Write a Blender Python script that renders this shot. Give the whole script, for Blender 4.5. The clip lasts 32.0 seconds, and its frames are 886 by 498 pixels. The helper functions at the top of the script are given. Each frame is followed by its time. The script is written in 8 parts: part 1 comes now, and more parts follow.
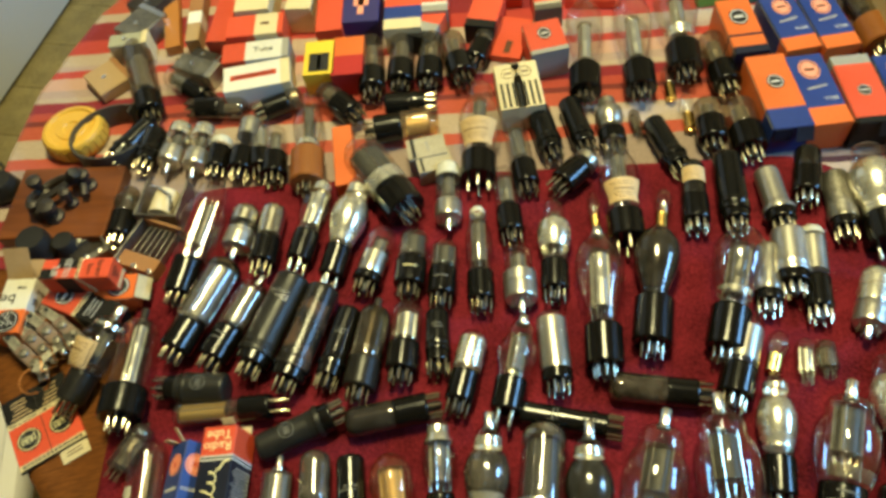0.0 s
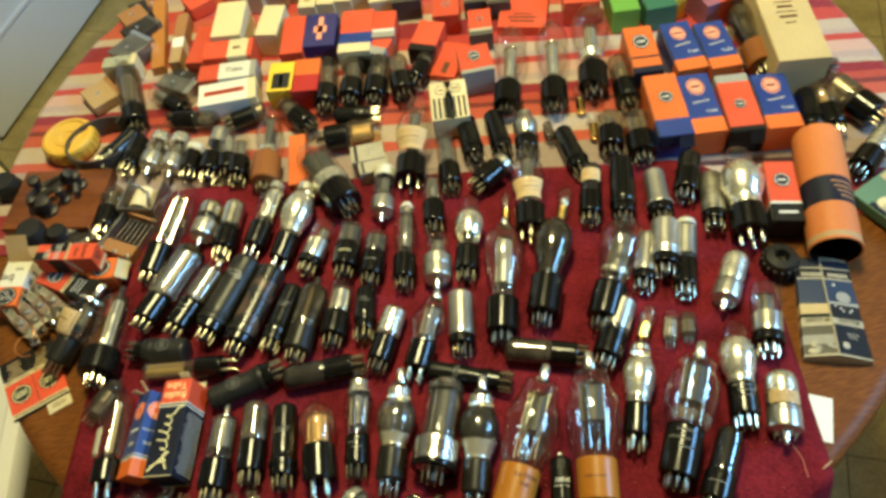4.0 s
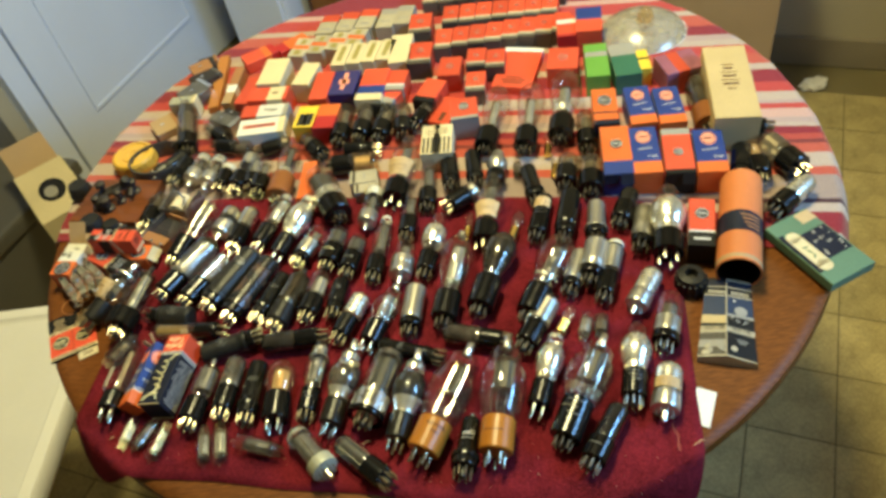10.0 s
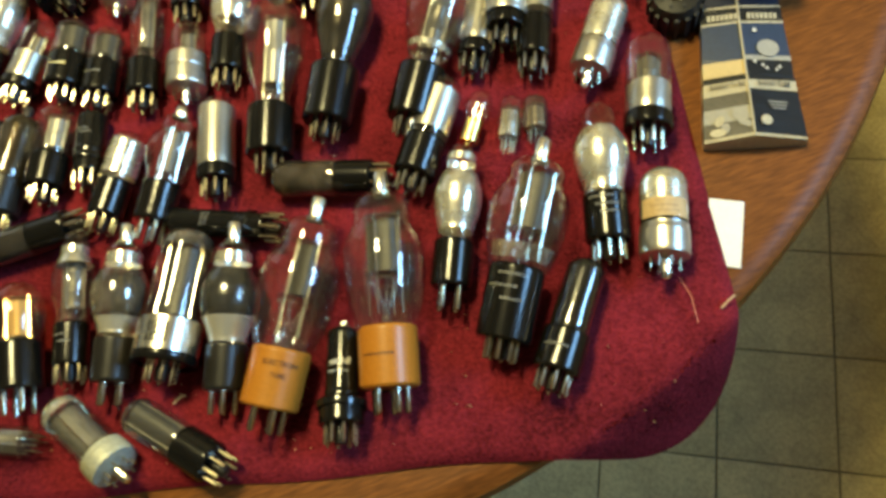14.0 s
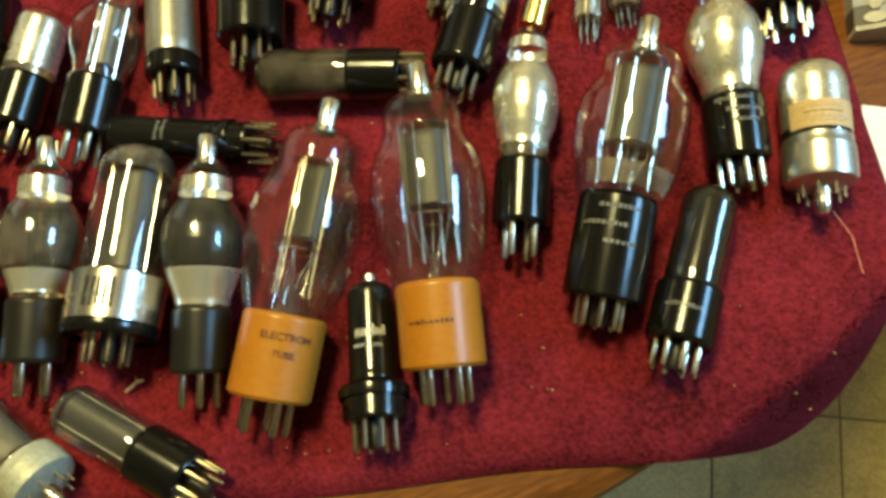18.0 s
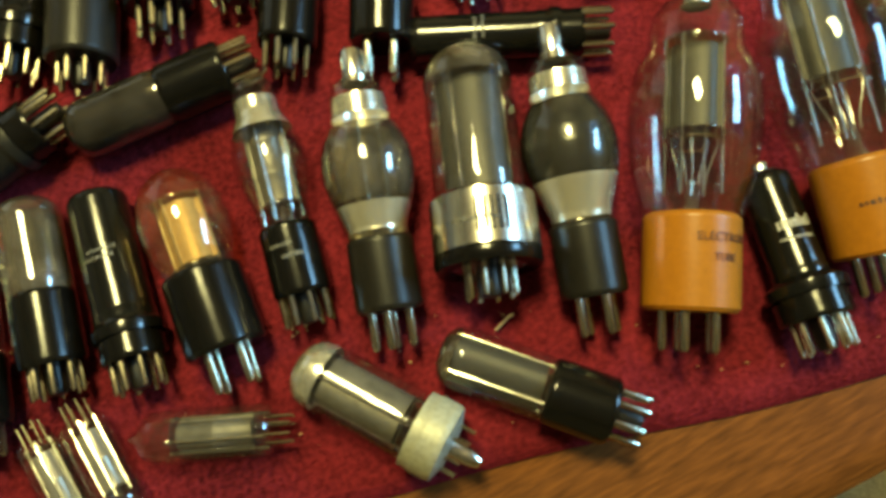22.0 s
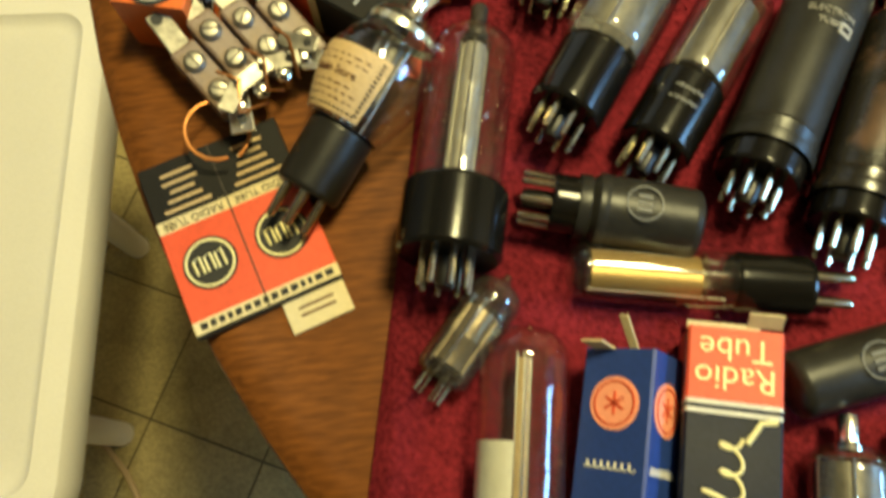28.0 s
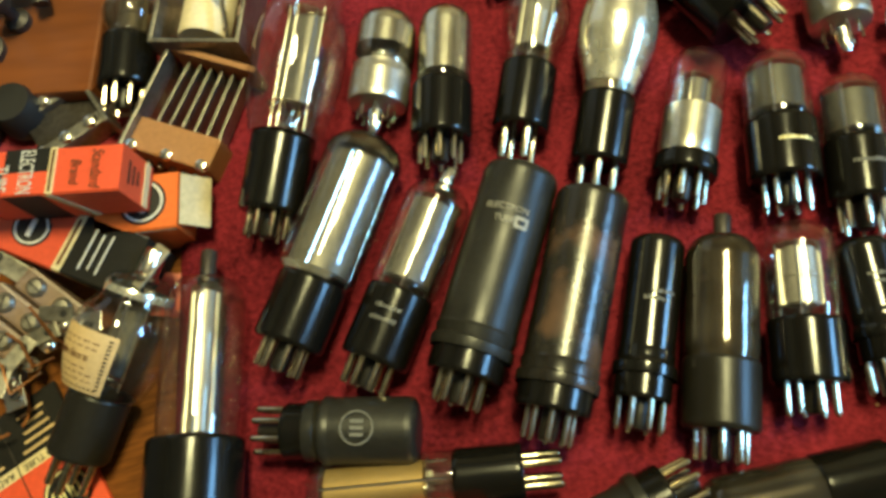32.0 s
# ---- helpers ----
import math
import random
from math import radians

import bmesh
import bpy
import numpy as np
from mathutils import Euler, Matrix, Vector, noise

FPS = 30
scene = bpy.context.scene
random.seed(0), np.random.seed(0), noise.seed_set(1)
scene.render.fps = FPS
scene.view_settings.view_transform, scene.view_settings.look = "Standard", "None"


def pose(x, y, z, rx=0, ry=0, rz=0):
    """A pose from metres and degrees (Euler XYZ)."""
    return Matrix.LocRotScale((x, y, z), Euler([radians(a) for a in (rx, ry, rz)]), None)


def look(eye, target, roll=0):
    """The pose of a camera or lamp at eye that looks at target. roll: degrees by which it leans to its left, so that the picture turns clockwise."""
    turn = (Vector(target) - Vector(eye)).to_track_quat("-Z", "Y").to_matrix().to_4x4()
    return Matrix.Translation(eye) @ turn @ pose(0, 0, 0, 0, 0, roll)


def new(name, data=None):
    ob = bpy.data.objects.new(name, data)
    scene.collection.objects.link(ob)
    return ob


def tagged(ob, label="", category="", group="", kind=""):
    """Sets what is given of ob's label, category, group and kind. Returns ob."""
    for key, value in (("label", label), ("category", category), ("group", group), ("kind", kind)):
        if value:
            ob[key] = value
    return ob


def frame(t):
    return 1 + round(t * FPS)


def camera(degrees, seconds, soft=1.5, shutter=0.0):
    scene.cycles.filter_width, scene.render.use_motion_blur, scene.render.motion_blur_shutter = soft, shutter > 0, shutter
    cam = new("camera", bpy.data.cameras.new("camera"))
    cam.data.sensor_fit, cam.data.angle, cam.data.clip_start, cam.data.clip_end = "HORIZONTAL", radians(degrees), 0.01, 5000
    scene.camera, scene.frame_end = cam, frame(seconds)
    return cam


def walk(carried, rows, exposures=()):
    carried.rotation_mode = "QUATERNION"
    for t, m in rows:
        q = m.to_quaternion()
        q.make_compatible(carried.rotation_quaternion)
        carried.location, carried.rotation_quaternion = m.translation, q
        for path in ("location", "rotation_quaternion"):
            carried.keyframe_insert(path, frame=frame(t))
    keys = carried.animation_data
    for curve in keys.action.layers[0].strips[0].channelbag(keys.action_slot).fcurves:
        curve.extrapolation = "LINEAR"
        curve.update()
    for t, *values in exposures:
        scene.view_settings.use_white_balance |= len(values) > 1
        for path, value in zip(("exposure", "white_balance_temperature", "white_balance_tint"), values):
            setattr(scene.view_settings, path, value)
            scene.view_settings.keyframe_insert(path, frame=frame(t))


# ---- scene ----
# ---- camera ----
EXPOSURES = [(0.0, -0.15, 6400, 10), (3.5, -0.09, 6350, 10), (7.0, 0.0, 6250, 12), (12.0, -0.02, 6350, 13), (14.0, 0.03, 6850, 12), (18.0, 0.06, 7200, 7), (21.0, -0.04, 7300, 2), (24.0, 0.12, 7500, 3), (26.5, 0.24, 7200, 8), (28.0, 0.14, 6700, 11), (29.0, 0.0, 6400, 11), (30.0, 0.0, 6400, 10), (32.0, -0.03, 6500, 7)]
cam = camera(61.00, 32.0, soft=3.4, shutter=0.5)
walk(cam, [
    (0, look((-0.1490, -0.0429, 1.3417), (-0.0913, 0.5003, 0.5041), -10.57)),
    (0.5, look((-0.1399, -0.0537, 1.3545), (-0.1030, 0.4869, 0.5140), -10.89)),
    (1, look((-0.1193, -0.0693, 1.3675), (-0.0870, 0.4803, 0.5327), -12.26)),
    (1.5, look((-0.1100, -0.0780, 1.3809), (-0.0854, 0.4734, 0.5471), -13.15)),
    (2, look((-0.1035, -0.0931, 1.3858), (-0.0776, 0.4618, 0.5543), -12.87)),
    (2.5, look((-0.1021, -0.1044, 1.3948), (-0.0731, 0.4551, 0.5664), -12.72)),
    (3, look((-0.0937, -0.1195, 1.4054), (-0.0482, 0.4404, 0.5780), -11.63)),
    (3.5, look((-0.0908, -0.1325, 1.4074), (-0.0413, 0.4284, 0.5810), -11.14)),
    (5.5, look((-0.0266, -0.2794, 1.4311), (-0.0015, 0.3640, 0.6660), -13.23)),
    (6, look((-0.0053, -0.3083, 1.4350), (-0.0038, 0.3497, 0.6819), -14.32)),
    (6.5, look((0.0057, -0.3230, 1.4352), (-0.0037, 0.3463, 0.6923), -14.82)),
    (7, look((0.0126, -0.3282, 1.4424), (-0.0026, 0.3457, 0.7038), -15.06)),
    (7.5, look((0.0159, -0.3365, 1.4451), (-0.0021, 0.3422, 0.7108), -14.59)),
    (8, look((0.0200, -0.3455, 1.4425), (-0.0026, 0.3286, 0.7043), -12.93)),
    (8.5, look((0.0213, -0.3491, 1.4457), (-0.0051, 0.3331, 0.7149), -12.27)),
    (9, look((0.0225, -0.3537, 1.4481), (-0.0060, 0.3385, 0.7270), -11.78)),
    (9.5, look((0.0237, -0.3534, 1.4484), (-0.0037, 0.3448, 0.7330), -11.63)),
    (10, look((0.0244, -0.3548, 1.4429), (-0.0046, 0.3351, 0.7196), -12.46)),
    (10.5, look((0.0303, -0.3427, 1.4379), (-0.0056, 0.3414, 0.7094), -13.59)),
    (11, look((0.0376, -0.3225, 1.4364), (-0.0059, 0.3545, 0.7017), -14.75)),
    (11.5, look((0.0322, -0.3007, 1.4084), (-0.0313, 0.3434, 0.6461), -17.19)),
    (12, look((0.0233, -0.2704, 1.3749), (-0.0370, 0.3362, 0.5822), -19.61)),
    (12.5, look((0.0402, -0.2472, 1.3272), (-0.0137, 0.3273, 0.5105), -20.78)),
    (13, look((0.0498, -0.1714, 1.2765), (0.0249, 0.3519, 0.4247), -21.90)),
    (13.5, look((0.0707, -0.1289, 1.2188), (0.0354, 0.3252, 0.3285), -25.46)),
    (14, look((0.0926, -0.1065, 1.1847), (0.0457, 0.2859, 0.2661), -27.76)),
    (14.5, look((0.1101, -0.0887, 1.1399), (0.0518, 0.2779, 0.2113), -29.51)),
    (16.5, look((0.1067, -0.0344, 1.0525), (0.0271, 0.2606, 0.1003), -34.21)),
    (17, look((0.0809, -0.0433, 1.0691), (0.0316, 0.2472, 0.1135), -29.19)),
    (17.5, look((0.0462, -0.0564, 1.0766), (0.0403, 0.2462, 0.1235), -21.52)),
    (18, look((0.0322, -0.0425, 1.0744), (0.0370, 0.2463, 0.1170), -20.63)),
    (18.5, look((0.0080, -0.0318, 1.0738), (0.0251, 0.2525, 0.1153), -17.30)),
    (19, look((-0.0006, -0.0261, 1.0740), (0.0021, 0.2536, 0.1140), -19.85)),
    (19.5, look((-0.0084, -0.0241, 1.0706), (-0.0068, 0.2512, 0.1093), -20.12)),
    (20, look((-0.0218, -0.0192, 1.0756), (-0.0178, 0.2629, 0.1162), -20.61)),
    (20.5, look((-0.0689, -0.0017, 1.0712), (-0.0412, 0.2623, 0.1071), -18.47)),
    (21, look((-0.1024, 0.0224, 1.0608), (-0.0646, 0.2650, 0.0914), -19.43)),
    (21.5, look((-0.1139, 0.0217, 1.0521), (-0.0617, 0.2498, 0.0799), -16.51)),
    (22, look((-0.1342, 0.0242, 1.0452), (-0.0838, 0.2230, 0.0664), -14.60)),
    (22.5, look((-0.1654, 0.0162, 1.0419), (-0.1219, 0.2609, 0.0732), -17.10)),
    (23, look((-0.1994, 0.0231, 1.0422), (-0.1391, 0.2720, 0.0755), -12.18)),
    (23.5, look((-0.2097, 0.0318, 1.0431), (-0.2022, 0.2640, 0.0705), -22.30)),
    (24, look((-0.2445, 0.0360, 1.0455), (-0.2267, 0.2671, 0.0727), -17.73)),
    (24.5, look((-0.2757, 0.0459, 1.0423), (-0.2324, 0.2655, 0.0677), -9.61)),
    (26.5, look((-0.3607, 0.0846, 1.0260), (-0.3326, 0.3772, 0.0701), -5.95)),
    (27, look((-0.3857, 0.1065, 1.0201), (-0.3541, 0.4013, 0.0650), -2.06)),
    (27.5, look((-0.4031, 0.1419, 1.0233), (-0.3721, 0.4256, 0.0649), -0.95)),
    (28, look((-0.4140, 0.1773, 1.0239), (-0.3898, 0.4695, 0.0678), -2.34)),
    (28.5, look((-0.4114, 0.2069, 1.0289), (-0.4015, 0.5092, 0.0757), -5.22)),
    (29, look((-0.4079, 0.2245, 1.0403), (-0.4065, 0.5549, 0.0964), -8.09)),
    (29.5, look((-0.3823, 0.2370, 1.0521), (-0.3919, 0.5703, 0.1093), -11.77)),
    (30, look((-0.3577, 0.2384, 1.0570), (-0.3654, 0.5785, 0.1166), -13.47)),
    (30.5, look((-0.3448, 0.2394, 1.0546), (-0.3527, 0.5575, 0.1066), -14.73)),
    (31, look((-0.3230, 0.2310, 1.0528), (-0.3387, 0.5456, 0.1037), -17.77)),
    (31.5, look((-0.3025, 0.2248, 1.0599), (-0.3176, 0.5406, 0.1112), -19.42)),
    (32, look((-0.2835, 0.2178, 1.0631), (-0.2942, 0.5433, 0.1176), -20.02)),
], EXPOSURES)

# ---- light ----
world = bpy.data.worlds.new("sky")
scene.world = world
world.use_nodes = True
sky = world.node_tree.nodes.new("ShaderNodeTexSky")
sky.sky_type, sky.sun_disc, sky.sun_elevation, sky.sun_rotation = "NISHITA", False, radians(35), radians(200)
world.node_tree.links.new(sky.outputs[0], world.node_tree.nodes["Background"].inputs["Color"])
world.node_tree.nodes["Background"].inputs["Strength"].default_value = 0.12


def lamp(name, kind, m, energy, color, sx=0.1, sy=0.1):
    d = bpy.data.lights.new(name, kind)
    d.energy, d.color = energy, color
    if kind == "AREA":
        d.shape, d.size, d.size_y = "RECTANGLE", sx, sy
    ob = new(name, d)
    ob.matrix_world = m
    return ob


ROOM = Matrix.Rotation(radians(-26.6), 4, "Z")      # the room stands askew to the table
# daylight from outside the window, and the warm ceiling light over the table
lamp("window_daylight", "AREA", ROOM @ pose(1.45, 0.45, 1.75, 0, 90, 0), 38, (0.25, 0.58, 1.0), 0.42, 0.75)
lamp("ceiling_light", "AREA", pose(0.04, 0.66, 2.38), 42.5, (1.0, 0.91, 0.43), 0.3, 0.42)


# ---- materials ----
def shader(name):
    m = bpy.data.materials.new(name)
    m.use_nodes = True
    nt = m.node_tree
    return m, nt, nt.nodes["Principled BSDF"]


def surface(name, color, rough=0.5, metal=0.0, vary=0.15, grain=60.0, wear=12.0, bump=0.05, coat=0.0, per=0.0, spec=0.5):
    """A plain material: two scales of colour variation, roughness variation and fine relief."""
    m, nt, bsdf = shader(name)
    n, k = nt.nodes, nt.links
    co = n.new("ShaderNodeTexCoord")
    fine, broad = n.new("ShaderNodeTexNoise"), n.new("ShaderNodeTexNoise")
    fine.inputs["Scale"].default_value, broad.inputs["Scale"].default_value = grain * 8, wear
    fine.inputs["Detail"].default_value, broad.inputs["Detail"].default_value = 3, 5
    k.new(co.outputs["Object"], fine.inputs["Vector"])
    k.new(co.outputs["Object"], broad.inputs["Vector"])
    add = n.new("ShaderNodeMath")
    add.operation = "ADD"
    k.new(fine.outputs["Fac"], add.inputs[0])
    k.new(broad.outputs["Fac"], add.inputs[1])
    span = n.new("ShaderNodeMapRange")
    span.inputs["From Min"].default_value, span.inputs["From Max"].default_value = 0.6, 1.4
    span.inputs["To Min"].default_value, span.inputs["To Max"].default_value = 1 - vary, 1 + vary
    k.new(add.outputs[0], span.inputs["Value"])
    hsv = n.new("ShaderNodeHueSaturation")
    hsv.inputs["Color"].default_value = (*color, 1)
    if per:
        info = n.new("ShaderNodeObjectInfo")
        own = n.new("ShaderNodeMapRange")
        own.inputs["To Min"].default_value, own.inputs["To Max"].default_value = 1 - per, 1 + per
        k.new(info.outputs["Random"], own.inputs["Value"])
        mul = n.new("ShaderNodeMath")
        mul.operation = "MULTIPLY"
        k.new(own.outputs[0], mul.inputs[0])
        k.new(span.outputs[0], mul.inputs[1])
        k.new(mul.outputs[0], hsv.inputs["Value"])
    else:
        k.new(span.outputs[0], hsv.inputs["Value"])
    k.new(hsv.outputs[0], bsdf.inputs["Base Color"])
    rr = n.new("ShaderNodeMapRange")
    rr.inputs["From Min"].default_value, rr.inputs["From Max"].default_value = 0.3, 0.7
    rr.inputs["To Min"].default_value, rr.inputs["To Max"].default_value = max(0.02, rough * 0.75), min(1, rough * 1.3)
    k.new(broad.outputs["Fac"], rr.inputs["Value"])
    k.new(rr.outputs[0], bsdf.inputs["Roughness"])
    bsdf.inputs["Metallic"].default_value = metal
    bsdf.inputs["Specular IOR Level"].default_value = spec
    bsdf.inputs["Coat Weight"].default_value = coat
    bsdf.inputs["Coat Roughness"].default_value = 0.12
    if bump:
        bp = n.new("ShaderNodeBump")
        bp.inputs["Strength"].default_value, bp.inputs["Distance"].default_value = bump, 0.001
        k.new(fine.outputs["Fac"], bp.inputs["Height"])
        k.new(bp.outputs[0], bsdf.inputs["Normal"])
    return m


def thin_glass(name, tint, dust=0.03, rough=0.03, ior=1.52):
    """Thin blown glass: lets light through, shines at grazing angles, with a little dust."""
    m, nt, bsdf = shader(name)
    n, k = nt.nodes, nt.links
    n.remove(bsdf)
    out = n["Material Output"]
    clear, gloss, film = n.new("ShaderNodeBsdfTransparent"), n.new("ShaderNodeBsdfGlossy"), n.new("ShaderNodeBsdfDiffuse")
    clear.inputs["Color"].default_value = (*tint, 1)
    gloss.inputs["Roughness"].default_value = rough
    film.inputs["Color"].default_value = (0.35, 0.3, 0.24, 1)
    noise_ = n.new("ShaderNodeTexNoise")
    co = n.new("ShaderNodeTexCoord")
    k.new(co.outputs["Object"], noise_.inputs["Vector"])
    noise_.inputs["Scale"].default_value, noise_.inputs["Detail"].default_value = 70, 6
    amount = n.new("ShaderNodeMapRange")
    amount.inputs["From Min"].default_value, amount.inputs["From Max"].default_value = 0.4, 0.75
    amount.inputs["To Min"].default_value, amount.inputs["To Max"].default_value = dust * 0.4, dust * 2.2
    k.new(noise_.outputs["Fac"], amount.inputs["Value"])
    dusty, shiny, edge = n.new("ShaderNodeMixShader"), n.new("ShaderNodeMixShader"), n.new("ShaderNodeLayerWeight")
    edge.inputs["Blend"].default_value = 0.5
    power, boost = n.new("ShaderNodeMath"), n.new("ShaderNodeMath")
    power.operation, boost.operation, boost.use_clamp = "POWER", "MULTIPLY_ADD", True
    power.inputs[1].default_value = 2.9
    boost.inputs[1].default_value, boost.inputs[2].default_value = 0.68, 0.078
    k.new(edge.outputs["Facing"], power.inputs[0])
    k.new(power.outputs[0], boost.inputs[0])
    k.new(amount.outputs[0], dusty.inputs[0])
    k.new(clear.outputs[0], dusty.inputs[1])
    k.new(film.outputs[0], dusty.inputs[2])
    k.new(boost.outputs[0], shiny.inputs[0])
    k.new(dusty.outputs[0], shiny.inputs[1])
    k.new(gloss.outputs[0], shiny.inputs[2])
    k.new(shiny.outputs[0], out.inputs["Surface"])
    return m


def striped(name, stops, axis=1, scale=1.0, turn=0.0, bump=0.5):
    """Woven cloth with bands of colour across one direction; stops: (place, colour)."""
    m, nt, bsdf = shader(name)
    n, k = nt.nodes, nt.links
    co, map_ = n.new("ShaderNodeTexCoord"), n.new("ShaderNodeMapping")
    map_.inputs["Rotation"].default_value = (0, 0, turn)
    k.new(co.outputs["Object"], map_.inputs["Vector"])
    sep = n.new("ShaderNodeSeparateXYZ")
    wob = n.new("ShaderNodeTexNoise")
    wob.inputs["Scale"].default_value = 45
    k.new(co.outputs["Object"], wob.inputs["Vector"])
    k.new(map_.outputs[0], sep.inputs[0])
    mul = n.new("ShaderNodeMath")
    mul.operation = "MULTIPLY_ADD"
    mul.inputs[1].default_value = 0.004
    k.new(wob.outputs["Fac"], mul.inputs[0])
    k.new(sep.outputs[axis], mul.inputs[2])
    rep = n.new("ShaderNodeMath")
    rep.operation = "MULTIPLY"
    rep.inputs[1].default_value = scale
    k.new(mul.outputs[0], rep.inputs[0])
    fr = n.new("ShaderNodeMath")
    fr.operation = "FRACT"
    k.new(rep.outputs[0], fr.inputs[0])
    ramp = n.new("ShaderNodeValToRGB")
    ramp.color_ramp.interpolation = "CONSTANT"
    e = ramp.color_ramp.elements
    e[0].position, e[0].color = stops[0][0], (*stops[0][1], 1)
    e[1].position, e[1].color = stops[1][0], (*stops[1][1], 1)
    for p, c in stops[2:]:
        e.new(p).color = (*c, 1)
    k.new(fr.outputs[0], ramp.inputs[0])
    weave = n.new("ShaderNodeTexNoise")
    weave.inputs["Scale"].default_value, weave.inputs["Detail"].default_value = 420, 2
    k.new(co.outputs["Object"], weave.inputs["Vector"])
    hsv, rng = n.new("ShaderNodeHueSaturation"), n.new("ShaderNodeMapRange")
    rng.inputs["To Min"].default_value, rng.inputs["To Max"].default_value = 0.7, 1.3
    k.new(weave.outputs["Fac"], rng.inputs["Value"])
    k.new(rng.outputs[0], hsv.inputs["Value"])
    k.new(ramp.outputs[0], hsv.inputs["Color"])
    k.new(hsv.outputs[0], bsdf.inputs["Base Color"])
    bsdf.inputs["Roughness"].default_value = 0.95
    bsdf.inputs["Sheen Weight"].default_value = 0.2
    bp = n.new("ShaderNodeBump")
    bp.inputs["Strength"].default_value, bp.inputs["Distance"].default_value = bump, 0.002
    k.new(weave.outputs["Fac"], bp.inputs["Height"])
    k.new(bp.outputs[0], bsdf.inputs["Normal"])
    return m


def wood(name, dark, light, rough=0.35, scale=1.0, turn=0.3, coat=0.25):
    m, nt, bsdf = shader(name)
    n, k = nt.nodes, nt.links
    co, map_ = n.new("ShaderNodeTexCoord"), n.new("ShaderNodeMapping")
    map_.inputs["Scale"].default_value = (5 * scale, 34 * scale, 20 * scale)
    map_.inputs["Rotation"].default_value = (0, 0, turn)
    k.new(co.outputs["Object"], map_.inputs["Vector"])
    a, b = n.new("ShaderNodeTexNoise"), n.new("ShaderNodeTexNoise")
    a.inputs["Scale"].default_value, a.inputs["Detail"].default_value, a.inputs["Distortion"].default_value = 1.6, 8, 0.12
    b.inputs["Scale"].default_value, b.inputs["Detail"].default_value = 3.0, 4
    k.new(map_.outputs[0], a.inputs["Vector"])
    k.new(co.outputs["Object"], b.inputs["Vector"])
    ramp = n.new("ShaderNodeValToRGB")
    ramp.color_ramp.elements[0].position, ramp.color_ramp.elements[0].color = 0.3, (*dark, 1)
    ramp.color_ramp.elements[1].position, ramp.color_ramp.elements[1].color = 0.68, (*light, 1)
    k.new(a.outputs["Fac"], ramp.inputs[0])
    hsv, rng = n.new("ShaderNodeHueSaturation"), n.new("ShaderNodeMapRange")
    rng.inputs["To Min"].default_value, rng.inputs["To Max"].default_value = 0.6, 1.4
    k.new(b.outputs["Fac"], rng.inputs["Value"])
    k.new(rng.outputs[0], hsv.inputs["Value"])
    k.new(ramp.outputs[0], hsv.inputs["Color"])
    k.new(hsv.outputs[0], bsdf.inputs["Base Color"])
    rr = n.new("ShaderNodeMapRange")
    rr.inputs["To Min"].default_value, rr.inputs["To Max"].default_value = rough * 0.7, rough * 1.3
    k.new(b.outputs["Fac"], rr.inputs["Value"])
    k.new(rr.outputs[0], bsdf.inputs["Roughness"])
    bsdf.inputs["Coat Weight"].default_value = coat
    bsdf.inputs["Coat Roughness"].default_value = 0.2
    bsdf.inputs["Specular IOR Level"].default_value = 0.14
    bp = n.new("ShaderNodeBump")
    bp.inputs["Strength"].default_value, bp.inputs["Distance"].default_value = 0.12, 0.0008
    k.new(a.outputs["Fac"], bp.inputs["Height"])
    k.new(bp.outputs[0], bsdf.inputs["Normal"])
    return m


GLASS = thin_glass("clear tube glass", (0.95, 0.95, 0.93), 0.014)
SMOKE = thin_glass("smoky tube glass", (0.64, 0.59, 0.51), 0.05)
AMBER = thin_glass("amber tube glass", (1.0, 0.87, 0.64), 0.05)
STEM = thin_glass("milky pressed stem glass", (0.85, 0.84, 0.8), 0.12)
FROST = thin_glass("milky inner film", (0.8, 0.76, 0.62), 0.4, 0.1)
FILM = thin_glass("thin grey coating", (0.42, 0.4, 0.34), 0.24, 0.12)
BAND = surface("silvery inner band", (0.9, 0.85, 0.72), 0.24, 0.72, vary=0.12, bump=0.02)
SATIN = surface("bright plated shell", (0.9, 0.86, 0.75), 0.22, 1.0, vary=0.18, bump=0.03)
BAKELITE = surface("black bakelite", (0.0055, 0.0048, 0.0036), 0.18, vary=0.4, bump=0.03, spec=0.4)
BAKE_DULL = surface("dull black bakelite", (0.014, 0.012, 0.009), 0.36, vary=0.3, spec=0.35)
MICANOL = surface("ochre micanol", (0.4, 0.148, 0.016), 0.34, vary=0.14, bump=0.02, spec=0.4)
BROWN_BASE = surface("brown bakelite", (0.25, 0.085, 0.02), 0.35, vary=0.2)
GREY_METAL = surface("grey painted steel", (0.016, 0.0148, 0.012), 0.36, vary=0.35, wear=40, bump=0.1, spec=0.36)
BLACK_METAL = surface("glossy black painted steel", (0.006, 0.0056, 0.0045), 0.16, vary=0.35, bump=0.03, spec=0.5)


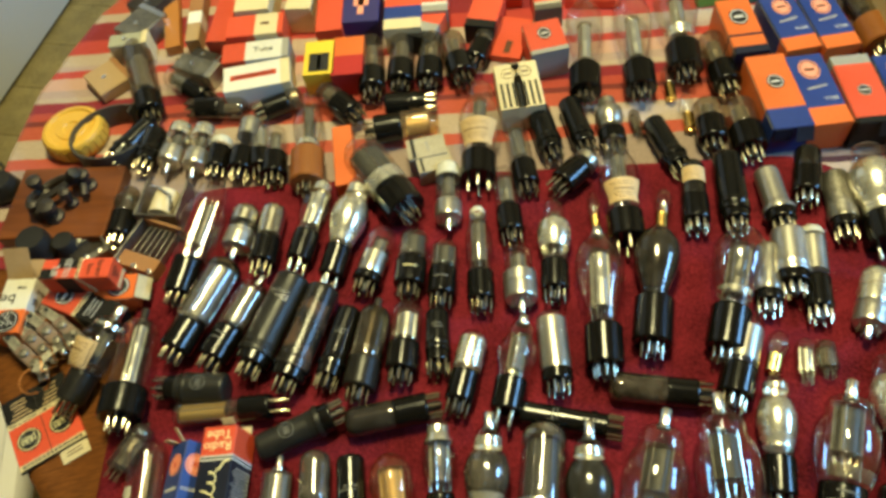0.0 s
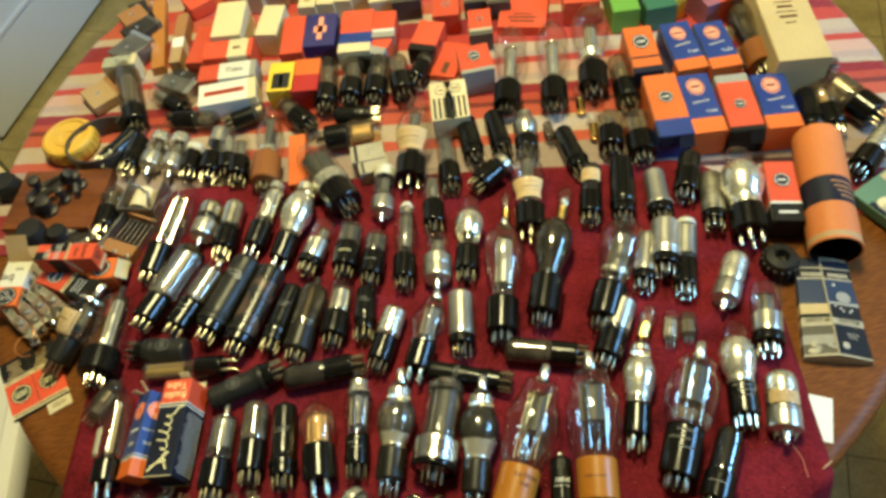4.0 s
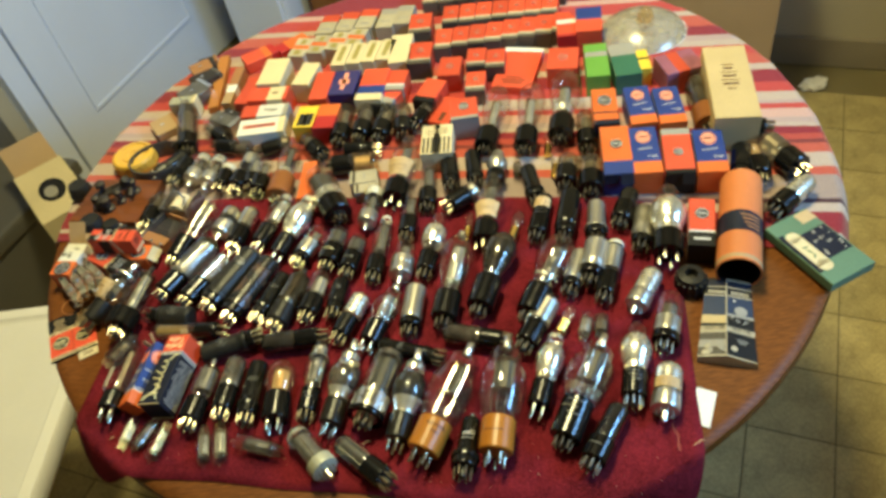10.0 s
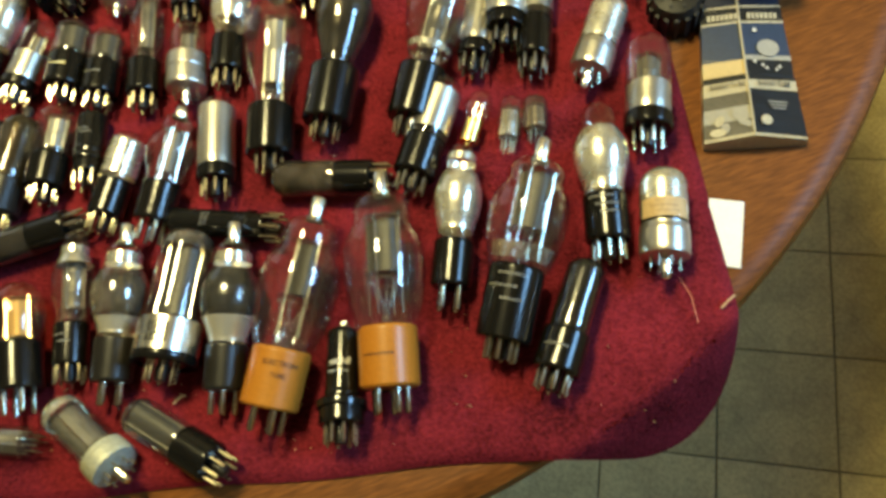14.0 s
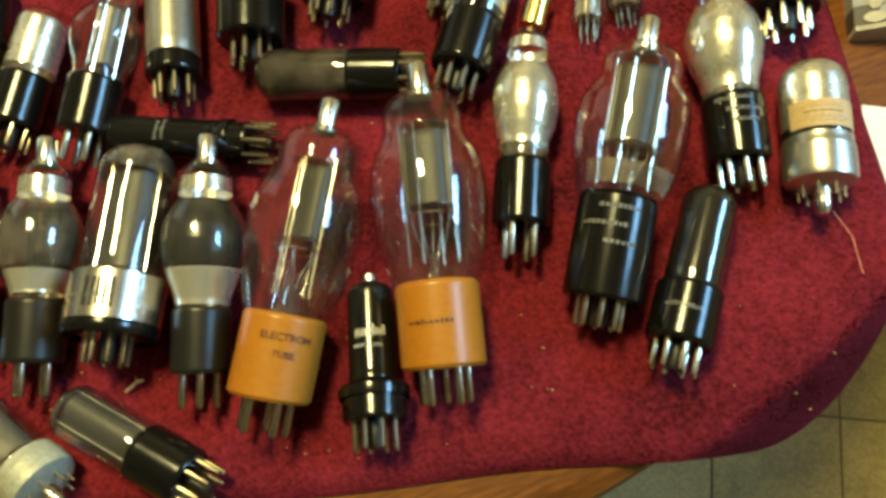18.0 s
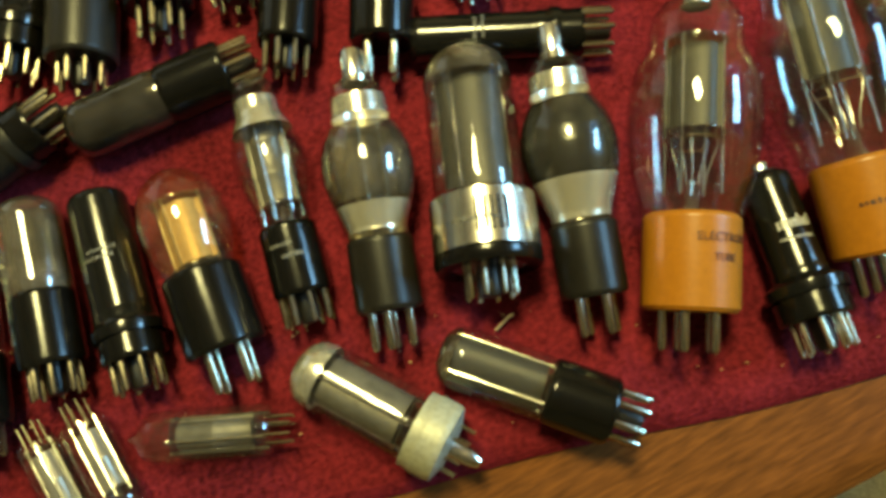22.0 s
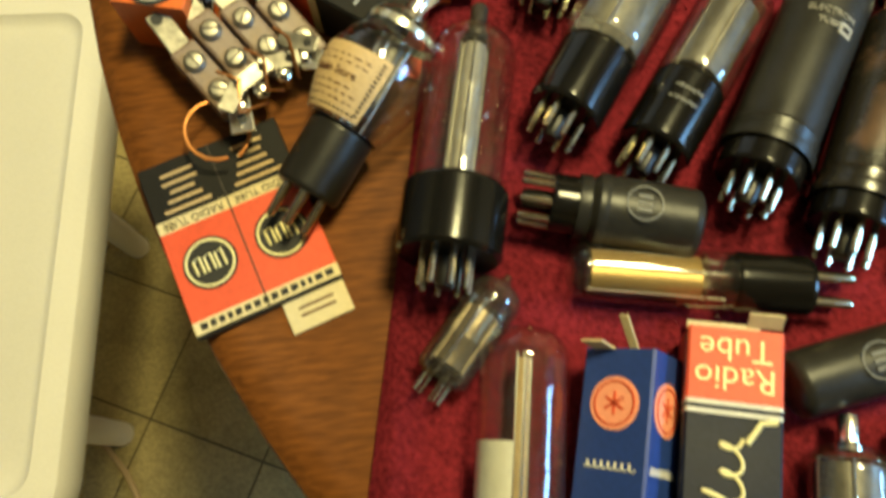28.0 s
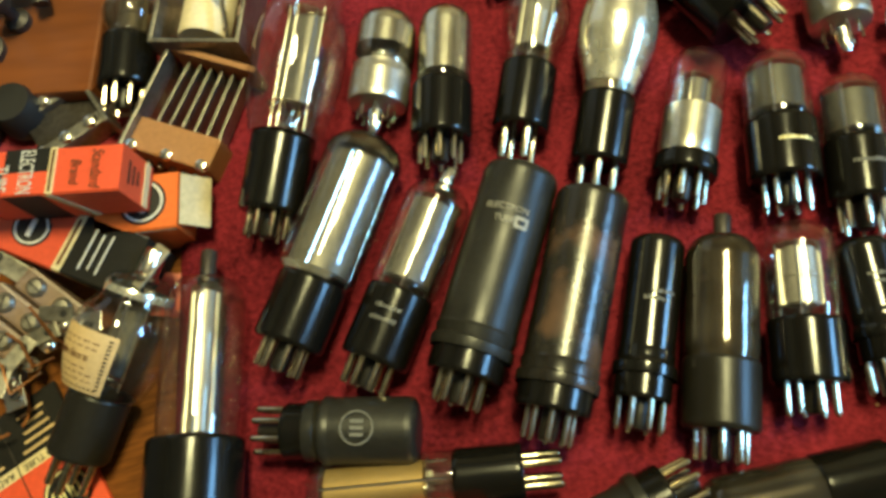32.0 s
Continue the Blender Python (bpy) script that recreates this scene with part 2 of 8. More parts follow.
def rusty(name, paint, rust, rough):
    """Dark painted steel that has rusted through in patches."""
    m = surface(name, paint, rough, vary=0.5, wear=45, bump=0.1, spec=0.6)
    nt = m.node_tree
    n, k = nt.nodes, nt.links
    bsdf = [x for x in n if x.type == "BSDF_PRINCIPLED"][0]
    was = bsdf.inputs["Base Color"].links[0].from_socket
    co, spots, ramp, mix = n.new("ShaderNodeTexCoord"), n.new("ShaderNodeTexNoise"), n.new("ShaderNodeMapRange"), n.new("ShaderNodeMix")
    spots.inputs["Scale"].default_value, spots.inputs["Detail"].default_value = 42, 6
    ramp.inputs["From Min"].default_value, ramp.inputs["From Max"].default_value = 0.56, 0.74
    k.new(co.outputs["Object"], spots.inputs["Vector"])
    k.new(spots.outputs["Fac"], ramp.inputs["Value"])
    mix.data_type = "RGBA"
    k.new(ramp.outputs[0], mix.inputs[0])
    k.new(was, mix.inputs[6])
    mix.inputs[7].default_value = (*rust, 1)
    k.new(mix.outputs[2], bsdf.inputs["Base Color"])
    return m


WORN_METAL = rusty("worn black steel", (0.016, 0.0135, 0.0105), (0.12, 0.066, 0.04), 0.24)
PIN = surface("nickel pin", (0.54, 0.47, 0.34), 0.24, 1.0, vary=0.25, bump=0.02)
SILVER = surface("bright getter mirror", (0.93, 0.89, 0.78), 0.24, 0.82, vary=0.18, wear=60, bump=0.02)
CHROME = surface("bright plated metal", (0.85, 0.82, 0.74), 0.2, 1.0, vary=0.2, bump=0.03)
ALU = surface("dull aluminium", (0.6, 0.57, 0.5), 0.34, 0.9, vary=0.2, bump=0.08)
ZINC = surface("dull zinc", (0.42, 0.41, 0.3), 0.55, 0.3, vary=0.3, bump=0.1)
PLATE = surface("grey anode plate", (0.15, 0.138, 0.115), 0.42, 0.4, vary=0.4, wear=60)
PLATE_DARK = surface("carbonised anode plate", (0.07, 0.065, 0.054), 0.46, 0.35, vary=0.3)
PLATE_LIGHT = surface("light nickel plate", (0.4, 0.38, 0.33), 0.36, 0.5, vary=0.2)
GOLD = surface("warm nickel plate", (0.5, 0.37, 0.2), 0.42, 0.15, vary=0.2)
BRASS = surface("brass", (0.72, 0.47, 0.14), 0.25, 1.0, vary=0.25)
GILT = surface("gilded plate", (0.42, 0.27, 0.09), 0.42, 0.5, vary=0.2)
BROWN_COAT = surface("brownish grey inner coat", (0.06, 0.048, 0.026), 0.26, 0.5, vary=0.4)
COAT = surface("grey graphite coat", (0.032, 0.03, 0.025), 0.22, 0.2, vary=0.4)
MICA = thin_glass("clear mica", (0.84, 0.8, 0.7), 0.1, 0.1)
DARK_MIRROR = surface("brown getter mirror", (0.2, 0.165, 0.12), 0.16, 1.0, vary=0.4, wear=60)
PRINT_GREY = surface("grey print", (0.34, 0.32, 0.27), 0.6, vary=0.3, wear=80)
CERAMIC = surface("white getter film", (0.7, 0.68, 0.6), 0.5, vary=0.15)
PAPER_TAN = surface("tan paper label", (0.55, 0.385, 0.2), 0.75, vary=0.15, per=0.1)
PAPER_WHITE = surface("white paper", (0.78, 0.75, 0.68), 0.75, vary=0.08)
PRINT_WHITE = surface("white print", (0.62, 0.6, 0.55), 0.6, vary=0.2)
PRINT_DIM = surface("worn white print", (0.13, 0.127, 0.115), 0.6, vary=0.4, wear=80)
PRINT_YELLOW = surface("pale yellow print", (0.85, 0.76, 0.4), 0.6, vary=0.1)
PRINT_BLACK = surface("black print", (0.01, 0.009, 0.0085), 0.6, vary=0.3)
PRINT_BROWN = surface("brown print", (0.09, 0.03, 0.01), 0.6, vary=0.3)
RED_CARD = surface("orange red card", (0.62, 0.073, 0.028), 0.5, vary=0.16, per=0.16, bump=0.03)
DEEP_RED = surface("deep red card", (0.42, 0.018, 0.015), 0.5, vary=0.15, per=0.12, bump=0.03)
ORANGE_CARD = surface("orange card", (0.68, 0.135, 0.022), 0.5, vary=0.16, per=0.1, bump=0.03)
BLUE_CARD = surface("royal blue card", (0.014, 0.038, 0.19), 0.45, vary=0.2, per=0.1, bump=0.03)
NAVY_CARD = surface("navy card", (0.01, 0.012, 0.026), 0.55, vary=0.35, bump=0.05, spec=0.25)
BLACK_CARD = surface("black card", (0.009, 0.008, 0.0075), 0.55, vary=0.4, bump=0.05, spec=0.25)
CREAM_CARD = surface("cream card", (0.64, 0.53, 0.31), 0.65, vary=0.12, per=0.06, bump=0.03, spec=0.3)
WHITE_CARD = surface("white card", (0.66, 0.63, 0.55), 0.6, vary=0.12, per=0.08, bump=0.03, spec=0.3)
FADED_CARD = surface("faded black card", (0.085, 0.07, 0.052), 0.6, vary=0.4, per=0.4, bump=0.05)
PALE_CARD = surface("faded beige and shaded white card", (0.42, 0.36, 0.245), 0.65, vary=0.25, wear=40, per=0.12, bump=0.03)
MANILA = surface("manila card", (0.52, 0.385, 0.185), 0.7, vary=0.12, wear=20, bump=0.04, spec=0.25)
GREY_CARD = surface("grey card", (0.3, 0.28, 0.24), 0.7, vary=0.15, bump=0.03)
TUBE_CARD = surface("faded orange tube card", (0.55, 0.165, 0.045), 0.6, vary=0.15, bump=0.03)
SLATE_CARD = surface("slate blue card", (0.013, 0.026, 0.062), 0.55, vary=0.3, bump=0.03)
KRAFT = surface("brown kraft card", (0.4, 0.26, 0.13), 0.75, vary=0.12, bump=0.05)
GREEN_CARD = surface("leaf green card", (0.13, 0.32, 0.045), 0.5, vary=0.12, bump=0.03)
DARK_GREEN = surface("dark green card", (0.03, 0.13, 0.075), 0.5, vary=0.15, bump=0.03)
TEAL_CARD = surface("faded sea green card", (0.1, 0.185, 0.115), 0.6, vary=0.15, bump=0.04)
YELLOW_CARD = surface("yellow card", (0.8, 0.55, 0.04), 0.5, vary=0.1, bump=0.03)
PINK_SPOT = surface("salmon print", (0.85, 0.32, 0.2), 0.55, vary=0.1)
PURPLE_CARD = surface("mauve card", (0.28, 0.09, 0.13), 0.5, vary=0.4, wear=60)
YELLOW_PLASTIC = surface("yellow moulded plastic", (0.68, 0.39, 0.05), 0.35, vary=0.12)
RUBBER = surface("black rubber", (0.008, 0.007, 0.0065), 0.6, vary=0.4)
OLD_STEEL = surface("tarnished steel", (0.27, 0.25, 0.21), 0.4, 0.85, vary=0.4, wear=60, bump=0.1)
DARK_IRON = surface("dark oxidised metal", (0.05, 0.042, 0.036), 0.45, 0.5, vary=0.5, wear=50, bump=0.15)
FIBRE = surface("brown fibre board", (0.33, 0.15, 0.055), 0.6, vary=0.2)
WOOD_RED = wood("reddish varnished board", (0.085, 0.026, 0.009), (0.19, 0.058, 0.017), 0.4, 1.2)
TABLE_WOOD = wood("oiled table wood", (0.09, 0.03, 0.0065), (0.19, 0.064, 0.0135), 0.45, 9.0, 0.35, 0.02)
LEG_WOOD = wood("table leg wood", (0.12, 0.045, 0.015), (0.3, 0.13, 0.045), 0.4, 0.7)
WALL_PAINT = surface("warm white wall paint", (0.4, 0.35, 0.25), 0.8, vary=0.05, wear=3, bump=0.05)
# white enamel; the blue of daylight falling on it is put into the colour
DOOR_PAINT = surface("white enamel with daylight blue", (0.64, 0.7, 0.86), 0.4, vary=0.05, wear=3, bump=0.02)
SKIRT_PAINT = surface("taupe skirting paint", (0.25, 0.21, 0.15), 0.5, vary=0.12)
# unseen ceiling: darkened to limit the light it bounces onto the table
CEIL_PAINT = surface("dimmed cream ceiling paint", (0.62, 0.58, 0.5), 0.85, vary=0.04, wear=3)
TILE = surface("grey green floor tile", (0.42, 0.335, 0.15), 0.6, vary=0.4, wear=14, grain=30, per=0.1, bump=0.05, spec=0.2)
GROUT = surface("dark floor grout", (0.17, 0.135, 0.06), 0.9, vary=0.2)
APPLIANCE = surface("dark grey appliance enamel", (0.085, 0.08, 0.072), 0.45, vary=0.15, wear=6)
PLASTIC_WHITE = surface("white moulded plastic", (0.86, 0.835, 0.82), 0.4, vary=0.05, wear=8, bump=0.03)
DARK_BLUE = surface("dark navy plastic", (0.012, 0.016, 0.03), 0.35, vary=0.2)
PLASTIC_BAG = thin_glass("frosted plastic film", (0.8, 0.79, 0.75), 0.5, 0.25)
TERRY = surface("crimson terry cloth", (0.14, 0.013, 0.0205), 1.0, vary=0.75, grain=60, wear=26, bump=1.0, spec=0.03)
COPPER_WIRE = surface("enamelled copper", (0.5, 0.2, 0.06), 0.35, 0.8, vary=0.2)
ROPE = surface("cotton winding", (0.7, 0.6, 0.42), 0.8, vary=0.15, bump=0.2)


# ---- building blocks ----
MESHES = {}


def as_mesh(name, verts, faces, materials, indices=None, smooth=None):
    me = bpy.data.meshes.new(name)
    me.from_pydata(verts, [], faces)
    for m in materials:
        me.materials.append(m)
    if indices:
        me.polygons.foreach_set("material_index", indices)
    if smooth:
        me.polygons.foreach_set("use_smooth", [True] * len(me.polygons))
        me.set_sharp_from_angle(angle=radians(smooth))
    me.update()
    return me


def add_part(name, me, parent, label="", m=None):
    ob = new(name, me)
    ob.parent = parent
    if m is not None:
        ob.matrix_basis = m
    if label:
        tagged(ob, label)
    return ob


def thing(name, label, category, m, group=""):
    e = new(name)
    e.empty_display_size = 0.01
    e.matrix_basis = m
    return tagged(e, label, category, group)


def turned(profile, material, seg=24, squash=1.0, name="turned", wedge=None):
    """A mesh turned about the x axis from (x, radius) pairs; wedge: from and to angle, from straight up, for a patch."""
    key = (tuple((round(a, 5), round(b, 5)) for a, b in profile), material.name, seg, squash, wedge)
    if key in MESHES:
        return MESHES[key]
    held = []
    for (xa, ra), (xb, rb) in zip(profile, profile[1:]):       # rings that keep the ends of straight stretches crisp
        held.append((xa, ra))
        if abs(ra - rb) < 1e-6 and xb - xa > 0.003 and ra > 0.005 and not wedge:
            held += [(xa + 0.0007, ra), (xb - 0.0007, ra)]
    verts, faces, rings = [], [], []
    n = seg + 1 if wedge else seg
    for x, r in held + [profile[-1]]:
        if r < 1e-6 and not wedge:
            rings.append([len(verts)])
            verts.append((x, 0, 0))
            continue
        row = []
        for i in range(n):
            a = wedge[0] + (wedge[1] - wedge[0]) * i / seg if wedge else 2 * math.pi * i / seg
            row.append(len(verts))
            verts.append((x, r * math.sin(a) * squash, r * math.cos(a)))
        rings.append(row)
    for p, q in zip(rings, rings[1:]):
        for i in range(seg):
            j = i + 1 if wedge else (i + 1) % seg
            if len(p) == 1 and len(q) > 1:
                faces.append((p[0], q[j], q[i]))
            elif len(q) == 1 and len(p) > 1:
                faces.append((p[i], p[j], q[0]))
            elif len(p) > 1:
                faces.append((p[i], p[j], q[j], q[i]))
    MESHES[key] = as_mesh(name, verts, faces, [material], smooth=38)
    return MESHES[key]


def bar(size, material, bevel=0.0006, name="block"):
    """A block centred on its base, with bevelled edges."""
    key = ("bar", tuple(round(s, 5) for s in size), material.name, bevel)
    if key not in MESHES:
        bm = bmesh.new()
        bmesh.ops.create_cube(bm, size=1, matrix=Matrix.Translation((0, 0, size[2] / 2)) @ Matrix.Diagonal((*size, 1)))
        b = min(bevel, min(size) * 0.3)
        if b > 0:
            bmesh.ops.bevel(bm, geom=bm.edges[:], offset=b, segments=2, affect="EDGES", profile=0.6)
        me = bpy.data.meshes.new(name)
        bm.to_mesh(me)
        bm.free()
        me.materials.append(material)
        MESHES[key] = me
    return MESHES[key]


def disc(r, material, ry=0.0, name="disc", thick=0.0003):
    key = ("disc", round(r, 5), round(ry, 5), material.name, thick)
    if key not in MESHES:
        n, ry = 22, ry or r
        v = [(r * math.cos(2 * math.pi * i / n), ry * math.sin(2 * math.pi * i / n), z) for z in (0, thick) for i in range(n)]
        f = [tuple(range(n, 2 * n)), tuple(range(n - 1, -1, -1))] + [(i, (i + 1) % n, n + (i + 1) % n, n + i) for i in range(n)]
        MESHES[key] = as_mesh(name, v, f, [material])
    return MESHES[key]


def ring(r0, r1, material, thick=0.0003, squash=1.0):
    key = ("ring", round(r0, 5), round(r1, 5), material.name, squash)
    if key not in MESHES:
        n, v, f = 28, [], []
        for r, z in ((r0, 0), (r0, thick), (r1, thick), (r1, 0)):
            v += [(r * math.cos(2 * math.pi * i / n), squash * r * math.sin(2 * math.pi * i / n), z) for i in range(n)]
        for a in range(4):
            b = (a + 1) % 4
            f += [(a * n + i, a * n + (i + 1) % n, b * n + (i + 1) % n, b * n + i) for i in range(n)]
        MESHES[key] = as_mesh("ring", v, f, [material])
    return MESHES[key]


def wire(points, r, material, name="wire", seg=6):
    """A round wire through the given points."""
    verts, faces = [], []
    pts = [Vector(p) for p in points]
    for i, p in enumerate(pts):
        d = (pts[min(i + 1, len(pts) - 1)] - pts[max(i - 1, 0)]).normalized()
        side = d.cross(Vector((0, 0, 1)))
        side = side.normalized() if side.length > 1e-4 else Vector((1, 0, 0))
        up = side.cross(d)
        verts += [p + r * (math.cos(2 * math.pi * k / seg) * side + math.sin(2 * math.pi * k / seg) * up) for k in range(seg)]
    for i in range(len(pts) - 1):
        faces += [(i * seg + k, i * seg + (k + 1) % seg, (i + 1) * seg + (k + 1) % seg, (i + 1) * seg + k) for k in range(seg)]
    faces += [tuple(range(seg - 1, -1, -1)), tuple(range((len(pts) - 1) * seg, len(pts) * seg))]
    return as_mesh(name, verts, faces, [material], smooth=50)


def lettering(text, size, material, extrude=0.00015, shear=0.0):
    key = ("text", text, size, material.name, shear)
    if key not in MESHES:
        cu = bpy.data.curves.new("lettering", "FONT")
        cu.body, cu.size, cu.align_x, cu.align_y, cu.extrude, cu.shear, cu.resolution_u = text, size, "CENTER", "CENTER", extrude, shear, 3
        ob = new("lettering", cu)
        bpy.context.view_layer.update()
        me = bpy.data.meshes.new_from_object(ob.evaluated_get(bpy.context.evaluated_depsgraph_get()))
        bpy.data.objects.remove(ob)
        me.materials.clear()
        me.materials.append(material)
        MESHES[key] = me
    return MESHES[key]


def wrapped(text, size, material, r):
    """Lettering bent round a lying body of radius r, its head towards the body's top."""
    key = ("wrapped", text, size, material.name, round(r, 5))
    if key not in MESHES:
        me = lettering(text, size, material).copy()
        for v in me.vertices:
            x, y, lift = v.co
            a = x / r
            v.co = (y, -(r + lift) * math.sin(a), (r + lift) * math.cos(a))
        MESHES[key] = me
    return MESHES[key]


def lay(points, middle):
    """Tilt and height of the axis of a turned body that lies on its two lowest places."""
    best = (0.0, max(r for _, r in points))
    for i, (xa, ra) in enumerate(points):
        for xb, rb in points[i + 1:]:
            if xb - xa < 0.004 or not xa <= middle <= xb:
                continue
            s = (rb - ra) / (xb - xa)
            if all(r <= ra + s * (x - xa) + 1e-5 for x, r in points):
                best = (math.atan(s), (ra - s * xa) * math.cos(math.atan(s)))
    return best


def at(p, q, z=0.0):
    """A pose at p with its x axis towards q, and the distance."""
    d = Vector((q[0] - p[0], q[1] - p[1]))
    return Matrix.Translation((p[0], p[1], z)) @ Matrix.Rotation(math.atan2(d.y, d.x), 4, "Z"), d.length


# ---- vacuum tubes ----
def shape(kind, a, b, R, r0):
    """Outline of a glass bulb from its base at a to its top at b."""
    n = b - a
    if kind == "gt":
        dome = min(R * 0.75, n * 0.3)
        pts = [(a, min(r0, R) * 0.96), (a + 0.05 * n, R * 0.985), (a + 0.1 * n, R)]
        pts += [(b - dome + dome * math.sin(t), R * math.cos(t) ** 0.72) for t in (0, 0.3, 0.6, 0.9, 1.15, 1.35, 1.48)]
    elif kind == "st":
        keys = ((0, 0.6), (0.06, 0.64), (0.14, 0.74), (0.24, 0.88), (0.34, 0.97), (0.43, 1.0), (0.52, 0.97), (0.6, 0.88), (0.66, 0.77), (0.7, 0.68),
                (0.74, 0.63), (0.8, 0.62), (0.88, 0.6), (0.93, 0.53), (0.965, 0.42), (0.988, 0.26), (1, 0.02))
        pts = [(a + u * n, max(R * v, 0) if u > 0.1 else max(R * v, min(r0 * 0.9, R * v * 1.2))) for u, v in keys]
        return pts
    elif kind == "big":
        keys = ((0, 0.74), (0.05, 0.79), (0.14, 0.87), (0.24, 0.94), (0.34, 0.985), (0.45, 1.0), (0.55, 0.985), (0.63, 0.93), (0.69, 0.84), (0.73, 0.76), (0.77, 0.72), (0.84, 0.71), (0.9, 0.67),
                (0.945, 0.57), (0.975, 0.41), (0.992, 0.24), (1, 0.02))
        return [(a + u * n, R * v) for u, v in keys]
    elif kind == "tear":
        keys = ((0, 0.52), (0.1, 0.56), (0.22, 0.68), (0.36, 0.85), (0.5, 0.96), (0.6, 1.0), (0.7, 0.97), (0.78, 0.88), (0.84, 0.76), (0.9, 0.62),
                (0.95, 0.46), (0.98, 0.3), (1, 0.02))
        return [(a + u * n, R * v) for u, v in keys]
    elif kind == "globe":
        keys = ((0, 0.72), (0.08, 0.8), (0.2, 0.9), (0.35, 0.98), (0.48, 1.0), (0.62, 0.97), (0.75, 0.87), (0.86, 0.7), (0.94, 0.48), (0.98, 0.27), (1, 0.02))
        return [(a + u * n, R * v) for u, v in keys]
    else:
        keys = ((0, 0.7), (0.03, 0.9), (0.07, 1.0), (0.76, 1.0), (0.82, 0.95), (0.87, 0.8), (0.9, 0.55), (0.92, 0.26), (0.95, 0.17), (0.98, 0.14), (1, 0.02))
        return [(a + u * n, R * v) for u, v in keys]
    pts.append((b, 0.0004))
    return pts


def between(pts, u0, u1, k):
    """The stretch of an outline from u0 to u1 of its length, shrunk by k."""
    a, n = pts[0][0], pts[-1][0] - pts[0][0]
    xs, rs = [p[0] for p in pts], [p[1] for p in pts]
    grid = sorted({a + n * (u0 + (u1 - u0) * i / 10) for i in range(11)} | {x for x in xs if a + n * u0 < x < a + n * u1})
    return [(x, float(np.interp(x, xs, rs)) * k) for x in grid]


def pressed(a, b, r, material, flat=0.62, wing=1.0, ribs=3):
    """An anode pressed from two half shells: a flat oval body with seam wings and ribs across it, hollow at both ends."""
    key = ("pressed", round(a, 4), round(b, 4), round(r, 4), material.name, flat, wing, ribs)
    if key in MESHES:
        return MESHES[key]
    body = 0.76 if wing > 0.8 else 0.97
    half = [(wing, 0.0), (wing, 0.035), (body + 0.02, 0.05)] + [(body * math.cos(t), flat * math.sin(t) ** 0.7) for t in (0.28, 0.55, 0.85, 1.2, 1.5708)]
    row = half + [(-y, z) for y, z in reversed(half[:-1])]
    row += [(y, -z) for y, z in reversed(row[1:-1])]
    n = b - a
    xs = [(0.0, 1.0)]
    for i in range(ribs):
        c = (i + 0.8) / (ribs + 0.6)
        xs += [(c - 0.05, 1.0), (c - 0.025, 1.07), (c + 0.025, 1.07), (c + 0.05, 1.0)]
    xs.append((1.0, 1.0))
    verts, faces, k = [], [], len(row)
    for u, grow in [(0.0, 0.8)] + xs + [(1.0, 0.8)]:
        verts += [(a + u * n, y * r * (grow if abs(y) < body else min(grow, 1.0)), z * r * grow) for y, z in row]
    for j in range(len(xs) + 1):
        faces += [(j * k + i, j * k + (i + 1) % k, (j + 1) * k + (i + 1) % k, (j + 1) * k + i) for i in range(k)]
    MESHES[key] = as_mesh("anode", verts, faces, [material], smooth=32)
    return MESHES[key]


SPIN = random.Random(7)


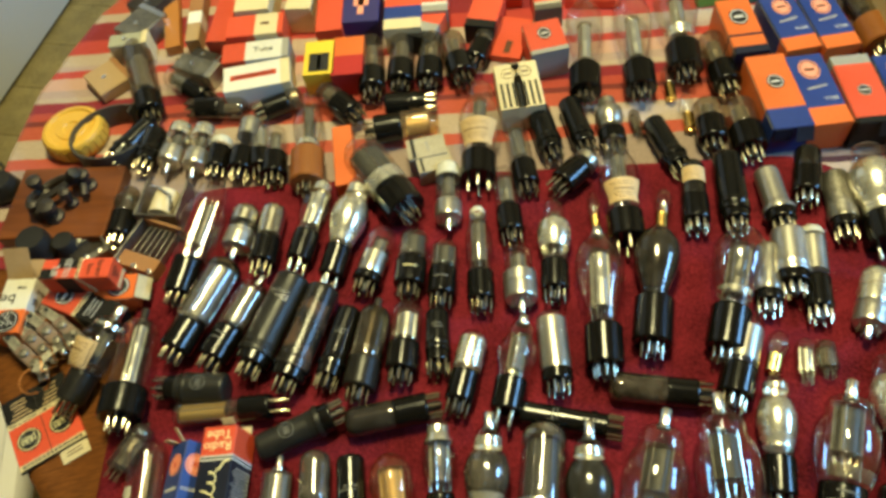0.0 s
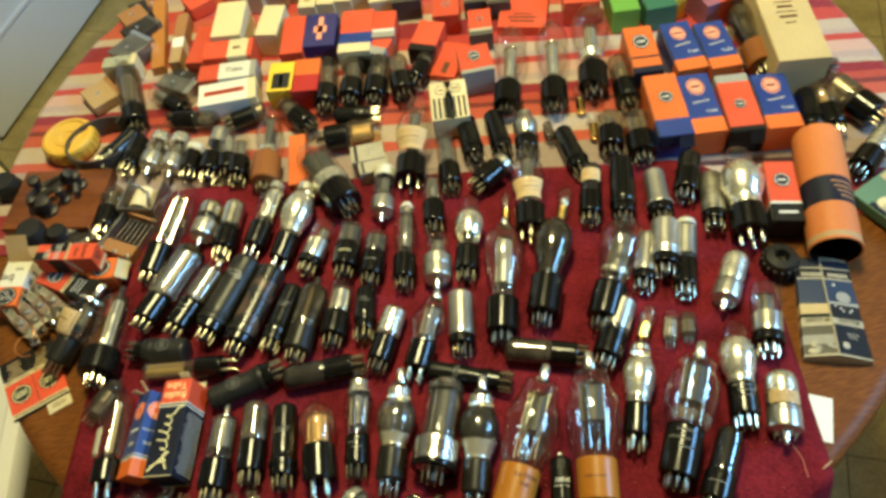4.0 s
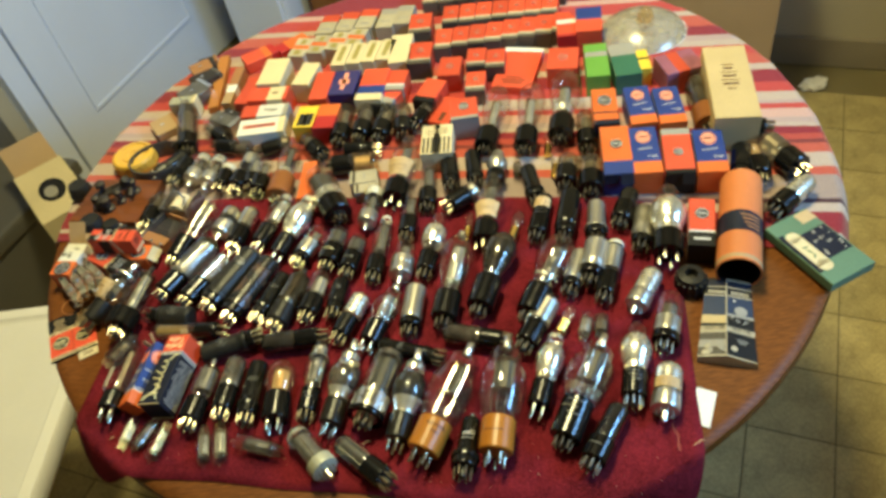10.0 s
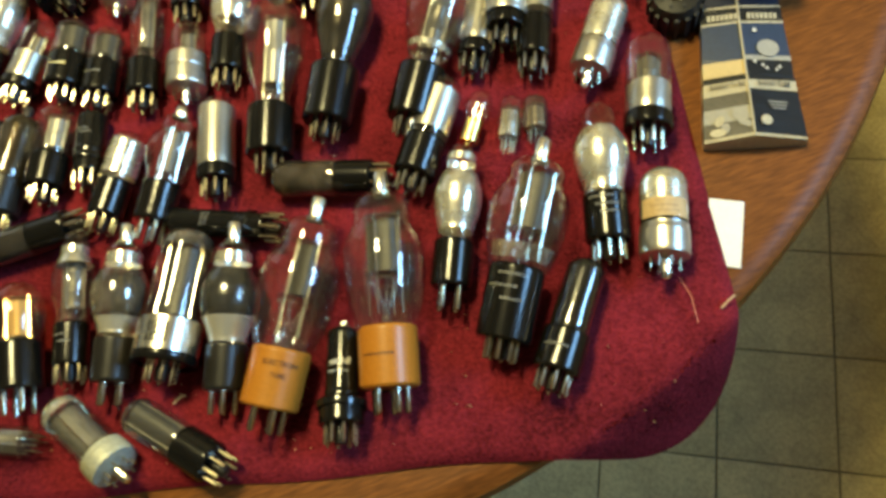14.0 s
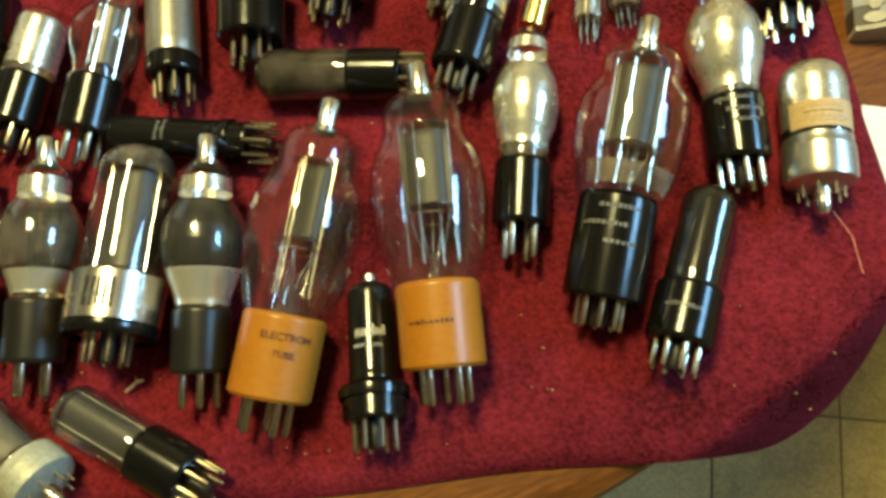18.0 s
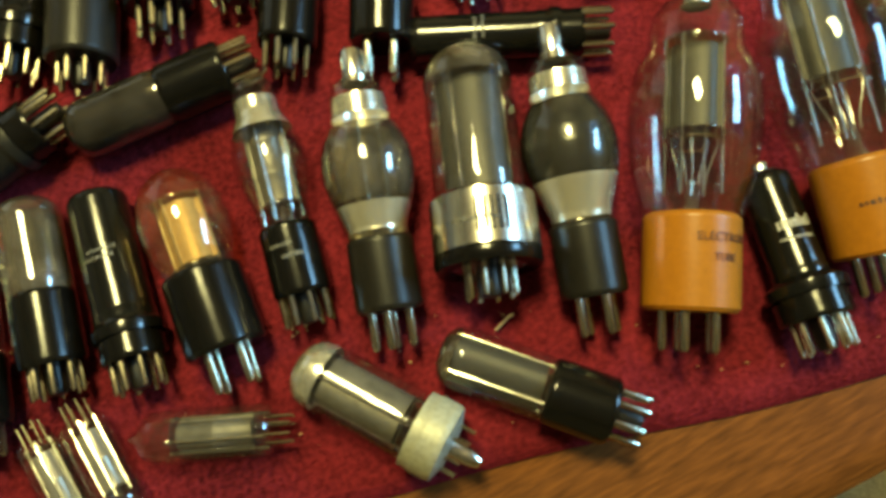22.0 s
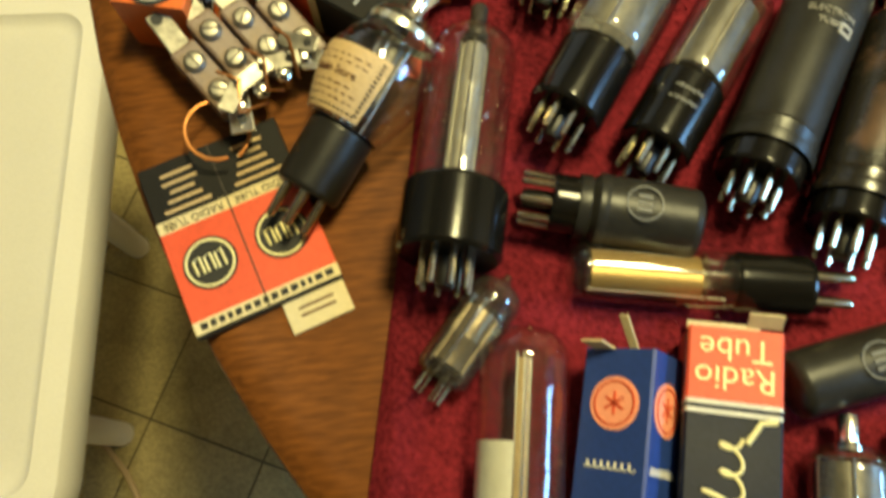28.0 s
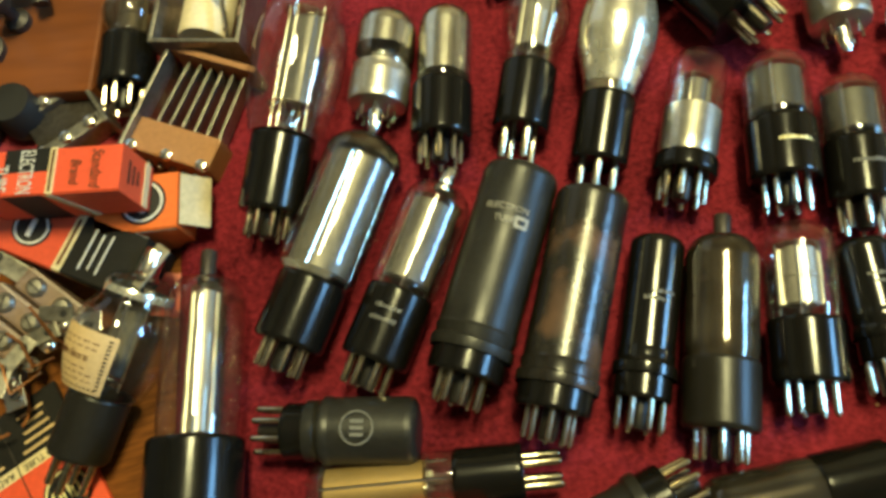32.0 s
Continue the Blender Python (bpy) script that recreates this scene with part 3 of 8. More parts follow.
def tube(label, p, q, z, bulb="gt", R=0.0145, rb=0.0165, hb=0.027, base=None, foot="octal", cap=0.0, glass=None, plate=None, fill=0.55,
         span=(0.16, 0.72), getter=(), coat=(), collar=None, band=None, prints=0, cap_metal=None, patch=None, words=(), name="vacuum_tube", group="vacuum tubes on the table"):
    """A valve that lies on its side: p the end of its pins, q its top, z what it lies on."""
    base, glass, plate = base or BAKELITE, glass or GLASS, plate or PLATE
    pose_, L = at(p, q)
    lp = {"octal": 0.0115, "ux": 0.0145, "mini": 0.007, "loctal": 0.012, "none": 0.001}[foot]
    top = L - cap
    x1 = lp + hb
    pts = shape(bulb, x1, top, R, rb)
    hull = [(lp, rb), (x1, rb)] + pts if hb else pts
    tilt, h = lay(hull, 0.45 * L)
    root = thing(name, label, "vacuum tube", Matrix.Translation((0, 0, z + h)) @ pose_ @ Matrix.Rotation(-tilt, 4, "Y"), group)
    if hb:
        low = [(lp, 0.0), (lp, rb * 0.93), (lp + 0.0014, rb), (x1 - 0.0012, rb), (x1, rb * 0.95), (x1 + 0.0004, pts[0][1] * 0.9)]
        if foot == "loctal":
            low = [(lp, 0.0), (lp, rb * 0.55), (lp + 0.002, rb * 0.96), (lp + 0.004, rb), (x1 - 0.004, rb), (x1 - 0.003, rb * 0.97), (x1, rb * 0.97), (x1 + 0.0004, pts[0][1] * 0.9)]
        foot_part = add_part("base", turned(low, base), root)
        if collar:
            add_part("collar", turned([(x1 - 0.004, rb * 0.99), (x1 - 0.003, rb * 1.035), (x1 + 0.007, rb * 1.035), (x1 + 0.008, rb * 0.97)], collar), root)
    hold = foot_part if hb else root
    spin = SPIN.uniform(0, 6.28)
    if foot == "octal":
        add_part("locating_key", turned([(0.0005, 0.0), (0.001, 0.003), (0.003, 0.0038), (lp + 0.001, 0.0038)], BAKE_DULL if base is not MICANOL else base, 10), hold)
        pin = turned([(0.0, 0.0), (0.0003, 0.0008), (0.0012, 0.0012), (lp + 0.001, 0.0012)], PIN, 8)
        for i in range(8):
            a = spin + i * math.pi / 4
            add_part("pin", pin, hold, m=Matrix.Translation((0, 0.0087 * math.sin(a), 0.0087 * math.cos(a))))
    elif foot == "ux":
        k = 5 if "five" in label else 4
        pin = turned([(0.0, 0.0), (0.0004, 0.0012), (0.0016, 0.0018), (lp + 0.001, 0.0018)], PIN, 10)
        for i in range(k):
            a = spin + (i * 2 * math.pi / k)
            add_part("pin", pin, hold, m=Matrix.Translation((0, rb * 0.56 * math.sin(a), rb * 0.56 * math.cos(a))))
    elif foot == "mini":
        pin = turned([(0.0, 0.0), (0.0003, 0.0004), (lp + 0.003, 0.0005)], PIN, 6)
        for i in range(7):
            a = spin + i * math.pi / 4
            add_part("pin", pin, hold, m=Matrix.Translation((0, R * 0.52 * math.sin(a), R * 0.52 * math.cos(a))))
    elif foot == "loctal":
        add_part("guide_pin", turned([(0.0, 0.0), (0.0008, 0.002), (0.003, 0.003), (0.006, 0.0034), (lp, 0.0036), (lp + 0.002, 0.0045)], CHROME, 12), hold)
        pin = turned([(lp - 0.0055, 0.0), (lp - 0.0052, 0.0006), (lp + 0.001, 0.0006)], PIN, 6)
        for i in range(8):
            a = spin + i * math.pi / 4
            add_part("pin", pin, hold, m=Matrix.Translation((0, rb * 0.6 * math.sin(a), rb * 0.6 * math.cos(a))))
    add_part("bulb", turned(pts, glass, 28), root)
    n = top - x1
    if fill:
        a, b, rr = x1 + span[0] * n, x1 + span[1] * n, R * fill
        own = random.Random(int(L * 1e6) + int(p[0] * 1e4))
        roll = Matrix.Rotation(own.uniform(-0.45, 0.45), 4, "X")
        flat, wing, ribs = (0.42, 1.0, 0) if bulb == "big" else (0.7, 1.0, own.choice((0, 1, 2))) if fill < 0.68 else (0.86, 0.7, 0)
        add_part("anode", pressed(a, b, rr, plate, flat, wing, ribs), root, m=roll)
        if glass is not SMOKE or bulb == "mini":
            rm = min(rr * 1.12, R * 0.6 if bulb in ("st", "big") else R * 0.93)
            lid = turned([(0, 0.0005), (0, rm), (0.0006, rm), (0.0006, 0.0005)], MICA, 16)
            for x in (a - 0.002, b + 0.001):
                add_part("mica_spacer", lid, root, m=Matrix.Translation((x, 0, 0)))
            rod = turned([(a - 0.75 * (a - x1), 0.0006), (b + min(0.006, 0.2 * (top - b)), 0.0006)], CHROME, 6)
            for y, zz in ((rr * 0.97, 0.0), (-rr * 0.97, 0.0), (rr * 0.3, flat * rr * 1.02), (-rr * 0.3, -flat * rr * 1.02)):
                add_part("support_rod", rod, root, m=roll @ Matrix.Translation((0, y, zz)))
            if hb:
                hs = span[0] * n if bulb != "big" else 0.5 * span[0] * n
                wide = 0.36 if bulb == "big" else 0.42
                add_part("stem", turned([(x1 + 0.0005, rb * wide * 1.5), (x1 + 0.2 * hs, rb * wide), (x1 + 0.75 * hs, rb * wide * 0.9), (x1 + 0.85 * hs, 0.0005)], STEM, 14, 0.4), root, m=roll)
                if a - x1 > 0.006:
                    for i in range(5):
                        y = (i - 2) / 2
                        lead = wire([(x1 + 0.7 * hs, y * rb * wide * 0.75, 0), (x1 + 0.95 * hs, y * rb * wide * 0.8, 0), (a - 0.3 * (a - x1 - hs * 0.85), y * rr * 0.8, own.uniform(-0.4, 0.4) * rr), (a + 0.001, y * rr * 0.75, own.uniform(-0.3, 0.3) * rr)], 0.00035, CHROME, "lead_wire", 5)
                        add_part("lead_wire", lead, root, m=roll)
                if bulb == "big":
                    x = x1 + 0.82 * (a - x1)
                    add_part("grid_ring", turned([(x, rr * 1.25), (x + 0.0005, rr * 1.3), (x + 0.001, rr * 1.25), (x + 0.0005, rr * 1.2), (x, rr * 1.25)], CHROME, 22, 0.8), root)
    for metal, u0, u1 in getter:
        add_part("getter_film", turned(between(pts, u0, u1, 0.985), metal, 28), root)
    for metal, u0, u1 in coat:
        add_part("coating", turned(between(pts, u0, u1, 0.99), metal, 28), root)
    for i, (word, size) in enumerate(words):
        add_part("lettering", wrapped(word, size, PRINT_BROWN if base is MICANOL else PRINT_DIM, rb + 0.0002), hold, m=Matrix.Translation((lp + hb * (0.74 - 0.2 * i), 0, 0)) @ Matrix.Rotation(0.45, 4, "X"))
    if patch:
        m, u0, u1, a0, a1 = patch
        add_part("film_patch", turned(between(pts, u0, u1, 0.98), m, 10, wedge=(a0, a1)), root, "patch of white film inside the glass")
    if cap:
        rc = 0.0045 if R > 0.016 else 0.0034
        add_part("top_cap", turned([(top - 0.003, rc * 1.25), (top - 0.001, rc * 1.3), (top, rc), (L - 0.0012, rc), (L - 0.0003, rc * 0.85), (L, 0.0)], cap_metal or CHROME, 14), root)
    if band:
        m, u0, u1 = band
        shop = "shop" in label
        turn = 0.42 if shop else 0.05
        sheet = add_part("paper_label", turned(between(pts, u0, u1, 1.012), m, 18, wedge=(turn - (0.95 if shop else 1.05), turn + 1.05)), root, "pasted paper label")
        rnd = random.Random(int(L * 1e5))
        if shop:
            mid = x1 + (top - x1) * (u0 + (u1 - u0) * 0.56)
            word = wrapped("Radio Store", 0.0042, PRINT_BROWN, 1.02 * float(np.interp(mid, [p_[0] for p_ in pts], [p_[1] for p_ in pts])))
            add_part("lettering", word, sheet, m=Matrix.Translation((mid, 0, 0)) @ Matrix.Rotation(-turn, 4, "X"))
            for i in range(13):
                u = u0 + (u1 - u0) * (0.08 + 0.068 * i)
                add_part("border_mark", turned(between(pts, u, u + (u1 - u0) * 0.036, 1.018), PRINT_BLACK, 2, wedge=(turn - 0.86, turn - 0.78)), sheet)
            for i in range(16):
                a0 = turn - 0.8 + 0.11 * i
                add_part("border_mark", turned(between(pts, u0 + (u1 - u0) * 0.05, u0 + (u1 - u0) * 0.085, 1.018), PRINT_BLACK, 2, wedge=(a0, a0 + 0.06)), sheet)
        for i, u in enumerate((0.17, 0.27, 0.37, 0.52, 0.7, 0.8)):
            if i == 3 and shop:
                continue
            u, a0 = u0 + (u1 - u0) * u, rnd.uniform(-0.65, -0.45)
            end = -a0 + rnd.uniform(-0.2, 0.1)
            while a0 < end:
                w_ = rnd.uniform(0.06, 0.17) * (1.4 if i == 3 else 1.0)
                add_part("print_mark", turned(between(pts, u, u + (u1 - u0) * (0.045 if i == 3 else 0.02), 1.018), PRINT_BROWN, 4, wedge=(turn + a0, turn + a0 + w_)), sheet)
                a0 += w_ + rnd.uniform(0.04, 0.08)
    if base is SATIN:
        for i, (x, y0, y1) in enumerate(((0.35, -0.2, -0.13), (0.35, -0.06, 0.02), (0.35, 0.08, 0.14), (0.35, 0.2, 0.27), (0.35, 0.36, 0.42))):
            add_part("print_mark", turned([(lp + hb * x, rb * 1.004), (lp + hb * 0.82, rb * 1.004)], PRINT_BLACK, 3, wedge=(y0 - 0.25, y1 - 0.25)), hold)
        add_part("rim", turned([(lp - 0.0006, rb * 0.7), (lp - 0.0006, rb * 0.97), (lp + 0.001, rb * 1.012), (lp + 0.004, rb * 1.012), (lp + 0.005, rb)], BAKELITE), root)
    for i in range(prints):
        rnd = random.Random(int(L * 1e5) + i)
        x, a0 = lp + hb * (0.5 + 0.17 * i), rnd.uniform(-0.6, -0.2)
        end = a0 + rnd.uniform(0.7, 1.1)
        while a0 < end:
            w_ = rnd.uniform(0.05, 0.12)
            add_part("print_mark", turned([(x, rb * 1.004), (x + rnd.uniform(0.0012, 0.0019), rb * 1.004)], PRINT_YELLOW if "yellow print" in label else PRINT_DIM if base is not MICANOL else PRINT_BROWN, 3, wedge=(a0, a0 + w_)), hold)
            a0 += w_ + 0.035
    return root


def metal_tube(label, p, q, z, R=0.0135, rb=0.0165, body=None, cap=0.0, flange=0.004, mark=0, words=(), group="vacuum tubes on the table"):
    """An all-metal valve: a pressed steel shell with a rolled flange over a black wafer base."""
    body = body or BLACK_METAL
    pose_, L = at(p, q)
    lp, top = 0.0115, L - cap
    x1 = lp + 0.009
    shell = [(x1, rb * 0.98), (x1 + 0.0015, rb), (x1 + flange, rb), (x1 + flange + 0.001, rb * 0.93), (x1 + flange + 0.003, R * 1.02), (x1 + flange + 0.005, R * 1.04),
             (x1 + flange + 0.006, R), (top - 0.0035, R), (top - 0.0015, R * 0.95), (top - 0.0004, R * 0.82), (top, R * 0.6), (top, 0.0)]
    tilt, h = lay([(lp, rb * 0.9)] + shell[:-1], 0.45 * L)
    root = thing("metal_vacuum_tube", label, "vacuum tube", Matrix.Translation((0, 0, z + h)) @ pose_ @ Matrix.Rotation(-tilt, 4, "Y"), group)
    can = add_part("shell", turned(shell, body, 28), root)
    hold = add_part("base", turned([(lp, 0), (lp, rb * 0.86), (lp + 0.001, rb * 0.9), (x1 + 0.001, rb * 0.9)], BAKELITE, 24), root)
    add_part("locating_key", turned([(0.0005, 0.0), (0.001, 0.003), (0.003, 0.0038), (lp + 0.001, 0.0038)], BAKE_DULL, 10), hold)
    pin = turned([(0.0, 0.0), (0.0003, 0.0008), (0.0012, 0.0012), (lp + 0.001, 0.0012)], PIN, 8)
    spin = SPIN.uniform(0, 6.28)
    for i in range(8):
        a = spin + i * math.pi / 4
        add_part("pin", pin, hold, m=Matrix.Translation((0, 0.0087 * math.sin(a), 0.0087 * math.cos(a))))
    if cap:
        add_part("top_insulator", turned([(top - 0.0005, 0.0065), (top + 0.001, 0.006), (top + 0.002, 0.0036)], BAKE_DULL, 14), root)
        add_part("top_cap", turned([(top + 0.001, 0.0033), (L - 0.001, 0.0033), (L - 0.0003, 0.0026), (L, 0)], CHROME, 12), root)
    for i, (word, size) in enumerate(words):
        add_part("lettering", wrapped(word, size, PRINT_WHITE if mark == 3 else PRINT_GREY, R + 0.0002), can, m=Matrix.Translation((x1 + (top - x1) * (0.42 if mark == 3 else 0.72) - 0.005 * i, 0, 0)))
    if words and not mark:
        badge = add_part("printed_emblem", turned([(x1 + (top - x1) * 0.72 - 0.0075, R * 1.004), (x1 + (top - x1) * 0.72 - 0.0025, R * 1.004)], PRINT_GREY, 8, wedge=(-0.62, -0.26)), can)
        add_part("emblem_stroke", turned([(x1 + (top - x1) * 0.72 - 0.006, R * 1.008), (x1 + (top - x1) * 0.72 - 0.004, R * 1.008)], GREY_METAL, 6, wedge=(-0.54, -0.34)), badge)
    if mark:
        x = x1 + (top - x1) * 0.5
        if mark == 2:
            add_part("printed_emblem", ring(0.0058, 0.0064, PRINT_DIM), can, m=Matrix.Translation((x, 0, R * 1.002)))
            for dy in (-0.0025, 0.0, 0.0025):
                add_part("emblem_stroke", bar((0.005, 0.0013, 0.0002), PRINT_DIM, 0), can, m=Matrix.Translation((x, dy, R * 1.0)))
        elif mark == 3:
            for i in range(9):
                high = 0.0046 if i in (0, 3) else 0.0032
                add_part("print_mark", turned([(x, R * 1.004), (x + high, R * 1.004)], PRINT_WHITE, 2, wedge=(-0.72 + 0.15 * i, -0.64 + 0.15 * i)), can)
        else:
            rnd = random.Random(int(L * 1e5))
            for i in range(2):
                a0 = rnd.uniform(-0.7, -0.3)
                end = a0 + rnd.uniform(0.6, 1.1)
                while a0 < end:
                    w_ = rnd.uniform(0.05, 0.13)
                    add_part("print_mark", turned([(x + 0.003 * i, R * 1.003), (x + 0.003 * i + rnd.uniform(0.001, 0.0019), R * 1.003)], PRINT_DIM, 3, wedge=(a0, a0 + w_)), can)
                    a0 += w_ + 0.04
    return root


def miniature(label, p, q, z, R=0.0095, plate=None, smoke=False):
    return tube(label, p, q, z, "mini", R, R, 0.0, foot="mini", plate=plate or PLATE_LIGHT, fill=0.66, span=(0.14, 0.64), glass=SMOKE if smoke else GLASS,
                name="miniature_tube", group="miniature tubes on the towel")


def pilot_lamp(label, p, q, z, R=0.0075):
    pose_, L = at(p, q)
    h = 0.45 * L
    prof = shape("globe", h, L, R, R * 0.7)
    tilt, up = lay([(0.003, R * 0.7), (h, R * 0.7)] + prof, 0.5 * L)
    root = thing("pilot_lamp", label, "lamp bulb", Matrix.Translation((0, 0, z + up)) @ pose_ @ Matrix.Rotation(-tilt, 4, "Y"), "small pilot lamps")
    add_part("brass_base", turned([(0, 0.0), (0.0005, 0.002), (0.003, 0.0025), (0.0035, R * 0.7), (h, R * 0.7), (h + 0.0008, R * 0.72), (h + 0.001, R * 0.5)], BRASS, 18), root)
    add_part("bulb", turned(prof, GLASS, 20), root)
    add_part("filament", wire([(h, -0.0015, 0), (h + 0.5 * (L - h), -0.002, 0), (h + 0.55 * (L - h), 0.002, 0), (h, 0.0015, 0)], 0.0003, CHROME), root)
    return root


# ---- cartons ----
def prism(length, w, h, bands, chamfer=0.0008):
    """A lying carton from x 0 to length; bands: (to this share of the length, material)."""
    key = ("prism", round(length, 4), round(w, 4), round(h, 4), tuple((u, m.name) for u, m in bands))
    if key in MESHES:
        return MESHES[key]
    c, mats = chamfer, []
    sec = [(-w / 2, c), (-w / 2, h - c), (-w / 2 + c, h), (w / 2 - c, h), (w / 2, h - c), (w / 2, c), (w / 2 - c, 0), (-w / 2 + c, 0)]
    xs = [0.0] + [u * length for u, _ in bands]
    verts, faces, idx = [], [], []
    for i, x in enumerate(xs):
        verts += [(x, y, zz) for y, zz in sec]
    for i, (_, m) in enumerate(bands):
        if m not in mats:
            mats.append(m)
        for k in range(8):
            j = (k + 1) % 8
            faces.append((i * 8 + k, i * 8 + j, (i + 1) * 8 + j, (i + 1) * 8 + k))
            idx.append(mats.index(m))
    faces += [tuple(range(8)), tuple(range(len(xs) * 8 - 1, len(xs) * 8 - 9, -1))]
    idx += [mats.index(bands[0][1]), mats.index(bands[-1][1])]
    MESHES[key] = as_mesh("carton_body", verts, faces, mats, idx)
    return MESHES[key]


def carton(label, p, q, z, w=0.036, h=0.036, bands=None, emblem=None, lines=(), flap=None, tall=None, name="tube_carton", group="tube cartons on the table", lean=0.0, stripes=None, text=None):
    """A carton lying on its side from p to q; emblem: (material, place along, radius, squash); lines: (material, from, to, share of width)."""
    pose_, L = at(p, q, z)
    root = thing(name, label, "carton", pose_ @ Matrix.Rotation(radians(lean), 4, "X"), group)
    add_part("box", prism(L, w, h, bands or [(1.0, RED_CARD)]), root)
    if emblem:
        m, u, r, s = emblem
        mark = add_part("emblem", disc(r, m, r * s), root, m=Matrix.Translation((u * L, 0, h)))
        add_part("emblem_ring", ring(r * 0.78, r * 0.88, PRINT_WHITE if m is PRINT_BLACK else PALE_CARD if m is DEEP_RED else PRINT_BROWN, squash=s), mark, m=Matrix.Translation((0, 0, 0.0003)))
        add_part("emblem_stroke", bar((r * 0.25, r * 1.0 * s, 0.0002), PRINT_WHITE if m is PRINT_BLACK else PALE_CARD if m is DEEP_RED else PRINT_BROWN, 0), mark, m=Matrix.Translation((0, 0, 0.0003)))
    for m, u0, u1, f in lines:
        add_part("print_line", bar(((u1 - u0) * L, w * f, 0.0003), m, 0), root, m=Matrix.Translation(((u0 + u1) / 2 * L, 0, h)))
    if emblem and emblem[0] is PINK_SPOT:
        turn = Matrix.Rotation(radians(-90), 4, "Z")
        wave = wire([(-0.0095 + 0.019 * i / 50, 0.0016 * math.cos(0.8 * i) + 0.003 * i / 50, 0.0002) for i in range(51)], 0.0004, PRINT_WHITE, seg=4)
        add_part("script_stroke", wave, root, m=Matrix.Translation((L * 0.5, 0, h)) @ turn)
        add_part("lettering", lettering("TUBE", 0.0055, PRINT_WHITE), root, m=Matrix.Translation((L * 0.34, -w * 0.22, h + 0.0002)) @ turn)
    if stripes:
        m, u0, u1, n = stripes
        for i in range(n):
            add_part("print_stripe", bar(((u1 - u0) * L, w * 0.42 / n, 0.0003), m, 0), root, m=Matrix.Translation(((u0 + u1) / 2 * L, w * 0.88 * ((i + 0.5) / n - 0.5), h)))
    if text:
        add_part("lettering", lettering(text[0], text[2], PRINT_BLACK), root, m=Matrix.Translation((text[1] * L, 0, h + 0.0002)))
    seam = bar((L * 0.96, 0.0006, 0.0002), GREY_CARD, 0)
    add_part("seam", seam, root, m=Matrix.Translation((L / 2, w / 2 + 0.0001, h * 0.93)) @ Matrix.Rotation(radians(-90), 4, "X"))
    if flap:
        m, ang, *single = flap
        if single:
            add_part("end_flap", bar((0.0135, w * 0.9, 0.0007), m, 0.0002), root, "bent white end flap", Matrix.Translation((-0.0006, 0, h * 0.97)) @ Matrix.Rotation(radians(180), 4, "Z") @ Matrix.Rotation(radians(ang), 4, "Y") @ Matrix.Translation((0.0067, 0, 0)))
        for s in (-1, 1) if not single else ():
            add_part("end_flap", bar((0.014, w * 0.42, 0.0008), m, 0.0002), root, m=Matrix.Translation((-0.0006, s * w * 0.26, h * 0.98)) @ Matrix.Rotation(radians(180), 4, "Z") @ Matrix.Rotation(radians(ang + 12 * s), 4, "Y") @ Matrix.Translation((0.007, 0, 0)))
    return root


OLIVE = surface("olive print", (0.3, 0.24, 0.06), 0.6, vary=0.15)
INDIGO = surface("indigo card", (0.03, 0.025, 0.13), 0.5, vary=0.2)
DR, WH, DK, GM, OR, BR, OS, MV, PK, RD = (0.22, 0.011, 0.019), (0.42, 0.325, 0.265), (0.05, 0.012, 0.02), (0.3, 0.22, 0.19), (0.43, 0.075, 0.042), (0.16, 0.022, 0.018), (0.38, 0.05, 0.03), (0.38, 0.27, 0.25), (0.5, 0.3, 0.25), (0.42, 0.04, 0.03)
CLOTH_STRIPES = striped("striped woven cloth", [
    (0.33, DR), (0.354, WH), (0.362, DR), (0.398, WH), (0.412, DK), (0.419, GM), (0.462, OR), (0.48, WH), (0.504, OR), (0.527, BR), (0.532, OS), (0.543, DR), (0.559, WH), (0.568, MV), (0.58, PK), (0.6, RD), (0.61, MV), (0.62, WH), (0.64, RD), (0.664, DR), (0.693, WH), (0.71, OR), (0.735, RD), (0.76, WH), (0.775, MV), (0.79, DR), (0.82, OR), (0.85, WH), (0.865, RD), (0.9, PK), (0.915, DR)], 1, 1.0, 0.0)

# ---- room ----
WOOD, CLOTH, TOWEL = 0.75, 0.7535, 0.757
TABLE = Vector((-0.0125, 0.469))
RADIUS = 0.541


def room_box(name, x0, y0, z0, x1, y1, z1, material, label="", kind="structure", category=""):
    """A block in the room's own axes."""
    bm = bmesh.new()
    bmesh.ops.create_cube(bm, size=1, matrix=ROOM @ Matrix.Translation(((x0 + x1) / 2, (y0 + y1) / 2, (z0 + z1) / 2)) @ Matrix.Diagonal((x1 - x0, y1 - y0, z1 - z0, 1)))
    me = bpy.data.meshes.new(name)
    bm.to_mesh(me)
    bm.free()
    me.materials.append(material)
    return tagged(new(name, me), label, category, "", kind)


# room axes: u along the back wall, v towards it; back wall at v = 1.87, left wall at u = -1.71
BACK, LEFT, RIGHT, FRONT, TOP = 1.87, -1.71, 1.05, -2.4, 2.45
room_box("wall_north", LEFT - 0.1, BACK, 0, RIGHT + 0.1, BACK + 0.1, TOP, WALL_PAINT, "warm white painted wall")
room_box("wall_south", LEFT - 0.1, FRONT - 0.1, 0, RIGHT + 0.1, FRONT, TOP, WALL_PAINT, "warm white painted wall behind the camera")
room_box("wall_west", LEFT - 0.1, FRONT, 0, LEFT, BACK, TOP, WALL_PAINT, "warm white painted wall beside the door")
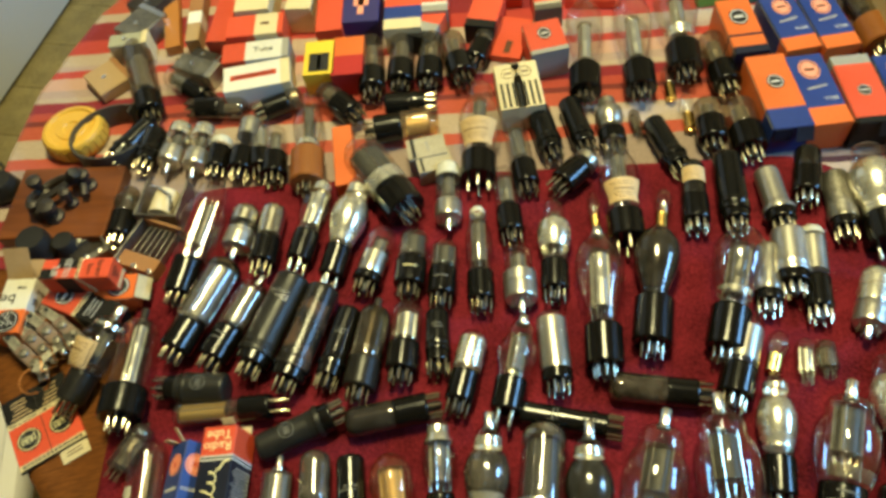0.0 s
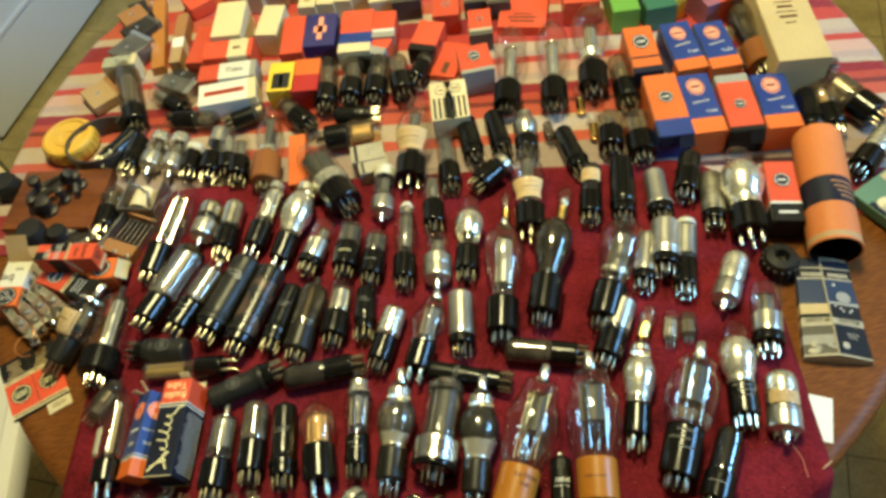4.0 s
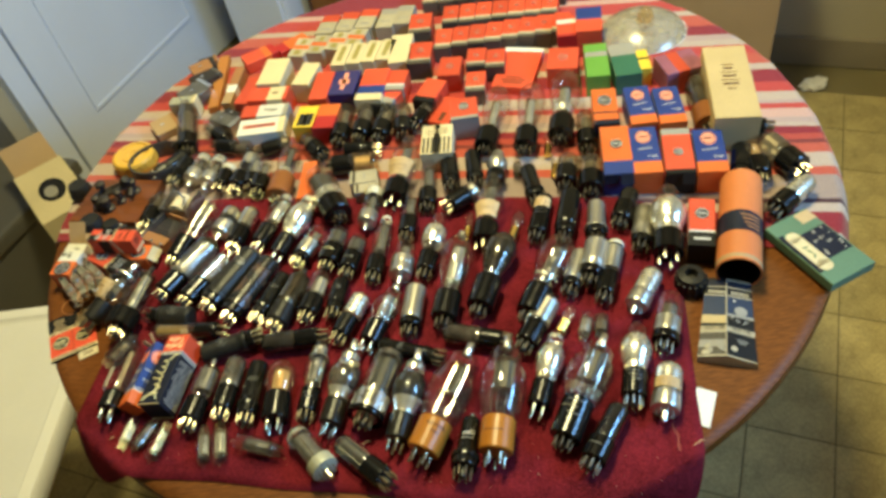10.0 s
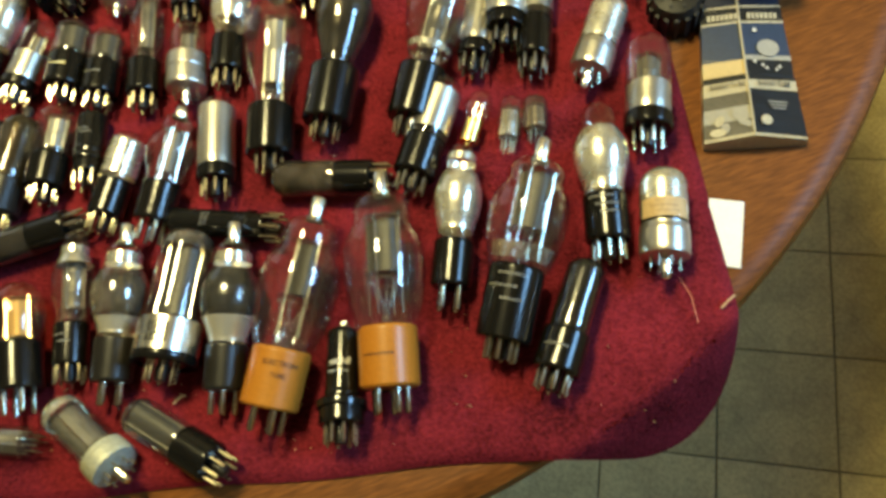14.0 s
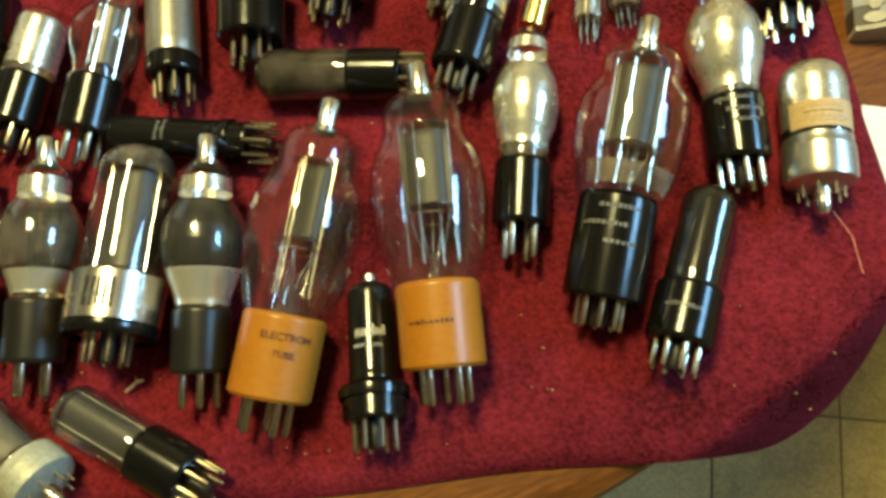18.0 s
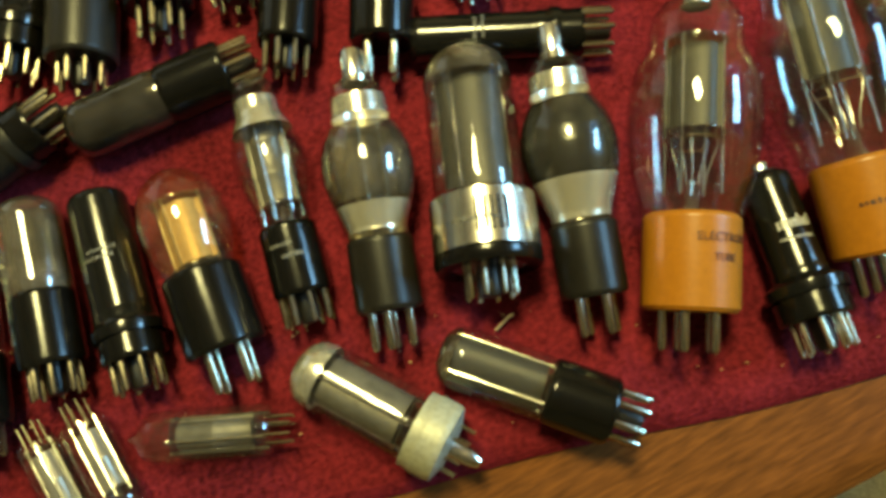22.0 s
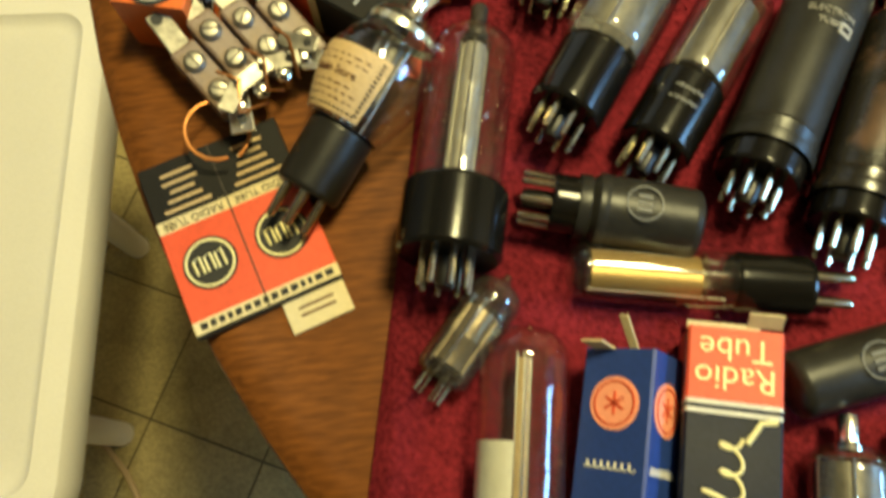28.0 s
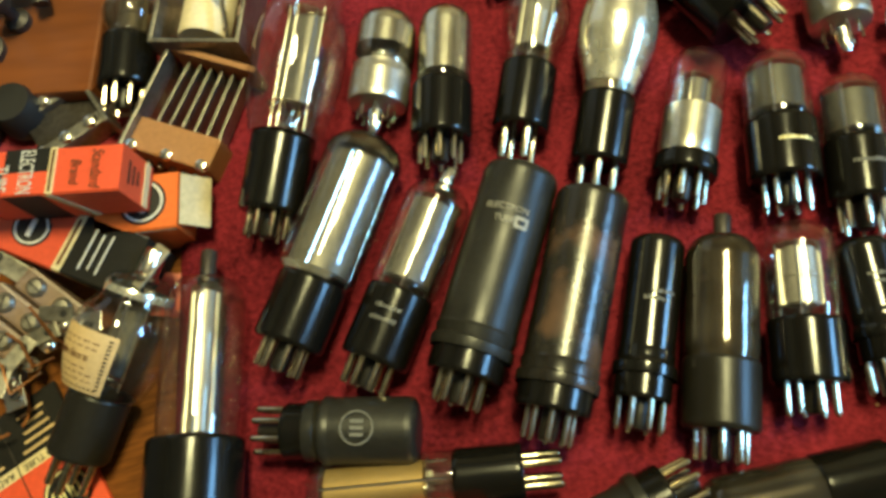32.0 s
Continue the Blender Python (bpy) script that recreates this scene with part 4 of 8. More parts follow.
# east wall with a window opening
room_box("wall_east", RIGHT, FRONT, 0, RIGHT + 0.1, -0.05, TOP, WALL_PAINT, "warm white painted wall with a window")
room_box("wall_east_far", RIGHT, 0.95, 0, RIGHT + 0.1, BACK, TOP, WALL_PAINT, "warm white painted wall")
room_box("wall_east_sill", RIGHT, -0.05, 0, RIGHT + 0.1, 0.95, 1.1, WALL_PAINT, "warm white painted wall below the window")
room_box("wall_east_head", RIGHT, -0.05, 1.9, RIGHT + 0.1, 0.95, TOP, WALL_PAINT, "warm white painted wall above the window")
room_box("ceiling", LEFT - 0.1, FRONT - 0.1, TOP, RIGHT + 0.1, BACK + 0.1, TOP + 0.08, CEIL_PAINT, "unseen cream painted ceiling")
room_box("baseboard", LEFT + 1.25, BACK - 0.016, 0.0, RIGHT, BACK, 0.09, SKIRT_PAINT, "taupe painted skirting board")
floor = room_box("floor", LEFT - 0.1, FRONT - 0.1, -0.06, RIGHT + 0.1, BACK + 0.1, -0.004, GROUT, "grey green tiled floor")

window = tagged(new("window_1"), "white framed window in the wall", "", "", "structure")
for name, v0, z0, v1, z1 in (("window_frame", -0.05, 1.1, -0.01, 1.9), ("window_frame", 0.91, 1.1, 0.95, 1.9), ("window_frame", -0.01, 1.86, 0.91, 1.9), ("window_sill", -0.07, 1.08, 0.97, 1.12)):
    ob = room_box(name, RIGHT + 0.01, v0, z0, RIGHT + 0.06, v1, z1, DOOR_PAINT)
    ob.parent = window

# ---- table ----
def table():
    root = thing("round_table", "round wooden dining table with a worn oiled top", "table", Matrix.Translation((TABLE.x, TABLE.y, 0)))
    n, prof = 96, [(0.0, 0.715), (RADIUS - 0.03, 0.715), (RADIUS - 0.012, 0.719), (RADIUS - 0.003, 0.727), (RADIUS, 0.735), (RADIUS - 0.002, 0.744), (RADIUS - 0.008, 0.749), (RADIUS - 0.016, 0.75), (0.0, 0.75)]
    verts, faces, rings = [], [], []
    for r, z in prof:
        if r == 0:
            rings.append([len(verts)])
            verts.append((0, 0, z))
        else:
            rings.append(list(range(len(verts), len(verts) + n)))
            verts += [(r * math.cos(2 * math.pi * i / n), r * math.sin(2 * math.pi * i / n), z) for i in range(n)]
    for p, q in zip(rings, rings[1:]):
        for i in range(n):
            j = (i + 1) % n
            faces.append((p[0], q[j], q[i]) if len(p) == 1 else (p[i], p[j], q[0]) if len(q) == 1 else (p[i], p[j], q[j], q[i]))
    me = as_mesh("tabletop", verts, [f[::-1] for f in faces], [TABLE_WOOD], smooth=35)
    add_part("tabletop", me, root)
    up = Matrix.Rotation(radians(-90), 4, "Y")
    add_part("pedestal", turned([(0.07, 0.0), (0.07, 0.09), (0.12, 0.1), (0.2, 0.065), (0.4, 0.055), (0.5, 0.075), (0.58, 0.06), (0.66, 0.1), (0.714, 0.14), (0.714, 0)], LEG_WOOD, 24), root, m=up)
    for i in range(4):
        add_part("foot", bar((0.38, 0.07, 0.06), LEG_WOOD, 0.012), root, m=Matrix.Rotation(radians(45 + 90 * i), 4, "Z") @ Matrix.Translation((0.21, 0, 0.0)))
    add_part("apron", turned([(0.65, 0.46), (0.714, 0.46), (0.714, 0.44), (0.65, 0.44), (0.65, 0.46)], LEG_WOOD, 64), root, m=up)
    return root


table()


def fall(x, y, z, slack=0.008):
    """Height of cloth laid on the table: flat on top, drooping past the rim."""
    over = math.hypot(x - TABLE.x, y - TABLE.y) - (RADIUS - 0.004 + slack)
    return z - (0 if over < 0 else min(1.9 * over + 6 * over * over, 0.5)) - (0.0 if over < 0 else 0.002)


def inside(u, v, w, d, r):
    """How far a place lies inside a rounded rectangle (negative outside)."""
    du, dv = abs(u - w / 2) - (w / 2 - r), abs(v - d / 2) - (d / 2 - r)
    return r - (math.hypot(max(du, 0), max(dv, 0)) + min(max(du, dv), 0))


TOWEL_AT = Vector((-0.4635, 0.088))
TOWEL_U, TOWEL_V = Vector((0.9645, -0.2641)), Vector((0.222, 0.975))      # the towel lies a little askew
CLOTH_V = Vector((0.2641, 0.9645))
TOWEL_W, TOWEL_D, TOWEL_R = 0.687, 0.425, 0.073


def towel():
    """A thick terry towel with rounded corners, its rim turned down to the table."""
    nu, nv = 150, 96
    verts, faces = [], []
    for j in range(nv + 1):
        for i in range(nu + 1):
            u, v = TOWEL_W * i / nu, TOWEL_D * j / nv
            # pull the outer grid onto the rounded outline
            k = inside(u, v, TOWEL_W, TOWEL_D, TOWEL_R)
            if k < 0:
                cu = min(max(u, TOWEL_R), TOWEL_W - TOWEL_R)
                cv = min(max(v, TOWEL_R), TOWEL_D - TOWEL_R)
                d = Vector((u - cu, v - cv))
                d = d.normalized() * TOWEL_R
                u, v, k = cu + d.x, cv + d.y, 0
            wave = 0.0008 * noise.noise(Vector((u * 9, v * 9, 1.0))) + 0.0005 * noise.noise(Vector((u * 30, v * 30, 4.0)))
            edge = 0.004 * math.sin(u * 40) * math.exp(-v * 60)
            p = TOWEL_AT + TOWEL_U * u + TOWEL_V * (v + edge * 0.3)
            lip = 0.0055 * (1 - min(k / 0.007, 1)) ** 2
            verts.append((p.x, p.y, fall(p.x, p.y, TOWEL + min(wave, 0.0) - lip)))
    for j in range(nv):
        for i in range(nu):
            a = j * (nu + 1) + i
            faces.append((a, a + 1, a + nu + 2, a + nu + 1))
    top = as_mesh("towel", verts, faces, [TERRY], smooth=180)
    ob = tagged(new("towel", top), "crimson terry towel spread under the tubes", "towel")
    # the pile: short loops standing on the cloth
    rnd, v2, f2 = random.Random(11), [], []
    for _ in range(70000):
        u, v = rnd.uniform(0.002, TOWEL_W - 0.002), TOWEL_D * rnd.random() ** 1.25
        k = inside(u, v, TOWEL_W, TOWEL_D, TOWEL_R)
        if k < 0.011:
            continue
        p = TOWEL_AT + TOWEL_U * u + TOWEL_V * v
        z = fall(p.x, p.y, TOWEL) - 0.0016 - 0.0055 * (1 - min(k / 0.007, 1)) ** 2
        a, s, hh = rnd.uniform(0, 6.28), rnd.uniform(0.0006, 0.0011), rnd.uniform(0.0016, 0.0028)
        lx, ly = rnd.uniform(-0.001, 0.001), rnd.uniform(-0.001, 0.001)
        b = len(v2)
        for t in range(3):
            v2.append((p.x + s * math.cos(a + 2.1 * t), p.y + s * math.sin(a + 2.1 * t), z))
        v2.append((p.x + lx, p.y + ly, z + hh))
        f2 += [(b, b + 1, b + 3), (b + 1, b + 2, b + 3), (b + 2, b, b + 3)]
    pile = add_part("terry_nap", as_mesh("terry_nap", v2, f2, [TERRY]), ob)
    tagged(pile, "short crimson terry loops", "", "", "stuff")


towel()


def cloth():
    """The striped cloth over the back of the table, a little past its rim."""
    nr, na, verts, faces = 46, 180, [], []
    for j in range(nr + 1):
        for i in range(na + 1):
            # strips across the table, from the front hem to the far rim
            v = 0.338 + 0.75 * j / nr
            c = (TABLE - TOWEL_AT).dot(CLOTH_V)
            reach = RADIUS + 0.008 + 0.006 * noise.noise(Vector((v * 20, 0, 0)))
            half = math.sqrt(max(reach ** 2 - (v - c) ** 2, 0.0001))
            u = (TABLE - TOWEL_AT).dot(TOWEL_U) + half * (2 * i / na - 1)
            p = TOWEL_AT + TOWEL_U * u + CLOTH_V * v
            w = 0.0012 * noise.noise(Vector((p.x * 14, p.y * 14, 3)))
            verts.append((u, v, fall(p.x, p.y, CLOTH - 0.0012 + min(w, 0), 0.003)))
    for j in range(nr):
        for i in range(na):
            k = j * (na + 1) + i
            faces.append((k, k + 1, k + na + 2, k + na + 1))
    me = as_mesh("tablecloth", verts, faces, [CLOTH_STRIPES], smooth=180)
    ob = new("tablecloth", me)
    ob.matrix_basis = Matrix.Translation((*TOWEL_AT, 0)) @ Matrix.Rotation(math.atan2(TOWEL_U.y, TOWEL_U.x), 4, "Z")
    tagged(ob, "red white and orange striped woven tablecloth", "tablecloth")


cloth()


# ---- lettered cartons in the foreground ----
def script_carton(label, p, q, z, w, h, bands):
    root = carton(label, p, q, z, w, h, bands)
    pose_, L = at(p, q, z)
    root.matrix_basis = Matrix.Translation((0, 0, 0.5 * w * math.sin(radians(10)))) @ pose_ @ Matrix.Translation((0, -0.003, 0)) @ Matrix.Rotation(radians(-10), 4, "X")
    # flowing script along the black face: strokes, not letters
    pts = []
    for i in range(131):
        u = i / 130
        a = u * 2 * math.pi * 5
        tall = 1.9 if 0.3 < u < 0.5 else 1.0
        y = 0.001 - 0.0015 * u + 0.0032 * tall * math.cos(a) - 0.0032 * (tall - 1)
        pts.append((L * (0.22 + 0.42 * u) + 0.0021 * math.sin(a) - 0.25 * y, -y, h + 0.0002))
    add_part("script_stroke", wire(pts, 0.0006, PRINT_YELLOW, seg=5), root, "pale yellow script stroke")
    for stroke in (((0.05, 0.011), (0.1, 0.006), (0.17, -0.001), (0.235, -0.007)), ((0.235, -0.007), (0.2, -0.002), (0.12, -0.0045), (0.06, -0.008)), ((0.09, 0.009), (0.13, 0.002), (0.15, -0.006)), ((0.62, -0.004), (0.69, -0.008), (0.7, -0.0125))):
        add_part("script_stroke", wire([(L * x, y, h + 0.0002) for x, y in stroke], 0.0009, PRINT_YELLOW, seg=5), root)
    turn = Matrix.Rotation(radians(90), 4, "Z")
    add_part("lettering", lettering("Radio", 0.0105, PRINT_YELLOW), root, m=Matrix.Translation((L * 0.83, 0, h + 0.0002)) @ turn)
    add_part("lettering", lettering("Tube", 0.0105, PRINT_YELLOW), root, m=Matrix.Translation((L * 0.93, 0, h + 0.0002)) @ turn)
    # small print on the side
    rnd = random.Random(3)
    for r in range(22):
        v = 0.12
        while v < 0.76:
            n = rnd.uniform(0.05, 0.16)
            add_part("print_line", bar((0.0007, h * n, 0.0002), PRINT_WHITE, 0), root, m=Matrix.Translation((L * (0.06 + 0.028 * r), -w / 2 - 0.0002, h * (v + n / 2))) @ Matrix.Rotation(radians(90), 4, "X"))
            v += n + 0.035
    for r in range(16):
        add_part("border_square", bar((0.0018, 0.0013, 0.0002), PRINT_WHITE, 0), root, m=Matrix.Translation((L * (0.06 + 0.039 * r), -w / 2 - 0.0002, h * 0.1)) @ Matrix.Rotation(radians(90), 4, "X"))
    for s, a in ((-1, 58), (0, 10)):
        add_part("torn_flap", bar((0.006, w * (0.36 if s else 0.85), 0.0007), CREAM_CARD, 0.0002), root, m=Matrix.Translation((L, s * w * 0.28, h * (0.97 if s else 0.1))) @ Matrix.Rotation(radians(-a), 4, "Y") @ Matrix.Translation((0.005, 0, 0)))
    for s in (-1, 1):
        add_part("end_edge", bar((0.0008, w, 0.0012), CREAM_CARD, 0.0002), root, m=Matrix.Translation((0.0, 0, h * (0.5 + 0.47 * s))))
    return root


def blue_carton(label, p, q, z, w, h):
    root = carton(label, p, q, z, w, h, [(0.2, ORANGE_CARD), (0.22, PRINT_WHITE), (0.24, BLUE_CARD), (0.25, PRINT_WHITE), (1.0, BLUE_CARD)])
    pose_, L = at(p, q, z)
    root.matrix_basis = Matrix.Translation((0, 0, 0.5 * w * math.sin(radians(40)))) @ pose_ @ Matrix.Translation((0, -0.004, 0)) @ Matrix.Rotation(radians(-40), 4, "X")
    for m in (Matrix.Translation((L * 0.78, 0, h)), Matrix.Translation((L * 0.78, -w / 2, h * 0.55)) @ Matrix.Rotation(radians(90), 4, "X")):
        mark = add_part("emblem", disc(0.0085, PINK_SPOT), root, "round salmon emblem", m)
        add_part("emblem_ring", ring(0.0066, 0.0072, RED_CARD), mark, m=Matrix.Translation((0, 0, 0.0003)))
        for a in range(3):
            add_part("emblem_stroke", bar((0.0075, 0.0009, 0.0002), RED_CARD, 0), mark, m=Matrix.Rotation(radians(60 * a), 4, "Z") @ Matrix.Translation((0, 0, 0.0003)))
        wave = wire([(0.0011 * math.cos(0.75 * i), -0.0085 + 0.017 * i / 60 + 0.0007 * math.sin(0.75 * i), 0.0002) for i in range(61)], 0.0003, PRINT_WHITE, seg=4)
        add_part("script_stroke", wave, root, m=m @ Matrix.Translation((-L * 0.24, 0, 0)) @ Matrix.Rotation(radians(180), 4, "Z"))
        add_part("lettering", lettering("TUBE", 0.0045, PRINT_WHITE), root, m=m @ Matrix.Translation((-L * 0.4, 0, 0.0002)) @ Matrix.Rotation(radians(-90), 4, "Z"))
    for s in (-1, 1):
        add_part("torn_flap", bar((0.009 if s > 0 else 0.014, w * (0.3 if s > 0 else 0.12), 0.0007), CREAM_CARD, 0.0002), root, m=Matrix.Translation((L, s * w * 0.2, h * 0.95)) @ Matrix.Rotation(radians(-66 - 20 * s), 4, "Y") @ Matrix.Translation((0.006, 0, 0)))
    return root


# ---- things on the table ----

# front row on the towel
tube('clear domed vacuum tube with gold strips and a white film', (-0.4024, 0.1234), (-0.3832, 0.2233), TOWEL, 'gt', 0.0149, 0.0121, patch=(CERAMIC, 0.03, 0.42, 0.25, 1.5), plate=GOLD, fill=0.18, span=(0.12, 0.84), foot="ux", hb=0.021)
miniature('small dark miniature tube with printed ring', (-0.4198, 0.2046), (-0.3851, 0.2433), TOWEL, R=0.0099, smoke=True)
tube('clear vacuum tube with a light grey plate and a top cap', (-0.3056, 0.0930), (-0.2819, 0.1820), TOWEL, 'gt', 0.0126, 0.0136, cap=0.009, plate=PLATE, fill=0.8, span=(0.26, 0.84), hb=0.026)
tube('smoky grey vacuum tube with a black base', (-0.2706, 0.1002), (-0.2540, 0.1776), TOWEL, 'gt', 0.0123, 0.0123, plate=PLATE, fill=0.7, hb=0.028, coat=((FILM, 0.0, 0.97),))
metal_tube('black metal vacuum tube with rolled flange', (-0.2413, 0.0868), (-0.2288, 0.1654), TOWEL, R=0.0112, rb=0.0131, mark=1)
tube('amber glass vacuum tube with a black base', (-0.2089, 0.0701), (-0.1987, 0.1577), TOWEL, 'globe', 0.0168, 0.0150, glass=AMBER, plate=GOLD, fill=0.55, span=(0.1, 0.66), hb=0.031, foot="ux")
tube('slim shouldered vacuum tube with a silvered top and black base', (-0.1766, 0.0791), (-0.1541, 0.1784), TOWEL, 'st', 0.0139, 0.0110, getter=((SILVER, 0.62, 0.82),), plate=PLATE, prints=2)
tube('grey coated shouldered vacuum tube with a top cap', (-0.1530, 0.0556), (-0.1144, 0.1649), TOWEL, 'st', 0.0177, 0.0126, cap=0.011, coat=((FILM, 0.22, 0.68),), plate=PLATE, fill=0.34, span=(0.2, 0.62), getter=((SILVER, 0.74, 0.86), (BAND, 0.04, 0.2)), foot="ux", base=BAKE_DULL)
tube('large clear vacuum tube with a silvery metal base band', (-0.1136, 0.0535), (-0.0760, 0.1442), TOWEL, 'gt', 0.0172, 0.0198, plate=PLATE_DARK, fill=0.74, hb=0.026, base=SATIN, span=(0.04, 0.76), prints=1, coat=((FILM, 0.76, 0.99),))
tube('grey coated shouldered vacuum tube with a bright lower band', (-0.0846, 0.0241), (-0.0443, 0.1354), TOWEL, 'st', 0.0183, 0.0125, cap=0.011, coat=((COAT, 0.26, 0.7),), getter=((SILVER, 0.76, 0.86), (BAND, 0.02, 0.25)), fill=0, foot="ux", base=BAKE_DULL)
tube('big clear transmitting tube with five pins and an ochre base', (-0.0618, 0.0042), (0.0133, 0.1255), TOWEL, 'big', 0.0239, 0.0172, cap=0.0125, base=MICANOL, plate=PLATE_DARK, fill=0.44, span=(0.4, 0.78), hb=0.034, foot="ux", words=(("ELECTRON", 0.0042), ("TUBE", 0.0038)))
tube('big clear transmitting tube with five pins on an ochre base', (0.0126, -0.0123), (0.0527, 0.1263), TOWEL, 'big', 0.0243, 0.0172, cap=0.0125, base=MICANOL, plate=PLATE_DARK, fill=0.44, span=(0.4, 0.78), hb=0.034, foot="ux", prints=1)
metal_tube('slim black metal vacuum tube with white print and a top cap', (-0.0195, -0.0190), (0.0005, 0.0527), TOWEL, R=0.0098, rb=0.0145, cap=0.006, mark=3, words=(("MADE IN U.S.A.", 0.0019),))
tube('silvered shouldered vacuum tube with a black base', (0.0616, 0.0333), (0.1060, 0.1300), TOWEL, 'st', 0.0149, 0.0122, getter=((SILVER, 0.1, 0.68), (SILVER, 0.8, 0.88)), fill=0, foot="ux", hb=0.028)
tube('big clear rectifier tube with a thick black base', (0.0788, -0.0058), (0.1522, 0.1065), TOWEL, 'big', 0.0236, 0.0162, cap=0.0125, plate=PLATE_DARK, fill=0.45, span=(0.36, 0.86), hb=0.042, patch=(FROST, 0.04, 0.17, -1.2, 0.9), prints=3)
tube('glossy black vacuum tube with faint script', (0.0986, -0.0322), (0.1483, 0.0310), TOWEL, 'gt', 0.0114, 0.0134, coat=((BLACK_METAL, 0.0, 1.0),), fill=0, hb=0.024, prints=1)
tube('half silvered shouldered vacuum tube with white print', (0.1589, 0.0259), (0.1904, 0.1202), TOWEL, 'st', 0.0168, 0.0131, getter=((SILVER, 0.05, 0.7),), fill=0, prints=3, hb=0.028)
tube('silvered lock-in tube with a tan label band', (0.1817, 0.0029), (0.2088, 0.0653), TOWEL, 'gt', 0.0138, 0.0143, 0.02, ALU, "loctal", plate=PLATE, getter=((SILVER, 0.12, 1.0),), band=(PAPER_TAN, 0.05, 0.38))
tube('clear vacuum tube with a dull metal base band', (0.2071, 0.0820), (0.2395, 0.1525), TOWEL, 'gt', 0.0140, 0.0148, base=BAKELITE, collar=None, getter=((ALU, 0.0, 0.35),), plate=PLATE, fill=0.5, hb=0.01)
pilot_lamp('small pilot lamp with a brass base', (0.1079, 0.1332), (0.1320, 0.1653), TOWEL, R=0.0087)
miniature('small clear miniature tube with bright plate', (0.1299, 0.1181), (0.1480, 0.1556), TOWEL, R=0.0082)
miniature('small grey miniature tube on the towel', (0.1491, 0.1177), (0.1609, 0.1492), TOWEL, R=0.0080, smoke=True)
tube('vacuum tube with a grey band and black base lying aslant', (0.0634, 0.1148), (0.1123, 0.1820), TOWEL, 'gt', 0.0134, 0.0141, getter=((ALU, 0.1, 0.75),), fill=0, hb=0.026)
tube('dark smoky vacuum tube lying crosswise', (0.0561, 0.1299), (-0.0170, 0.1616), TOWEL, 'gt', 0.0119, 0.0120, glass=SMOKE, coat=((FILM, 0.0, 0.95),), plate=PLATE, fill=0.7, hb=0.024)
metal_tube('black metal vacuum tube lying crosswise', (-0.0194, 0.1252), (-0.0904, 0.1624), TOWEL, R=0.0093, rb=0.0105, mark=1)
tube('slim silvered vacuum tube with a black base', (-0.1408, 0.1738), (-0.1046, 0.2388), TOWEL, 'gt', 0.0119, 0.0121, getter=((SILVER, 0.1, 0.8),), fill=0, hb=0.026)
tube('clear shouldered vacuum tube leaning on its neighbour', (-0.1087, 0.1522), (-0.0618, 0.2378), TOWEL, 'st', 0.0168, 0.0131, plate=PLATE, fill=0.4, foot="ux", cap=0.006)
tube('short silvered vacuum tube with octal base', (-0.0570, 0.1643), (-0.0397, 0.2376), TOWEL, 'gt', 0.0128, 0.0130, getter=((ALU, 0.0, 0.85),), fill=0, hb=0.01)

# small tubes at the front edge of the towel
miniature('small clear miniature tube with a bright plate', (-0.3793, 0.0889), (-0.3688, 0.1272), TOWEL, R=0.0075)
miniature('small grey miniature tube with a glass tip', (-0.3415, 0.1207), (-0.3669, 0.0815), TOWEL, R=0.0072, smoke=True)
miniature('small clear miniature tube with a silvery plate', (-0.3288, 0.1099), (-0.3449, 0.0639), TOWEL, R=0.0086)
miniature('small clear miniature tube with a light plate', (-0.2880, 0.0982), (-0.2834, 0.0473), TOWEL, R=0.0078)
miniature('small clear miniature tube beside its twin', (-0.2696, 0.0974), (-0.2654, 0.0448), TOWEL, R=0.0084)
miniature('clear miniature tube lying crosswise', (-0.1993, 0.0489), (-0.2556, 0.0743), TOWEL, R=0.0097, plate=PLATE)
tube('clear vacuum tube with a heavy grey zinc base', (-0.1447, 0.0056), (-0.1870, 0.0684), TOWEL, 'gt', 0.0128, 0.0146, hb=0.0145, base=ZINC, foot="loctal", fill=0.74, plate=PLATE, getter=((SILVER, 0.76, 0.98),), span=(0.1, 0.74))
tube('smoky clear vacuum tube with a black base', (-0.0879, -0.0097), (-0.1394, 0.0476), TOWEL, 'gt', 0.0120, 0.0123, plate=PLATE_DARK, fill=0.75, span=(0.05, 0.86), hb=0.024, coat=((FILM, 0.86, 0.99),))

# middle of the towel
metal_tube('dull black metal tube with a round printed emblem', (-0.2247, 0.2042), (-0.2989, 0.1929), TOWEL, R=0.0114, rb=0.0132, mark=2, body=GREY_METAL)
tube('dark smoky vacuum tube lying aslant', (-0.1483, 0.1860), (-0.2276, 0.1923), TOWEL, 'gt', 0.0119, 0.0121, glass=SMOKE, coat=((COAT, 0.0, 0.95),), fill=0)
tube('clear vacuum tube with a gold plate', (-0.2696, 0.2227), (-0.3653, 0.2430), TOWEL, 'gt', 0.0106, 0.0109, plate=GILT, fill=0.74, span=(0.2, 0.86), hb=0.026, foot="ux")
metal_tube('grey metal tube with a round printed emblem', (-0.3781, 0.2708), (-0.3169, 0.2519), TOWEL, R=0.0129, rb=0.0119, mark=2, body=GREY_METAL)
